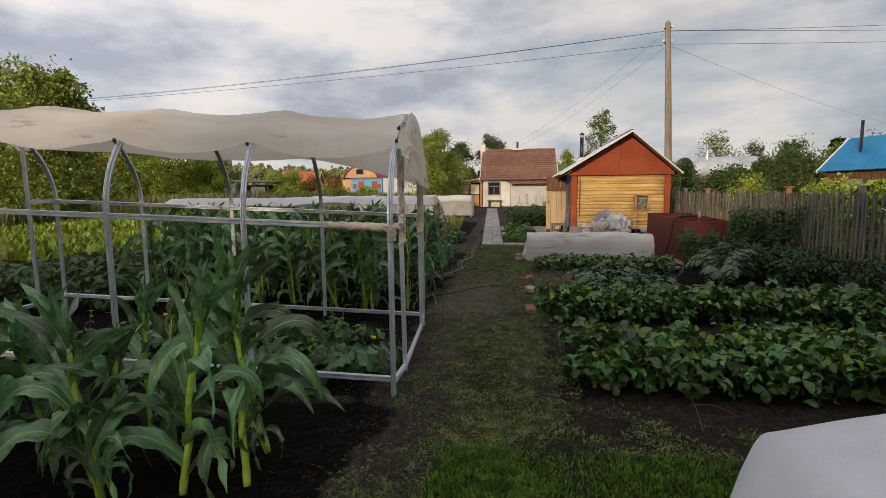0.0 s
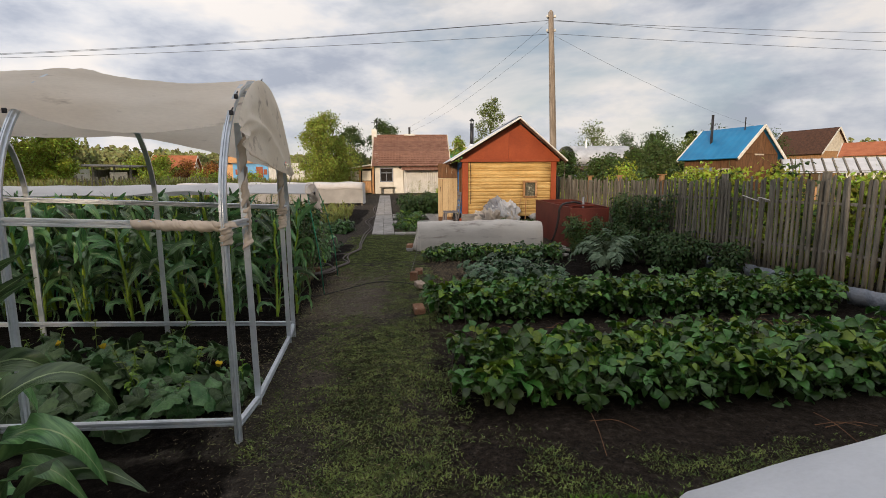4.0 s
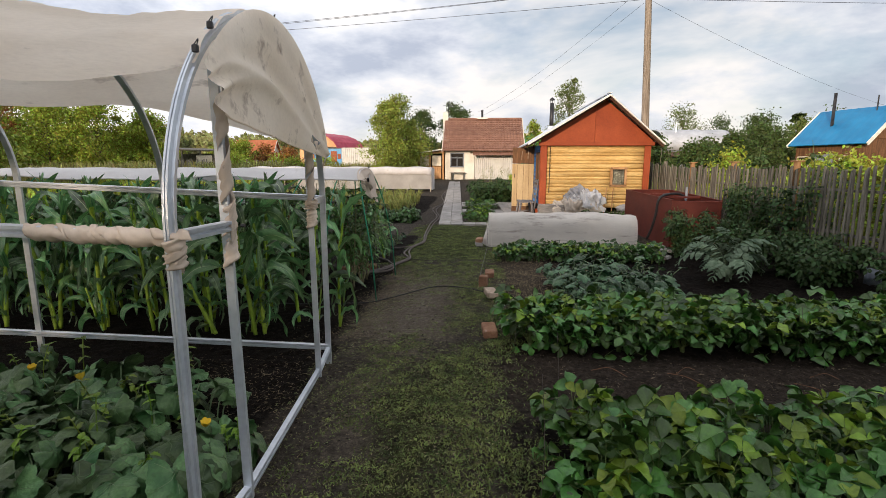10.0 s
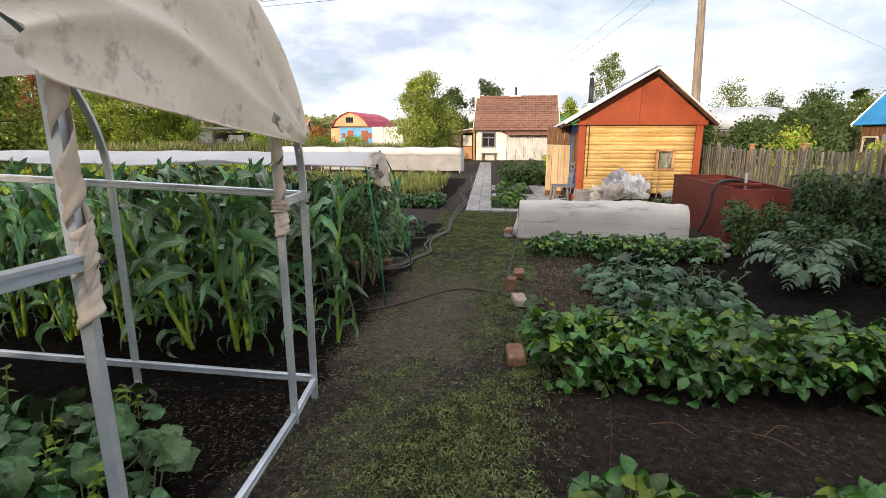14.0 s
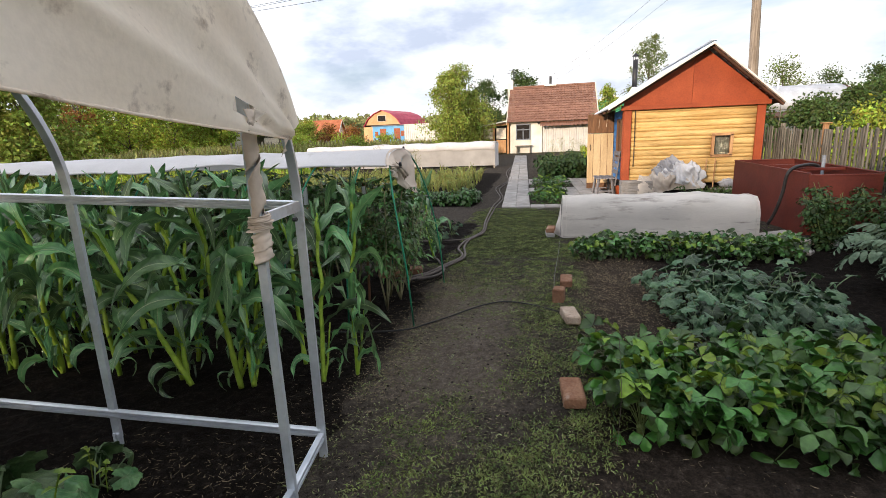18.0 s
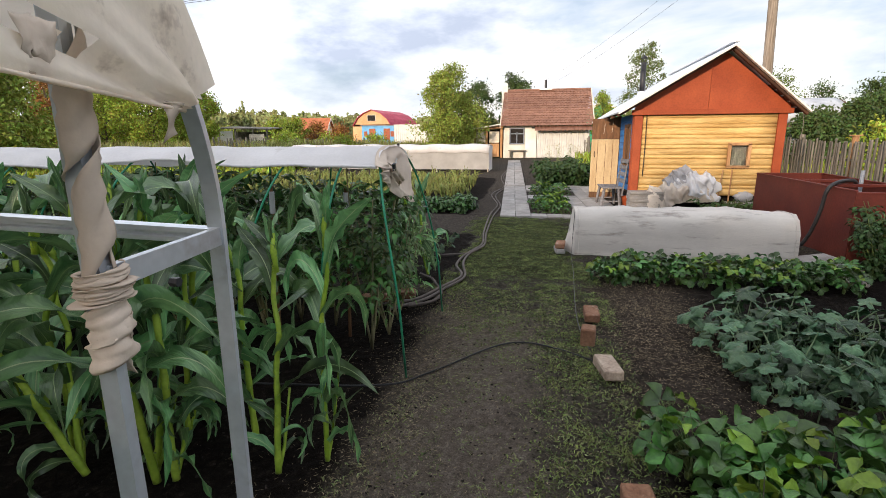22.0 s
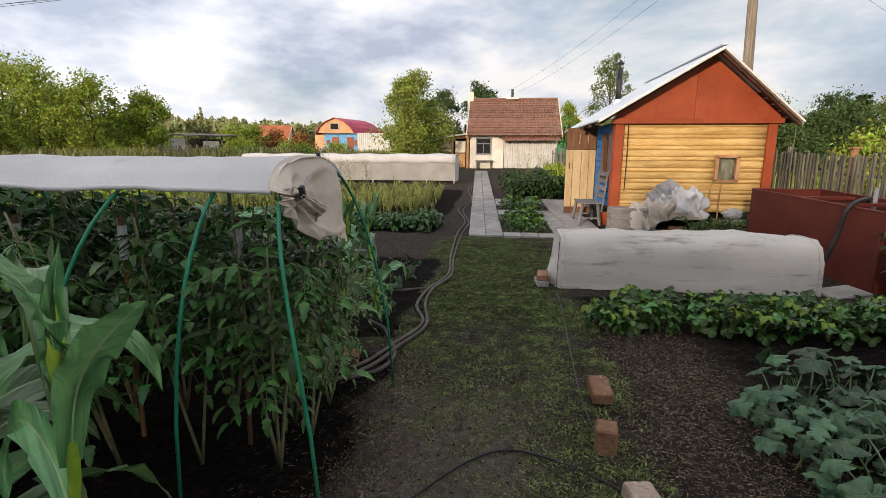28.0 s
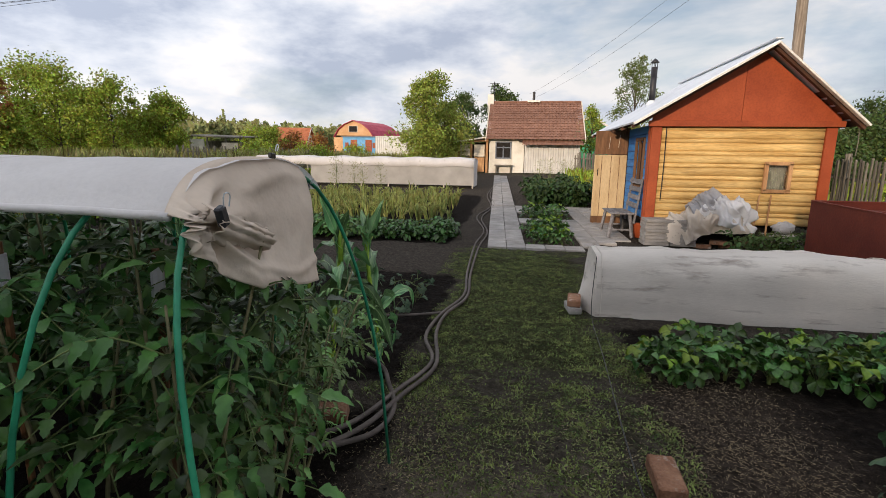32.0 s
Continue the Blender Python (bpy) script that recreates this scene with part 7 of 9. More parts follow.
def blade(m, pts, widths, fold, slot=0):
    """A leaf strip with a folded midline."""
    vs, fs = [], []
    for i, (p, w) in enumerate(zip(pts, widths)):
        d = (pts[min(i + 1, len(pts) - 1)] - pts[max(i - 1, 0)]).normalized()
        y = Vector((0, 0, 1)).cross(d)
        y = Vector((0, 1, 0)) if y.length < 1e-3 else y.normalized()
        z = d.cross(y)
        vs += [p - y * w + z * w * fold, p, p + y * w + z * w * fold]
    for i in range(len(pts) - 1):
        for j in (0, 1):
            fs.append((i * 3 + j, i * 3 + j + 1, i * 3 + j + 4, i * 3 + j + 3))
    m.add(vs, fs, slot)


def leaflet(m, at, az, tilt, length, width, fold=0.25, sag=0.3, cut_edge=False):
    d = Matrix.Rotation(az, 3, "Z") @ Matrix.Rotation(-tilt, 3, "Y")
    prof = ((0, 0.12), (0.22, 0.62), (0.5, 1.0), (0.78, 0.86), (0.94, 0.5), (1.0, 0.1))
    if cut_edge:
        prof = ((0, 0.08), (0.14, 0.72), (0.28, 1.05), (0.38, 0.72), (0.52, 0.92), (0.62, 0.55), (0.76, 0.58), (1.0, 0.03))
    pts = [at + d @ Vector((length * s, 0, -sag * length * s * s)) for s, _ in prof]
    blade(m, pts, [width * w for _, w in prof], fold)


def strawberry_leaf(seed, young=False):
    """Three rounded toothed leaflets on a stalk that rises from the origin and leans along +x."""
    rr = random.Random(seed)
    low = seed % 5 == 0 and not young
    t = rr.uniform(0.5, 1.0) if young else rr.random()
    h, reach = (rr.uniform(0.04, 0.12), rr.uniform(0.11, 0.17)) if low else (0.13 + 0.15 * t + rr.uniform(-0.02, 0.02), 0.15 - 0.11 * t + rr.uniform(-0.02, 0.02))
    m = Mesh()
    stem = bend([(0, 0, 0), (reach * 0.35, 0, h * 0.7), (reach, 0, h)], 5)
    m.tube(stem, 0.0017, 4, False, 1)
    tip = stem[-1]
    size = rr.uniform(0.070, 0.100) * (0.85 if young else 1.0)
    pitch = rr.uniform(0.5, 1.2) if low else rr.uniform(-0.5, 0.9) - 0.45 * t
    lie = Matrix.Rotation(pitch, 3, "Y") @ Matrix.Rotation(rr.uniform(-0.6, 0.6), 3, "X")
    prof = ((0.06, 0.06), (0.20, 0.42), (0.40, 0.84), (0.60, 1.0), (0.80, 0.88), (0.94, 0.52), (1.02, 0.10))
    for a in (-1.45, 0, 1.45):
        turn = Matrix.Rotation(a + rr.uniform(-0.12, 0.12), 3, "Z")
        cup, sag, tw = rr.uniform(0.3, 1.1), rr.uniform(-0.15, 0.40), rr.uniform(-0.6, 0.6)
        L, W = size * (1.08 if a == 0 else 0.98), size * rr.uniform(0.33, 0.39)
        vs, fs = [], []
        for i, (s, w) in enumerate(prof):
            for c in (-1, 0, 1):
                tooth = 1 + (0.07 if i % 2 else -0.05) * (abs(c) == 1)
                z = cup * W * abs(c) * w - sag * L * s * s + tw * W * c * s + 0.05 * W * math.sin(9 * s + 2 * abs(c)) * (c != 0)
                vs.append(tip + lie @ turn @ Vector((L * (s - 0.10 * abs(c) * (s > 0.5)), W * w * c * tooth, z)))
        for i in range(len(prof) - 1):
            for j in range(2):
                fs.append((i * 3 + j, i * 3 + j + 1, i * 3 + j + 4, i * 3 + j + 3))
        m.add(vs, fs)
    return m


STRAW_LEAVES = [strawberry_leaf(i).data("leaf", [M_BERRY, M_PETIOLE], True) for i in range(18)] + [strawberry_leaf(i + 60, True).data("leaf", [M_YOUNG, M_PETIOLE], True) for i in range(4)]


def strawberry_plant(seed, n, label, spread_out=1.0, joined=False):
    rr = random.Random(seed + 100)
    p = thing("strawberry_plant", label, "strawberry", (0, 0, 0))
    part("crown", Mesh().tube([(0, 0, -0.01), (0, 0, 0.03), (0, 0, 0.05)], [0.016, 0.02, 0.008], 7), M_PETIOLE, p)
    mass, young = Mesh(), Mesh()
    for i in range(n):
        s = rr.uniform(0.85, 1.2)
        leaf, m = (rr.choice(STRAW_LEAVES[18:]) if rr.random() < 0.18 else rr.choice(STRAW_LEAVES[:18])), pose(0, 0, 0.01, rr.uniform(-12, 12) * spread_out, rr.uniform(-6, 20) * spread_out, 137.5 * i + rr.uniform(-20, 20)) @ Matrix.Diagonal((s, s, s, 1))
        if joined:
            put_into(young if leaf.materials[0] == M_YOUNG else mass, leaf, m)
        else:
            part("leaf", leaf, M_BERRY, p, m=m)
    if joined:
        part("foliage", mass, [ISLAND["strawberry_leaf"], M_PETIOLE], p, smooth=True)
        if young.v:
            part("young_leaves", young, [ISLAND["young_strawberry_leaf"], M_PETIOLE], p, "bright young leaves", True)
    return p


def rows_of(x0, x1, ys, gap, rr, jig=0.05):
    res = []
    for k, y in enumerate(ys):
        x = x0 + (gap / 2 if k % 2 else 0)
        while x < x1:
            res.append((x + rr.uniform(-jig, jig), y + rr.uniform(-jig, jig)))
            x += gap
    return res


lab = "leafy green strawberry plant in a dense row"
for k, (y0, lo, hi, group) in enumerate(((6.06, 1.14, 5.7, "near strawberry row"), (8.03, 1.07, 5.5, "far strawberry row"))):
    spots = rows_of(lo, hi, (y0, y0 + 0.24, y0 + 0.50), 0.25, rp)
    sow([lambda i=i: tagged(strawberry_plant(i + 10 * k, 32, lab), group=group) for i in range(6)], [s for s in spots if s[0] < 2.2], rp, 0.95, 1.15)
    sow([lambda i=i: tagged(strawberry_plant(i + 50 + 10 * k, 36, lab, 1.0, True), group=group) for i in range(5)], [s for s in spots if s[0] >= 2.2], rp, 0.95, 1.15)
sow([lambda i=i: tagged(strawberry_plant(i + 20, 25, "leafy green strawberry plant in front of the low tunnel"), group="strawberries by the tunnel") for i in range(3)], rows_of(1.08, 3.5, (11.68, 11.92), 0.25, rp), rp, 0.70, 0.90)
sow([lambda i=i: tagged(strawberry_plant(i + 30, 12, "low strawberry plant in the paved bed", 1.0, True), group="strawberries in the paved beds") for i in range(3)], rows_of(0.46, 1.05, (16.5, 16.75, 17.0, 17.25, 17.5, 17.75, 18.0, 18.25), 0.2, rp) + rows_of(0.36, 1.2, (19.2, 19.45, 19.7, 19.95), 0.22, rp), rp, 0.7, 0.95)


def broad_leaf(seed, radius, lobes, depth, cup):
    """A round lobed leaf on a stalk rising from the origin, crinkled between pale radiating veins."""
    rr = random.Random(seed)
    h, reach = rr.uniform(0.05, 0.29), rr.uniform(0.03, 0.13)
    m = Mesh()
    stem = bend([(0, 0, 0), (reach * 0.3, 0, h * 0.6), (reach, 0, h)], 5)
    m.tube(stem, 0.0042, 5, False, 1)
    c = stem[-1]
    turn = Matrix.Rotation(rr.uniform(-0.1, 1.25), 3, "Y") @ Matrix.Rotation(rr.uniform(-0.55, 0.55), 3, "X")
    k = lobes * 8
    vs, fs = [c], []
    rings = (0.22, 0.45, 0.66, 0.85, 1.0)
    ph, sx = rr.uniform(0, 6), rr.uniform(0, 50)
    lob = [rr.uniform(0.94, 1.06) for _ in range(lobes)]
    for i, q in enumerate(rings):
        for j in range(k):
            a = 2 * math.pi * j / k
            notch = 1.0 if abs(a - math.pi) > 0.45 else 0.30 + 0.7 * abs(a - math.pi) / 0.45
            valley = (0.5 - 0.5 * math.cos(lobes * a)) ** 1.4
            r = radius * q * notch * (1 - depth * q * valley) * lob[int(lobes * (a / 6.2832) + 0.5) % lobes]
            if i == 4:
                r *= 1 + (0.025 if j % 2 else -0.025)
            z = -cup * radius * q * q + 0.07 * radius * (0.5 - valley) * -q
            z += 0.10 * radius * math.sin(2 * a + ph) * q * q + 0.07 * radius * math.sin(9 * a + 2 * ph) * q ** 4 + 0.10 * radius * wob(r * 30 * math.cos(a) + sx, r * 30 * math.sin(a), 3, 1.0)
            vs.append(c + turn @ Vector((r * math.cos(a) + radius * 0.22, r * math.sin(a), z)))
    for j in range(k):
        n = (j + 1) % k
        fs.append((0, 1 + j, 1 + n))
        for i in range(len(rings) - 1):
            a, b = 1 + i * k, 1 + (i + 1) * k
            fs.append((a + j, b + j, b + n, a + n))
    m.add(vs, fs)
    for l in range(lobes):
        j = l * 8
        line = [vs[0]] + [vs[1 + i * k + j] for i in range(4)]
        strip = []
        for i, p in enumerate(line):
            d = (line[min(i + 1, 4)] - line[max(i - 1, 0)]).normalized()
            y = (turn @ Vector((0, 0, 1))).cross(d).normalized() * radius * (0.013 - 0.002 * i)
            up = turn @ Vector((0, 0, 0.0016))
            strip += [p - y + up, p + y + up]
        m.add(strip, [(i * 2, i * 2 + 1, i * 2 + 3, i * 2 + 2) for i in range(4)], 1)
    return m


SQUASH_LEAVES = [broad_leaf(i, (0.066, 0.078, 0.058, 0.072, 0.048)[i % 5], 5, 0.26, (0.25, 0.4, 0.1)[i % 3]).data("leaf", [M_SQUASH, M_VEIN], True) for i in range(9)]
CUKE_LEAVES = [broad_leaf(i + 30, (0.095, 0.108, 0.080, 0.115, 0.065)[i % 5], 5, 0.13, (0.3, 0.45, 0.15)[i % 3]).data("leaf", [M_CUKE, M_VEIN], True) for i in range(10)]


def vine_plant(name, label, category, leaves, mat, seed, n, spread_r, flower=False, joined=False):
    rr = random.Random(seed + 300)
    p = thing(name, label, category, (0, 0, 0))
    vine, mass = Mesh(), Mesh()
    for a in (0.3, 2.3, 4.2):
        vine.tube(bend([(0, 0, 0.02), (0.5 * spread_r * math.cos(a), 0.5 * spread_r * math.sin(a), 0.06), (spread_r * math.cos(a + 0.4), spread_r * math.sin(a + 0.4), 0.03)], 8), 0.006, 5)
    part("vine", vine, M_PETIOLE, p, smooth=True)
    for i in range(n):
        r, a = spread_r * math.sqrt(rr.random()), rr.uniform(0, 6.28)
        s = rr.uniform(0.75, 1.2)
        leaf, m = rr.choice(leaves), pose(r * math.cos(a), r * math.sin(a), 0.0, rr.uniform(-14, 14), rr.uniform(-10, 18), math.degrees(a) + rr.uniform(-50, 50)) @ Matrix.Diagonal((s, s, s * rr.uniform(0.75, 1.1), 1))
        if joined:
            put_into(mass, leaf, m)
        else:
            part("leaf", leaf, mat, p, m=m)
    if joined:
        part("foliage", mass, [ISLAND[mat.name], M_PETIOLE], p, smooth=True)
    if name.startswith("cucumber"):
        # bright climbing tips with small young leaves and a tendril
        for b in range(2):
            a, hh = rr.uniform(0, 6.28), rr.uniform(0.16, 0.36)
            q = spread_r * rr.uniform(0.3, 0.9)
            line = bend([(q * math.cos(a), q * math.sin(a), 0.02), (q * 1.05 * math.cos(a), q * 1.05 * math.sin(a), hh * 0.6), (q * 1.25 * math.cos(a), q * 1.25 * math.sin(a), hh)], 6)
            tip = Mesh().tube(line, 0.0032, 5)
            for k in range(6):
                leaflet(tip, Vector(line[5 - k // 2]), a + k * 2.3, rr.uniform(-0.2, 0.9), rr.uniform(0.03, 0.055), 0.016, 0.35, 0.4, True)
            part("shoot", tip, M_YOUNG, p, "bright young shoot")
    if flower:
        f = Mesh()
        for k in range(5):
            leaflet(f, Vector((0, 0, 0)), k * 1.257, 0.8, 0.045, 0.017, 0.2, -0.2)
        part("flower", f, M_YELLOWFLOWER, p, "yellow flower", m=pose(spread_r * 0.6, -spread_r * 0.5, 0.22, 20, 0, 0))
    return p


sow([lambda i=i: tagged(vine_plant("squash_plant", "grey-green squash plant sprawling over the bed", "squash", SQUASH_LEAVES, M_SQUASH, i, 40, 0.29), group="squash plants") for i in range(4)], [(1.86, 10.32), (2.2, 10.45), (2.5, 10.25), (1.84, 9.98), (2.15, 10.0), (2.5, 9.88), (1.86, 9.62), (2.2, 9.58), (2.56, 9.5), (1.88, 9.34), (2.75, 10.1)], rp, 0.85, 1.05, 4)
cuke_spots = [(-0.80, 6.18), (-0.98, 6.42), (-1.25, 6.12), (-1.5, 6.45), (-1.8, 6.15), (-2.1, 6.45), (-2.4, 6.1), (-2.8, 6.4), (-3.2, 6.1), (-3.6, 6.4), (-4.0, 6.1), (-1.05, 6.05), (-1.6, 6.02), (-1.35, 6.78), (-1.75, 6.82), (-2.2, 6.8), (-2.7, 6.8), (-3.2, 6.8), (-1.02, 6.66)]
sow([lambda i=i: tagged(vine_plant("cucumber_plant", "broad-leaved cucumber plant growing inside the greenhouse frame", "cucumber", CUKE_LEAVES, M_CUKE, i + 10, 23, 0.29, i == 0), group="cucumbers in the greenhouse") for i in range(4)], cuke_spots, rp, 0.85, 1.1, 4)
sow([lambda i=i: tagged(vine_plant("cucumber_seedling", "small cucumber plant on bare soil by the frame", "cucumber", CUKE_LEAVES[2:5], M_CUKE, i + 50, 5, 0.08), group="cucumber seedlings") for i in range(2)], [(-1.30, 7.18), (-0.50, 6.32), (-2.4, 7.2)], rp, 0.75, 0.9, 4)
sow([lambda i=i: tagged(vine_plant("melon_plant", "low grey-green melon plant beyond the tomatoes", "melon", SQUASH_LEAVES[2:6], M_SQUASH, i + 20, 11, 0.34, False, True), group="melon plants") for i in range(3)], [(-1.0 - 0.55 * i, y + rp.uniform(-0.1, 0.1)) for i in range(7) for y in (12.0, 12.6, 13.2, 13.8)], rp, 0.6, 0.75, 4)


def compound_leaf(length, pairs, size, slim, seed, droop=0.6, cut_edge=False):
    """A leaf of paired leaflets along a drooping stalk on +x."""
    rr = random.Random(seed)
    m = Mesh()
    axis = bend([(0, 0, 0), (length * 0.5, 0, length * (0.22 - 0.1 * droop)), (length, 0, -length * 0.35 * droop)], 8)
    m.tube(axis, [0.0035 - 0.0003 * i for i in range(8)], 4, False, 1)
    for i in range(pairs):
        s = 0.28 + 0.62 * i / max(pairs - 1, 1)
        p = axis[min(int(s * 7), 7)]
        for sd in (-1, 1):
            leaflet(m, p, sd * rr.uniform(0.9, 1.4), rr.uniform(-0.6, 0.25), size * rr.uniform(0.6, 1.1), size * slim, 0.35, rr.uniform(0.2, 0.8), cut_edge)
    leaflet(m, axis[-1], rr.uniform(-0.2, 0.2), -0.4, size * 1.25, size * slim * 1.15, 0.3, 0.5, cut_edge)
    return m


TOM_LEAVES = [compound_leaf(0.22 + 0.03 * (i % 3), 4, 0.060, 0.29, i, 0.5 + 0.3 * (i % 3), i % 3 != 1).data("leaf", [M_TOM, M_PETIOLE], True) for i in range(6)]
WISP_LEAVES = [compound_leaf(0.15 + 0.03 * (i % 3), 5, 0.048, 0.20, i + 40, 0.3 + 0.4 * (i % 3), True).data("leaf", [M_WISP, M_PETIOLE], True) for i in range(6)]
BUSH_LEAVES = [compound_leaf(0.20, 2, 0.10, 0.36, i + 20, 0.4 + 0.2 * (i % 3)).data("leaf", [M_DARKLEAF, M_PETIOLE], True) for i in range(5)]


M_STEM = material("tomato_stem", (0.13, 0.12, 0.06), (0.24, 0.22, 0.12), scale=8, rough=0.7, vary=0.2)


def stem_plant(name, label, category, leaves, mat, seed, height, stems, per, lean=0.12, size=1.0, fruit=0, low=0.15, joined=True):
    rr = random.Random(seed + 700)
    p = thing(name, label, category, (0, 0, 0))
    mass = Mesh()
    for k in range(stems):
        a0 = rr.uniform(0, 6.28)
        top = Vector((lean * math.cos(a0), lean * math.sin(a0), height * rr.uniform(0.85, 1.05)))
        line = bend([(0, 0, 0), top * 0.5 + Vector((rr.uniform(-0.04, 0.04), rr.uniform(-0.04, 0.04), 0)), top], 9)
        part("stem", Mesh().tube(line, [0.009 - 0.0007 * i for i in range(9)], 6), M_STEM if category == "tomato" else M_PETIOLE, p, smooth=True)
        for i in range(per):
            s = low + (1 - low) * (i + rr.random()) / per
            q = line[min(int(s * 8), 8)]
            sc = size * rr.uniform(0.75, 1.2)
            leaf, m = rr.choice(leaves), pose(q.x, q.y, q.z, rr.uniform(-15, 15), rr.uniform(-35, 20), i * 137.5 + rr.uniform(-25, 25)) @ Matrix.Diagonal((sc, sc, sc, 1))
            if joined:
                put_into(mass, leaf, m)
            else:
                part("leaf", leaf, mat, p, m=m)
    if joined:
        part("foliage", mass, [ISLAND[mat.name], M_PETIOLE], p, smooth=True)
    for i in range(fruit):
        a, z = rr.uniform(0, 6.28), rr.uniform(0.15, 0.45) * height
        rad = rr.uniform(0.018, 0.03)
        part("tomato", Mesh().tube([(0, 0, -rad * 0.85), (0, 0, -rad * 0.5), (0, 0, 0), (0, 0, rad * 0.5), (0, 0, rad * 0.8)], [rad * 0.4, rad * 0.85, rad, rad * 0.85, rad * 0.35], 9), M_GREENFRUIT, p, "green tomato", True, pose(0.06 * math.cos(a), 0.06 * math.sin(a), z))
    return p


tom_spots = [(-0.80 - 0.36 * i + rp.uniform(-0.05, 0.05), y + rp.uniform(-0.05, 0.05)) for i in range(11) for y in (9.60, 10.05)]
TL = "dense green tomato plant under the hoop tunnel"
sow([lambda i=i: tagged(stem_plant("tomato_plant", TL, "tomato", TOM_LEAVES, M_TOM, i, 1.26, 3, 16, 0.19, 1.0, 3 if i % 2 else 0, 0.46, False), group="tomatoes in the tunnel") for i in range(5)], [s for s in tom_spots if s[0] > -2.1], rp, 0.92, 1.08, 4)
sow([lambda i=i: tagged(stem_plant("tomato_plant", TL, "tomato", TOM_LEAVES, M_TOM, i + 60, 1.26, 3, 13, 0.17, 1.08, 0, 0.42, True), group="tomatoes in the tunnel") for i in range(4)], [s for s in tom_spots if s[0] <= -2.1], rp, 0.92, 1.08, 4)
sow([lambda i=i: tagged(stem_plant("tomato_plant", "paler thin-leaved tomato plant sprawling at the tunnel end", "tomato", WISP_LEAVES, M_WISP, i + 30, 0.90, 5, 10, 0.24, 0.95, 0, 0.36, False), group="sprawling tomatoes") for i in range(3)], [(-0.74, 10.24), (-0.72, 9.92), (-0.86, 10.50), (-1.05, 10.72), (-1.15, 11.05)], rp, 0.85, 1.05, 6)
for i, x in enumerate((-0.98, -1.55, -2.1, -2.7)):
    single("tomato_stake", Mesh().tube([(x, 9.78, 0), (x + 0.02, 9.78, 1.12)], 0.012, 7), M_BROWN, "dark stake among the tomato plants", "stake", group="tomato stakes")
    single("stake_sleeve", Mesh().tube([(0, 0, 0), (0.004, 0, 0.16)], [0.021, 0.019], 9), M_FILM, "white plastic tie on a tomato stake", "tie", pose(x + 0.016, 9.78, 0.92), "ties on the tomato stakes")

sow([lambda i=i: tagged(stem_plant("potato_plant", "leafy potato plant growing past the corn", "potato", BUSH_LEAVES, M_CUKE, i + 140, 0.5, 4, 6, 0.22, 0.95, 0, 0.1), group="potatoes past the corn") for i in range(3)], [(-4.7 - 0.5 * i + rp.uniform(-0.12, 0.12), y + rp.uniform(-0.12, 0.12)) for i in range(6) for y in (7.9, 8.5, 9.1, 9.8, 10.5, 11.2)], rp, 0.85, 1.2, 5)
sow([lambda i=i: tagged(stem_plant("pepper_plant", "tall leafy plant growing behind the hoop tunnel", "pepper", BUSH_LEAVES, M_DARKLEAF, i + 240, 1.22, 4, 16, 0.22, 0.95, 0, 0.1), group="plants behind the tunnel") for i in range(3)], [(-1.9 - 0.33 * i + rp.uniform(-0.1, 0.1), 10.95 + rp.uniform(-0.15, 0.25)) for i in range(12)], rp, 0.9, 1.1, 4)
# bushes on the far side of the right beds
sow([lambda i=i: tagged(stem_plant("dahlia_bush", "rounded dark green dahlia bush near the tank", "bush", BUSH_LEAVES, M_DARKLEAF, i, 0.78, 9, 24, 0.36, 0.52, 0, 0.1), group="dahlia bushes") for i in range(2)], [(4.0, 12.35), (4.55, 12.15), (4.3, 12.65)], rp, 0.85, 1.0, 4)
sow([lambda i=i: tagged(stem_plant("potato_bush", "leafy dark green potato bush by the fence", "bush", BUSH_LEAVES, M_DARKLEAF, i + 10, 0.62, 8, 20, 0.36, 0.62, 0, 0.1), group="potato bushes") for i in range(2)], [(4.75, 10.3), (5.2, 10.55), (4.85, 10.9), (5.35, 9.8), (4.4, 11.2), (5.3, 11.2)], rp, 0.8, 1.0, 4)
sow([lambda i=i: tagged(stem_plant("raspberry_cane", "tall raspberry canes leaning on the picket fence", "bush", BUSH_LEAVES, M_DARKLEAF, i + 20, 1.25, 5, 24, 0.22, 0.55, 0, 0.1), group="raspberry canes") for i in range(2)], [(5.3, 12.3), (5.1, 12.75), (5.35, 11.8), (5.3, 13.2), (4.95, 12.45), (5.2, 12.55)], rp, 0.85, 1.05, 4)
sow([lambda i=i: tagged(stem_plant("tall_weed", "pale green weed rising above the picket fence", "weed", BUSH_LEAVES, M_CUKE, i + 40, 1.75, 3, 16, 0.2, 0.7, 0, 0.2), group="weeds behind the fence") for i in range(2)], [(6.2, 14.6), (6.4, 15.0), (6.1, 12.2), (6.3, 11.0), (6.45, 9.6), (6.4, 13.3)], rp, 0.8, 1.05, 4)
sow([lambda i=i: tagged(stem_plant("garden_weed", "low weeds growing in front of the slab stack", "weed", BUSH_LEAVES, M_CUKE, i + 60, 0.42, 4, 6, 0.18, 0.7, 0, 0.1), group="weeds by the bathhouse") for i in range(2)], [(3.75, 16.42), (4.0, 16.45), (4.3, 16.4), (3.5, 16.36), (4.15, 16.5)], rp, 0.6, 1.1, 5)


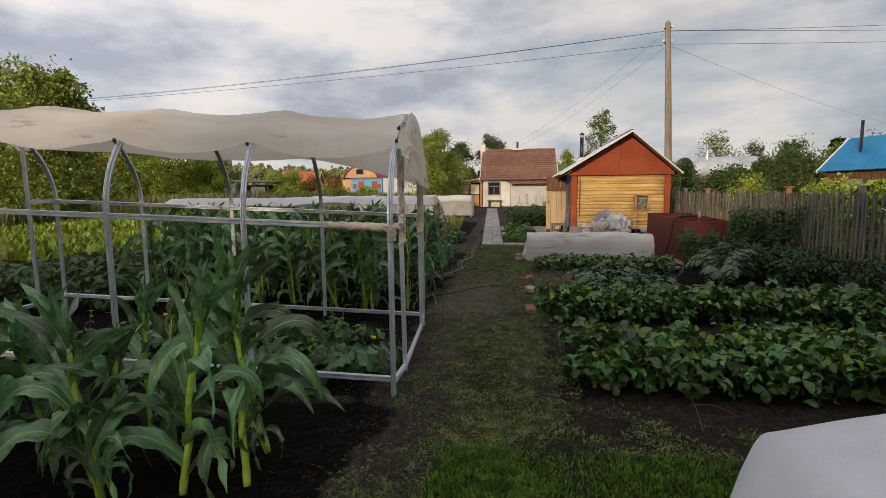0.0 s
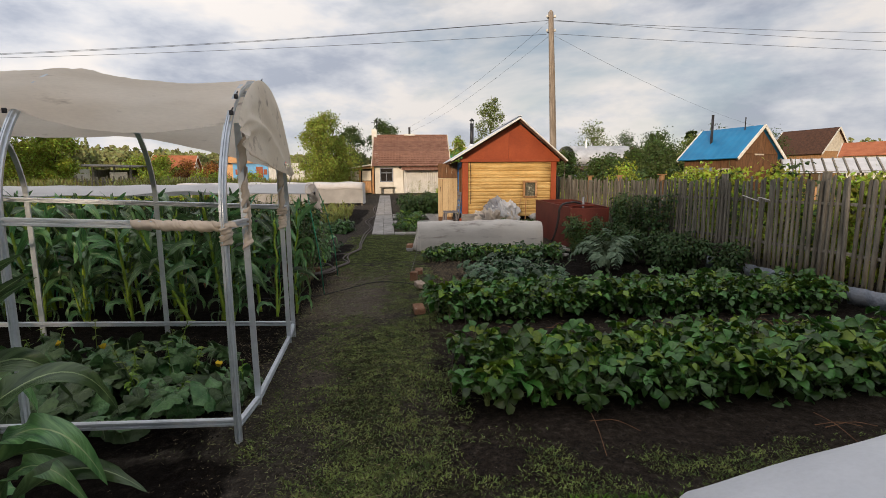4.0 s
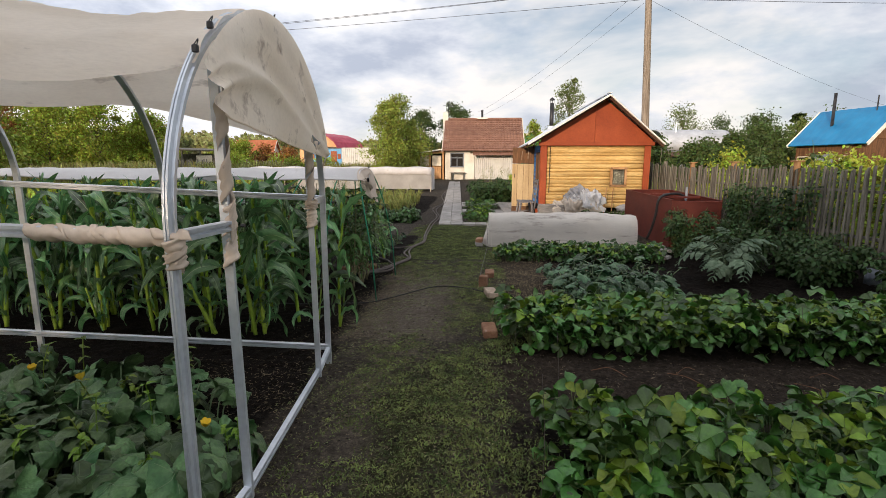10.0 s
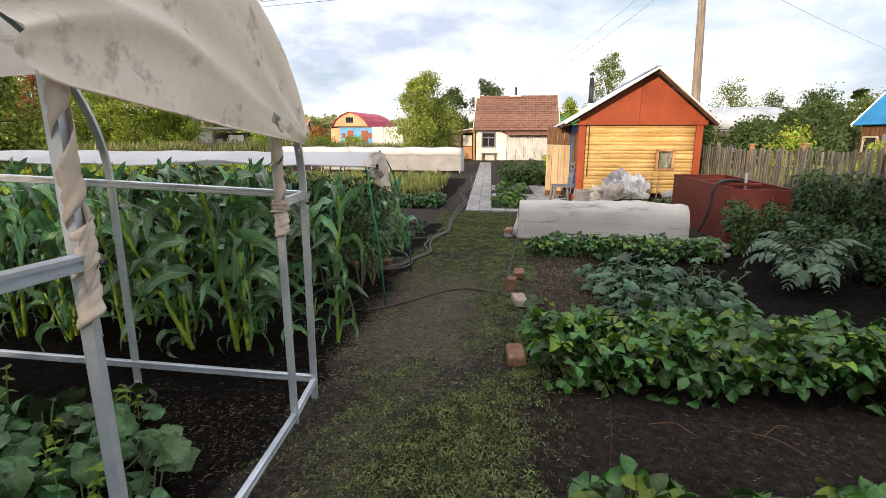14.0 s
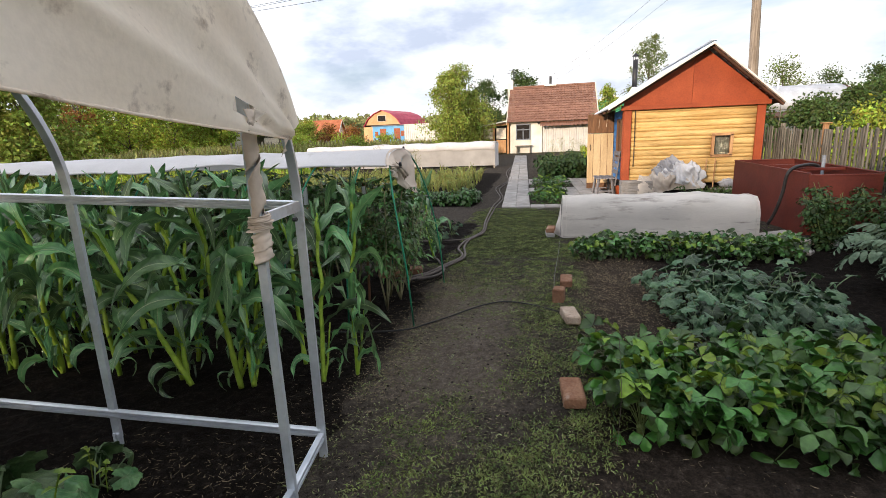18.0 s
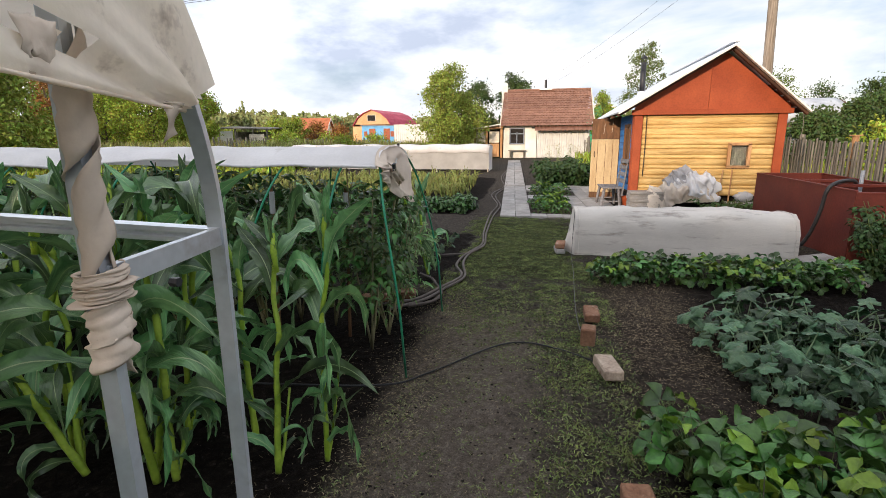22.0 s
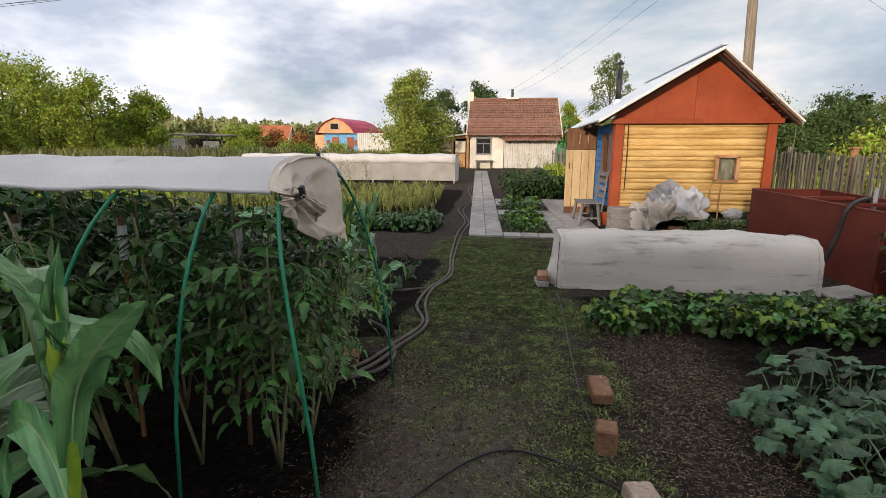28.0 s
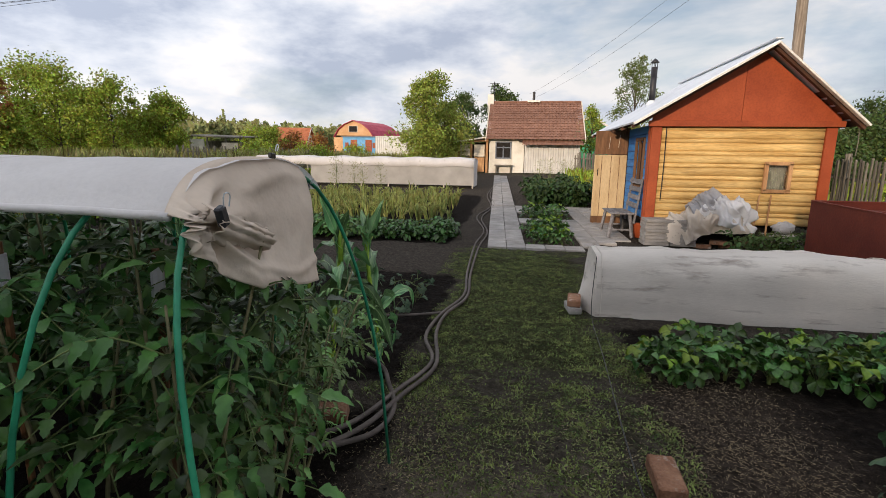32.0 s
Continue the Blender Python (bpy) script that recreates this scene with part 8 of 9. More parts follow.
def silver_leaf(seed):
    """A long arching leaf with saw-toothed lobes on both sides."""
    rr = random.Random(seed)
    L = rr.uniform(0.6, 0.85)
    axis = bend([(0, 0, 0), (L * 0.35, 0, L * 0.55), (L * 0.72, 0, L * 0.62), (L, 0, L * 0.38)], 13)
    m = Mesh()
    m.tube(axis, [0.010 - 0.0006 * i for i in range(13)], 5, False)
    for i in range(2, 13):
        s = i / 12
        l = 0.17 * math.sin(math.pi * (0.15 + 0.8 * s)) + 0.03
        for sd in (-1, 1):
            leaflet(m, axis[i], sd * rr.uniform(0.85, 1.15), rr.uniform(-0.35, 0.1), l, l * 0.20, 0.25, 0.5)
    return m


SILVER = [silver_leaf(i).data("leaf", M_GREYLEAF, True) for i in range(4)]


def cardoon(seed):
    rr = random.Random(seed)
    p = thing("cardoon", "silvery cardoon with long arching toothed leaves", "cardoon", (0, 0, 0), group="cardoons")
    part("crown", Mesh().tube([(0, 0, 0), (0, 0, 0.12)], [0.04, 0.02], 8), M_GREYLEAF, p)
    for i in range(15):
        s = rr.uniform(0.75, 1.1)
        part("leaf", rr.choice(SILVER), M_GREYLEAF, p, m=pose(0, 0, 0.05, rr.uniform(-12, 12), rr.uniform(-30, 15), i * 137.5) @ Matrix.Diagonal((s, s, s, 1)))
    return p


sow([lambda i=i: cardoon(i) for i in range(2)], [(3.85, 10.5), (4.25, 11.5)], rp, 0.68, 0.8, 3)


def pepper(seed):
    return tagged(stem_plant("pepper_bush", "dark green pepper bush beside the slab walk", "bush", BUSH_LEAVES, M_DARKLEAF, seed + 80, 0.62, 6, 11, 0.28, 0.9, 0, 0.1), group="pepper bushes")


sow([lambda i=i: pepper(i) for i in range(2)], [(0.75, 21.3), (1.15, 21.6), (1.6, 21.5), (1.95, 22.0), (1.35, 22.3), (0.65, 22.2), (0.9, 23.0), (1.7, 23.0), (0.55, 24.0), (1.2, 24.2), (1.8, 24.4)], rp, 0.85, 1.2, 4)
sow([lambda i=i: tagged(stem_plant("beet_plant", "low leafy plant at the front of the onion bed", "beet", BUSH_LEAVES, M_BERRY, i + 90, 0.34, 5, 6, 0.16, 0.9, 0, 0.1), group="low plants before the onions") for i in range(3)], [(-1.1 - 0.33 * i, y) for i in range(14) for y in (16.7, 17.15)], rp, 0.7, 1.0, 4)


def onion(seed):
    rr = random.Random(seed + 40)
    m = Mesh()
    for i in range(11):
        a, l = rr.uniform(0, 6.28), rr.uniform(0.38, 0.62)
        reach = rr.uniform(0.05, 0.26)
        kink = rr.uniform(0.5, 0.9)
        m.tube(bend([(0, 0, 0), (reach * 0.4 * math.cos(a), reach * 0.4 * math.sin(a), l * 0.6), (reach * math.cos(a), reach * math.sin(a), l * kink)], 6), [0.007, 0.009, 0.009, 0.008, 0.006, 0.002], 4, False)
    return single("onion_plant", m, M_ONION, "onion plant with yellowing bent leaves", "onion", group="onions in the bed", smooth=True)


sow([lambda i=i: onion(i) for i in range(6)], [(x + rp.uniform(-0.06, 0.06), 17.6 + 0.34 * k + rp.uniform(-0.05, 0.05)) for k in range(13) for x in np.arange(-7.4, -1.1 - 0.03 * k, 0.33)], rp, 0.9, 1.25, 5)


def dill(seed):
    rr = random.Random(seed + 60)
    p = thing("dill_plant", "tall feathery dill standing above the beds", "dill", (0, 0, 0), group="dill plants")
    part("stem", Mesh().tube([(0, 0, 0), (0.02, 0.01, 0.5), (0.0, 0.02, 0.95)], [0.007, 0.006, 0.004], 5), M_PETIOLE, p)
    m = Mesh()
    for i in range(190):
        z = rr.uniform(0.35, 1.05)
        a, r = rr.uniform(0, 6.28), rr.uniform(0.0, 0.20)
        b = Vector((r * math.cos(a), r * math.sin(a), z))
        e = b + Vector((rr.uniform(-0.07, 0.07), rr.uniform(-0.07, 0.07), rr.uniform(-0.02, 0.07)))
        m.tube([b, e], 0.0028, 3, False)
    part("fronds", m, M_ONION, p, "feathery fronds")
    return p


sow([lambda i=i: dill(i) for i in range(2)], [(-4.1, 21.6), (-3.7, 22.0), (-5.0, 21.8), (-6.1, 21.9), (1.15, 25.2), (1.6, 25.6), (-4.6, 22.2), (0.9, 26.0), (2.0, 26.0)], rp, 0.95, 1.2, 4)


# ---- grass, crumbs and clods ----
def blades(name, mat, label, spots, height, lean_by, wide, seed, upright):
    """Short curled blades as one mesh: each a bent strip of a quad and a tip."""
    rr = np.random.RandomState(seed)
    n = len(spots)
    h, a = rr.uniform(*height, n), rr.uniform(0, 2 * np.pi, n)
    lean, w, curl = rr.uniform(*lean_by, n), rr.uniform(*wide, n), rr.uniform(-1.2, 1.2, n)
    z = np.array([gz(x, y) + 0.022 * wob(x, y, 0, 1.7) + 0.014 * wob(x, y, 4, 5.0) - 0.003 for x, y in spots])
    base = np.stack([spots[:, 0], spots[:, 1], z], 1)
    side = np.stack([-np.sin(a), np.cos(a), rr.uniform(-0.6, 0.6, n)], 1) * w[:, None]
    up = np.array([0, 0, 1.0])
    mid = base + np.stack([np.cos(a), np.sin(a), 0 * a], 1) * (lean * 0.5)[:, None] + up * (h * 0.8)[:, None]
    tip = mid + np.stack([np.cos(a + curl), np.sin(a + curl), 0 * a], 1) * (lean * 0.6)[:, None] + up * (h * rr.uniform(upright - 0.5, upright + 0.4, n))[:, None]
    vs = np.stack([base - side, base + side, mid + side * 1.1, mid - side * 1.1, tip], 1).reshape(-1, 3)
    o = np.arange(n) * 5
    me = bpy.data.meshes.new(name)
    me.from_pydata(vs.tolist(), [], np.stack([o, o + 1, o + 2, o + 3], 1).tolist() + np.stack([o + 3, o + 2, o + 4], 1).tolist())
    me.materials.append(mat)
    me.update()
    tagged(new(name, me), label, "grass", kind="stuff")


def grass():
    rr = np.random.RandomState(5)
    lawn, mat_, bits = [], [], []
    for (x0, x1, y0, y1, k), dens in zip(TURF[:8] + [(-0.48, 0.98, 3.4, 11.4, 0.46)], (17000, 19500, 14000, 11500, 7000, 11000, 11000, 1800, 5600)):
        n = int((x1 - x0) * (y1 - y0) * dens)
        for x, y, r in zip(rr.uniform(x0 - 0.25, x1 + 0.25, n), rr.uniform(y0 - 0.4, y1 + 0.4, n), rr.uniform(-0.42, 0.42, n)):
            grow = wob(x, y, 7, 1.6) * 0.75 + wob(x, y, 3, 4.5) * 0.65 + wob(x, y, 5, 13.0) * 0.35 - 0.44
            grow += 1.35 * turf_at(x, y, (x0, x1, y0, y1, k))
            if grow > r and max(inside(x, y, q, 0.6 if q[0] == 0.95 else 0.18) for q in BEDS) < 0.4 + 0.6 * abs(r):
                (lawn if y < 5.0 and x > 0.15 else bits if dens == 5600 else mat_).append((x, y))
    blades("lawn_grass", M_LAWN, "short green lawn grass at the start of the path", np.array(lawn), (0.010, 0.027), (0.010, 0.028), (0.0020, 0.0038), 6, 0.5)
    blades("path_grass", M_GRASS, "short trodden grass growing over the garden path", np.array(mat_), (0.005, 0.016), (0.009, 0.026), (0.0016, 0.0034), 7, 0.0)
    blades("creeping_grass", M_WEEDY, "sparse creeping stems on the trodden soil", np.array(bits), (0.003, 0.010), (0.011, 0.034), (0.0014, 0.0028), 8, -0.2)


grass()


def litter(name, n, boxes, mat, label, seed, long, thin):
    rr = random.Random(seed)
    m = Mesh()
    for i in range(n):
        x0, x1, y0, y1 = rr.choice(boxes)
        x, y = rr.uniform(x0, x1) + rr.gauss(0, 0.10), rr.uniform(y0, y1) + rr.gauss(0, 0.15)
        a, l, w = rr.uniform(0, 6.28), rr.uniform(*long), rr.uniform(*thin)
        d, s = Vector((math.cos(a), math.sin(a), rr.uniform(-0.1, 0.25))) * l / 2, Vector((-math.sin(a), math.cos(a), 0)) * w / 2
        c = Vector((x, y, gz(x, y) + 0.012 + 0.022 * wob(x, y, 0, 1.7) + 0.014 * wob(x, y, 4, 5.0) - 0.035 * max(inside(x, y, q) for q in BEDS) + rr.uniform(0, 0.006)))
        u = Vector((0, 0, w * 0.5))
        m.add([c - d - s, c - d + s, c + d + s * 0.6, c + d - s * 0.6, c + u - d * 0.5, c + u + d * 0.5], [(0, 4, 5, 3), (1, 2, 5, 4), (0, 1, 4), (2, 3, 5)])
    tagged(part(name, m, mat), label, "litter", kind="stuff")


PATHS = [(-0.5, 0.9, 4.0, 8.0), (-0.5, 0.9, 8.0, 11.0), (0.9, 1.7, 9.0, 12.0), (-0.5, -0.2, 8, 11), (1.0, 1.7, 9.6, 11.6)]
litter("dry_grass_bits", 15000, PATHS, M_STRAW, "bits of dry grass and straw scattered on the path", 1, (0.004, 0.020), (0.0012, 0.0035))
litter("bed_straw", 4200, [(1.0, 5.5, 7.2, 7.8), (0.95, 1.9, 9.2, 11.8), (0.95, 1.7, 9.4, 11.2), (-0.9, -0.45, 5.8, 10.8), (-1.6, -0.5, 6.6, 7.5)], M_STRAW, "dry stems lying on the dug soil", 2, (0.006, 0.034), (0.0010, 0.0030))


def clods(name, n, boxes, seed, label, size):
    rr = random.Random(seed)
    m = Mesh()
    for i in range(n):
        x0, x1, y0, y1 = rr.choice(boxes)
        x, y = rr.uniform(x0, x1), rr.uniform(y0, y1)
        r = rr.uniform(*size)
        z = gz(x, y) + 0.022 * wob(x, y, 0, 1.7) + 0.014 * wob(x, y, 4, 5.0) - 0.035 * max(inside(x, y, q) for q in BEDS)
        vs = [Vector((x, y, z)) + Vector(v) * r * rr.uniform(0.7, 1.2) for v in ((1, 0, 0), (0, 1, 0), (-1, 0, 0), (0, -1, 0), (0, 0, 0.7), (0.6, 0.6, 0.45), (-0.6, 0.5, 0.5))]
        m.add(vs, [(0, 5, 4), (0, 1, 5), (1, 4, 5), (1, 6, 4), (1, 2, 6), (2, 4, 6), (2, 3, 4), (3, 0, 4)])
    tagged(part(name, m, M_CLOD), label, "soil", kind="stuff")


M_CLOD = material("soil_clod", (0.008, 0.006, 0.005), (0.026, 0.020, 0.016), scale=20, rough=0.95, bump=0.5, island=True, vary=0.35)
clods("soil_clods", 9500, [(-2.2, -0.45, 5.6, 7.6), (-3.0, -0.45, 7.6, 10.9), (0.95, 5.0, 5.1, 5.8), (0.95, 5.0, 7.1, 7.8), (1.0, 3.5, 9.0, 12.0), (-0.5, 0.9, 4.5, 11)], 3, "small clods of dark soil on beds and path", (0.002, 0.010))

# ---- trees and woods ----
def tree(name, label, at, height, radius, leaves, size, mat, seed, trunk=0.25, slim=1.0, thick=0.09, category="tree", group=""):
    rr = random.Random(seed)
    t = thing(name, label, category, at, 0, group)
    base = height * trunk
    part("trunk", Mesh().tube(bend([(0, 0, -0.1), (rr.uniform(-0.1, 0.1), rr.uniform(-0.1, 0.1), base), (rr.uniform(-0.2, 0.2), rr.uniform(-0.2, 0.2), height * 0.85)], 9), [thick * (1.15 - 0.11 * i) for i in range(9)], 9), M_BARK, t, smooth=True)
    clumps = []
    limbs = Mesh()
    n = 15
    for i in range(n):
        s = (i + rr.random()) / n
        z0 = base * 0.8 + (height * 0.8 - base * 0.8) * s
        zc = base + (height - base) * min(1.0, s + rr.uniform(0.0, 0.16))
        rel = (zc - base) / (height - base)
        span = radius * (math.sin(math.pi * min(0.98, 0.22 + 0.72 * rel)) ** 0.8) * rr.uniform(0.65, 1.12)
        a = i * 2.4 + rr.uniform(-0.4, 0.4)
        e = Vector((span * 0.75 * math.cos(a), span * 0.75 * math.sin(a), zc - 0.05 * height))
        limbs.tube(bend([(0, 0, z0 * 0.9), (e.x * 0.5, e.y * 0.5, (z0 * 0.9 + e.z) / 2 + 0.05 * height), e], 6), [thick * (0.4 - 0.06 * k) for k in range(6)], 5)
        for q in range(4):
            b = e.lerp(Vector((0, 0, zc)), rr.uniform(-0.25, 0.7)) + Vector((rr.uniform(-1, 1), rr.uniform(-1, 1), rr.uniform(-0.6, 0.9))) * radius * 0.22
            if q == 3:
                b = e * 1.03 + Vector((0, 0, height * rr.uniform(0.02, 0.07)))
            clumps.append((b, radius * (rr.uniform(0.20, 0.42) if q < 3 else rr.uniform(0.10, 0.2)) * slim))
    clumps.append((Vector((0, 0, height * 0.93)), radius * 0.25))
    part("branchwork", limbs, M_BARK, t, smooth=True)
    g = np.random.RandomState(seed)
    per = leaves // len(clumps)
    cs = np.array([[*c, r] for c, r in clumps])
    c = np.repeat(cs, per, 0)
    k = len(c)
    d = g.normal(size=(k, 3))
    d /= np.linalg.norm(d, axis=1)[:, None]
    p = c[:, :3] + d * (c[:, 3] * g.uniform(0.25, 1.0, k) ** 0.5 * g.choice([1, 1, 1, 1.3], k))[:, None] * np.array([1, 1, 0.85])
    u = g.normal(size=(k, 3))
    u[:, 2] -= 0.25
    u /= np.linalg.norm(u, axis=1)[:, None]
    v = np.cross(u, g.normal(size=(k, 3)))
    v /= np.linalg.norm(v, axis=1)[:, None]
    w = np.cross(u, v)
    sz = size * g.uniform(0.6, 1.25, k)[:, None]
    vs = np.stack([p, p + u * sz * 0.5 + v * sz * 0.28 + w * sz * 0.08, p + u * sz, p + u * sz * 0.5 - v * sz * 0.28 + w * sz * 0.08], 1).reshape(-1, 3)
    o = np.arange(k) * 4
    me = bpy.data.meshes.new("crown")
    me.from_pydata(vs.tolist(), [], np.concatenate([np.stack([o, o + 1, o + 2], 1), np.stack([o, o + 2, o + 3], 1)]).tolist())
    me.materials.append(mat)
    me.update()
    part("crown", me, mat, t)
    return t


GF = gz(0, 40)
AP = "leafy green apple tree beside the white house"
tree("apple_tree", AP, (-4.35, 32.6, gz(0, 32)), 4.3, 1.75, 15000, 0.13, M_TREE, 1, 0.06, 1.25)
tree("apple_tree", AP, (-3.6, 34.2, gz(0, 34)), 3.4, 1.3, 7000, 0.13, M_TREE, 2, 0.06, 1.2)
tree("cherry_tree", "dark green fruit tree behind the porch", (-3.5, 40.5, GF), 4.5, 1.5, 6000, 0.15, M_TREEDARK, 3)
tree("cherry_tree", "dark green fruit tree behind the white house", (-1.3, 43.0, GF), 5.3, 1.7, 6500, 0.15, M_TREEDARK, 4)
tree("cherry_tree", "dark green fruit tree behind the white house", (-6.2, 44.0, GF), 3.6, 1.7, 5000, 0.15, M_TREEDARK, 5)
tree("birch_tree", "airy birch tree rising behind the bathhouse", (7.3, 42.0, GF), 6.7, 1.9, 6500, 0.13, M_BIRCH, 6, 0.25, 0.85)
tree("young_birch", "small yellowish tree behind the bathhouse", (4.9, 43.0, GF), 3.9, 1.3, 4000, 0.13, M_HEDGE, 7)
# trees and shrubs left of the field
for i, (x, y, h, r, mat) in enumerate(((-28.8, 36, 5.6, 2.6, M_HEDGE), (-25.8, 37, 4.9, 1.9, M_HEDGE), (-24.3, 40, 4.4, 1.6, M_HEDGE), (-26.0, 41.5, 3.6, 1.5, M_HEDGE), (-31.5, 33, 5.6, 2.4, M_TREE), (-33, 38, 6.0, 2.6, M_HEDGE), (-19.2, 20.5, 6.3, 2.2, M_TREE), (-18.0, 20.6, 6.0, 1.3, M_TREE), (-22.5, 21, 6.2, 2.4, M_TREE), (-27.5, 27, 3.0, 1.6, M_HEDGE), (-25.5, 30, 2.6, 1.5, M_HEDGE), (-36, 45, 5.5, 2.6, M_HEDGE), (-30, 46, 3.4, 2.2, M_HEDGE), (-23, 52, 2.6, 1.8, M_HEDGE), (-28, 58, 2.8, 2.4, M_HEDGE))):
    tree("hedge_tree", "sunlit yellow-green shrubby tree along the field", (x, y, gz(0, y)), h * 1.0, r * 1.1, 9500, 0.19, mat, 20 + i, 0.10, 1.15, group="trees along the field")
tree("orange_shrub", "shrub turning orange at the field edge", (-25.6, 29.6, gz(0, 30)), 4.6, 1.2, 3000, 0.15, M_RUST, 40, 0.1)
for i, (x, y, h, r) in enumerate(((-19.6, 50, 2.3, 1.5), (-17.6, 50.5, 2.2, 1.5), (-21.5, 54, 1.8, 1.5), (-33.0, 68, 2.4, 2.5))):
    tree("rusty_shrub", "low rust-coloured shrub in the far gardens", (x, y, GF), h, r, 1800, 0.2, M_RUST, 50 + i, 0.05, 1.2, category="shrub", group="rusty shrubs")
for i, (x, y, h, r) in enumerate(((-14.0, 50, 1.4, 1.5), (-17, 46, 1.3, 1.4), (-19.5, 44, 1.6, 1.5), (-30, 52, 2.0, 2.0), (-14, 42, 1.1, 1.3), (-17, 38.5, 1.2, 1.4))):
    tree("green_shrub", "low green shrub in the neighbouring gardens", (x, y, GF), h, r, 1800, 0.18, M_HEDGE, 60 + i, 0.05, 1.2, category="shrub", group="green shrubs")
# right side, beyond the fence
for i, (x, y, h, r, mat) in enumerate(((15.6, 32, 2.9, 1.5, M_TREEDARK), (17.2, 34, 2.8, 1.6, M_TREEDARK), (13.8, 31, 2.3, 1.3, M_TREEDARK), (18.8, 50, 5.4, 2.6, M_BIRCH), (22.5, 51, 4.6, 2.4, M_TREEDARK), (12.2, 30, 2.0, 1.2, M_TREEDARK), (10.4, 27, 1.9, 1.1, M_TREEDARK), (19.9, 40, 3.9, 2.0, M_TREEDARK), (23.5, 41, 3.7, 2.1, M_BIRCH), (27, 44, 4.2, 2.4, M_TREEDARK), (9.5, 30, 2.2, 1.2, M_TREEDARK), (32, 50, 4.6, 2.6, M_TREEDARK), (38, 52, 5.0, 2.8, M_TREEDARK))):
    tree("garden_tree", "dark green bush tree in the neighbouring plot", (x, y, gz(0, y)), h, r, 4800, 0.16, mat, 80 + i, 0.1, 1.15, group="trees beyond the fence")
for i, (x, y, h, r) in enumerate(((7.0, 10.9, 1.38, 0.6), (7.1, 12.3, 1.42, 0.7), (7.4, 13.6, 1.45, 0.75), (7.0, 9.0, 1.35, 0.6), (7.8, 15.0, 1.4, 0.8), (8.6, 16.5, 1.35, 0.9), (8.2, 19.5, 1.6, 0.9), (7.3, 9.9, 1.3, 0.6))):
    tree("vine_bush", "bright green vine leaves topping the picket fence", (x, y, gz(0, y)), h, r, 2600, 0.10, M_HEDGE, 110 + i, 0.05, 1.2, 0.04, "bush", "vines behind the fence")


def pine(at, h, seed):
    t = thing("pine_tree", "dark pine with layered branches on the skyline", "tree", at)
    part("trunk", Mesh().tube([(0, 0, 0), (0, 0, h)], [0.16, 0.05], 8), M_BARK, t)
    g = np.random.RandomState(seed)
    m = Mesh()
    for i in range(900):
        lv = g.choice([0.55, 0.68, 0.8, 0.9, 0.98])
        a, r = g.uniform(0, 6.28), g.uniform(0, 1) * 2.0 * (1.25 - lv)
        p = Vector((r * math.cos(a), r * math.sin(a), h * lv + g.normal() * 0.09))
        d = Vector((g.normal(), g.normal(), g.normal() * 0.4)).normalized() * 0.35
        s = Vector((-d.y, d.x, 0.1)) * 0.4
        m.add([p - d, p + s, p + d, p - s], [(0, 1, 2), (0, 2, 3)])
    part("crown", m, M_TREEDARK, t)


pine((34.5, 60, GF), 6.2, 1)
pine((31.5, 62, GF), 4.8, 2)


def woods():
    """The wooded skyline, all round the far side of the plots."""
    g = np.random.RandomState(9)
    pts = []
    for i in range(2400):
        a = g.uniform(-1.15, 1.15)
        dist = g.uniform(165, 260)
        top = (9.0 if dist < 200 else 12.2) * g.uniform(0.9, 1.05) * (1 + 0.10 * math.sin(a * 9) + 0.05 * math.sin(a * 31))
        spruce = g.uniform() < 0.05
        c = np.array([math.sin(a) * dist, math.cos(a) * dist])
        k = 60
        z = g.uniform(0.05, 1.0, k) ** 0.8
        w = (1.8 * (1.05 - z)) if spruce else 2.6 * np.sin(np.pi * np.clip(z * 0.8 + 0.18, 0, 1)) ** 0.6
        ang = g.uniform(0, 6.28, k)
        r = np.sqrt(g.uniform(0, 1, k)) * w
        pts.append(np.stack([c[0] + r * np.cos(ang), c[1] + r * np.sin(ang), top * (1.12 if spruce else 1.0) * z + 0.6], 1))
    p = np.concatenate(pts)
    k = len(p)
    u = g.normal(size=(k, 3)) * np.array([1, 0.35, 1])
    u /= np.linalg.norm(u, axis=1)[:, None]
    v = np.cross(u, g.normal(size=(k, 3)) * 0.4 + np.array([0, -1, 0.3]))
    v /= np.linalg.norm(v, axis=1)[:, None]
    s = g.uniform(0.40, 0.95, k)[:, None]
    vs = np.stack([p - u * s, p + v * s * 0.7, p + u * s, p - v * s * 0.7], 1).reshape(-1, 3)
    o = np.arange(k) * 4
    me = bpy.data.meshes.new("far_woods")
    me.from_pydata(vs.tolist(), [], np.stack([o, o + 1, o + 2, o + 3], 1).tolist())
    me.materials.append(M_WOOD_FAR)
    me.update()
    tagged(new("far_woods", me), "wooded skyline of mixed trees beyond the plots", "woods", kind="stuff")


woods()


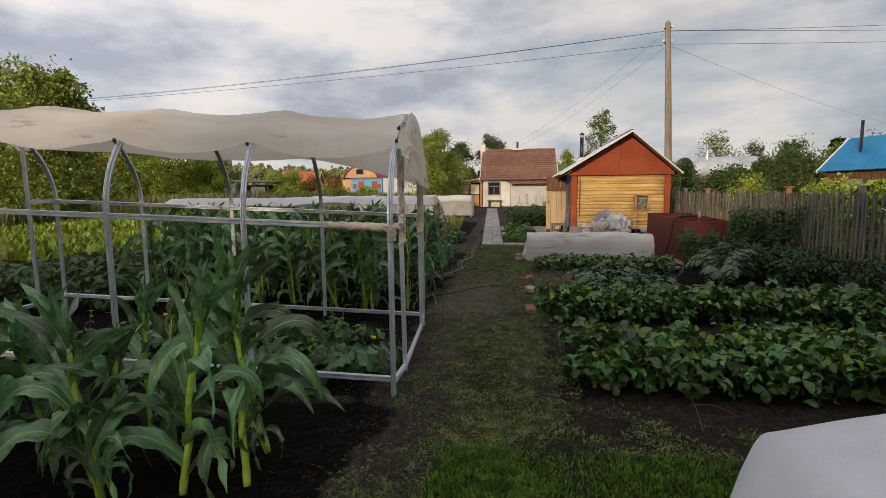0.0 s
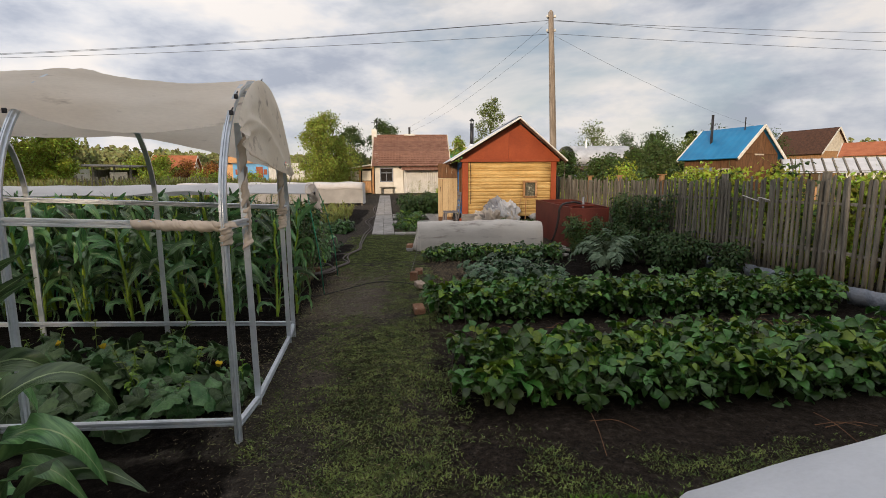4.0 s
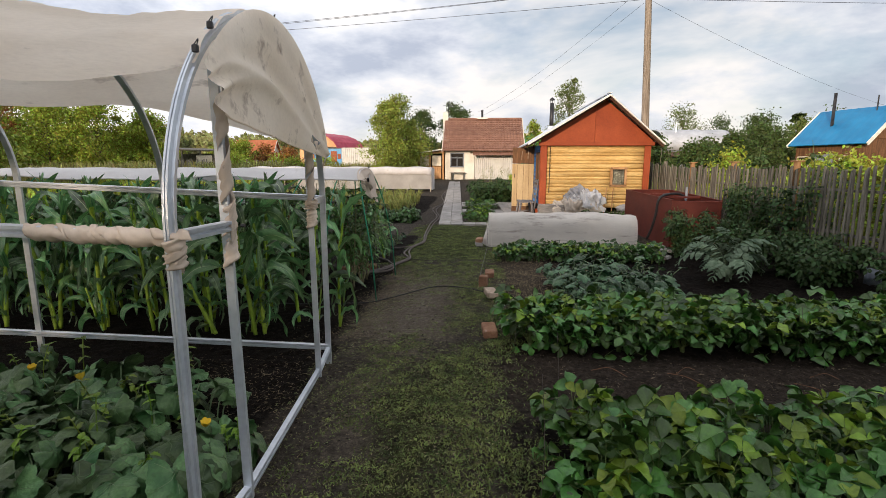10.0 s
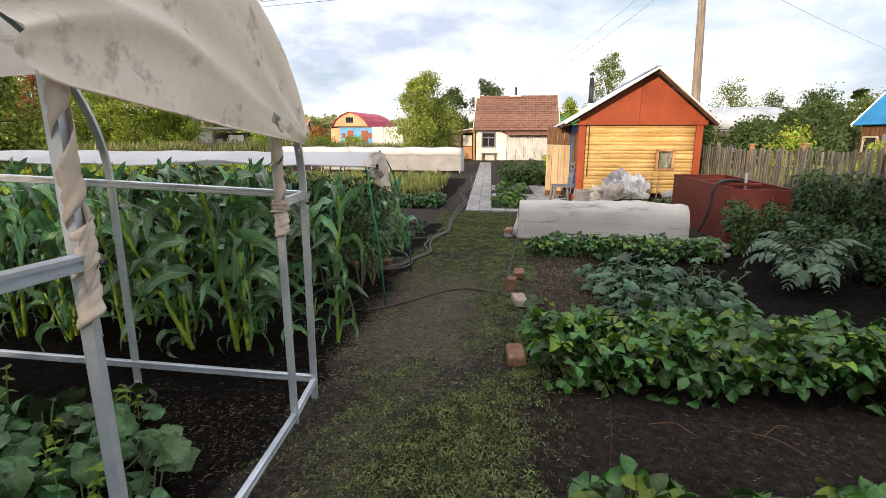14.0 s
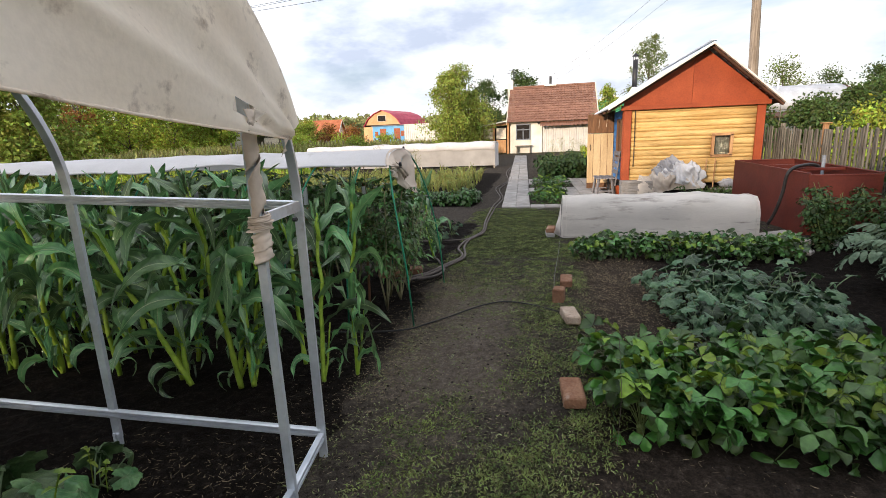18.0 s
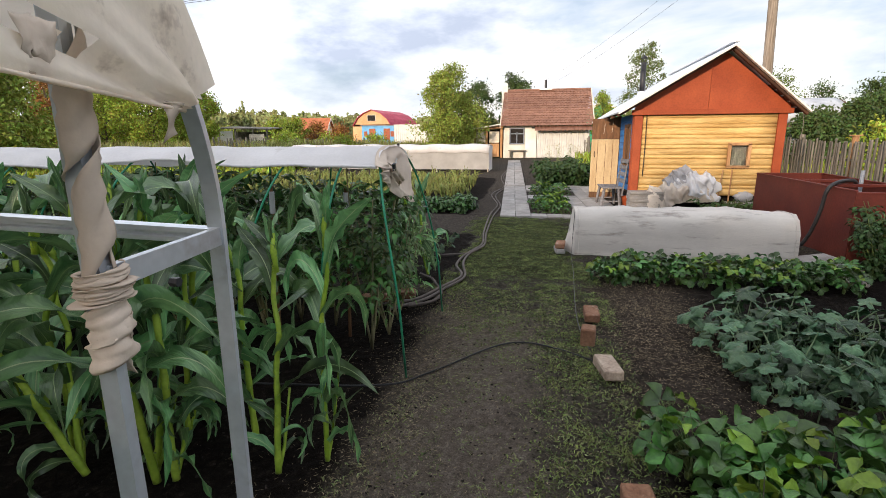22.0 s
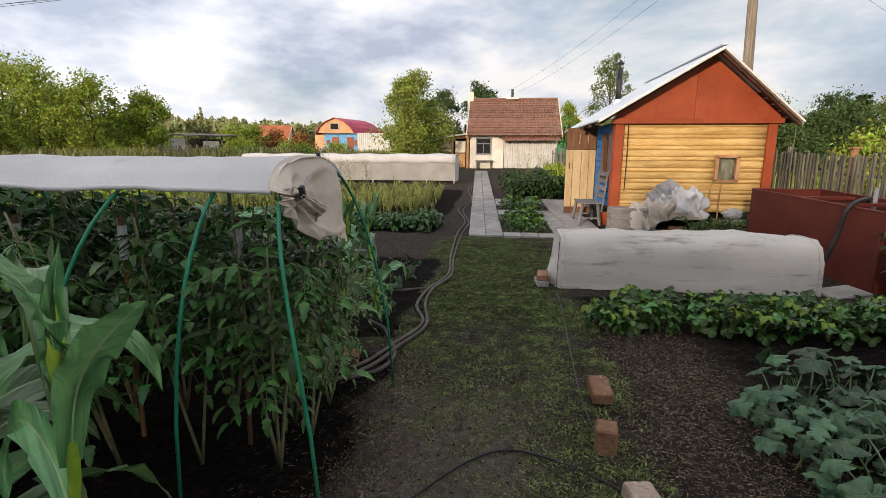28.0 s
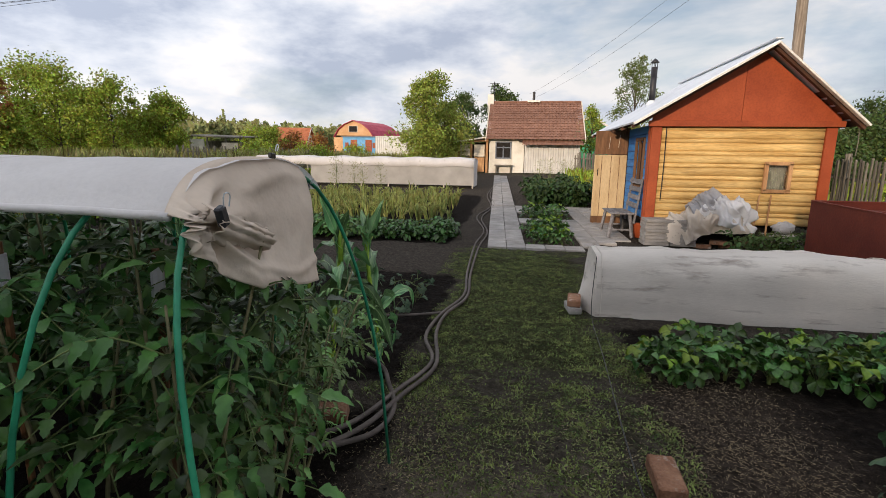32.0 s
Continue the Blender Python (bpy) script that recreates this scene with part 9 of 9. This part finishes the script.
def weeds(name, label, boxes, n, h, mat, seed, wide=0.02):
    g = np.random.RandomState(seed)
    vs, fs = [], []
    per = n // len(boxes)
    for x0, x1, y0, y1 in boxes:
        for i in range(per):
            x, y = g.uniform(x0, x1), g.uniform(y0, y1)
            if wob(x, y, 2, 0.35) + 0.4 * wob(x, y, 5, 1.1) < g.uniform(-0.45, 0.1):
                continue
            hh = h * g.uniform(0.45, 1.1)
            a = g.uniform(0, 6.28)
            b = Vector((x, y, gz(x, y)))
            d = Vector((math.cos(a), math.sin(a), 0))
            s = Vector((-d.y, d.x, 0)) * wide * g.uniform(0.6, 1.4)
            t = b + d * hh * g.uniform(0.05, 0.5) + Vector((0, 0, hh))
            m = b.lerp(t, 0.55) - d * hh * 0.08 + Vector((0, 0, hh * 0.08))
            o = len(vs)
            vs += [b - s, b + s, m + s * 1.2, m - s * 1.2, t]
            fs += [(o, o + 1, o + 2, o + 3), (o + 3, o + 2, o + 4)]
    me = bpy.data.meshes.new(name)
    me.from_pydata([tuple(v) for v in vs], [], fs)
    me.materials.append(mat)
    me.update()
    tagged(new(name, me), label, "weeds", kind="stuff")


weeds("field_weeds", "tall pale weeds and grasses over the neglected field", [(-30, -19, 15, 36), (-26, -13, 32, 50), (-22, -6, 44, 58), (-40, -20, 40, 60)], 30000, 1.1, M_WEED, 4, 0.035)
weeds("potato_field", "green potato rows in the neighbouring plot", [(-18, -8.5, 11, 24), (-18, -9.8, 24, 34)], 30000, 0.42, M_HEDGE, 6, 0.05)
weeds("yard_weeds", "rough green weeds beside the bathhouse and white house", [(2.4, 5.4, 21, 33), (6.3, 16, 8, 30), (-9, -2.0, 28, 38)], 12000, 0.5, M_HEDGE, 8, 0.03)


# ---- unseen trees added behind the start of the garden to shade the beds ----
for i, x in enumerate((-26, -21, -16.5, -12, -8, -4, 0.5, 5, 9.5)):
    tree("shelter_tree", "unseen tree added behind the garden to shade the beds", (x - 3.0, -9.0 + 0.8 * math.sin(i * 2.1), 0), 5.6 + 0.35 * math.sin(i * 1.7), 2.9, 4200, 0.34, M_TREEDARK, 200 + i, 0.06, 1.25, group="shelter belt")
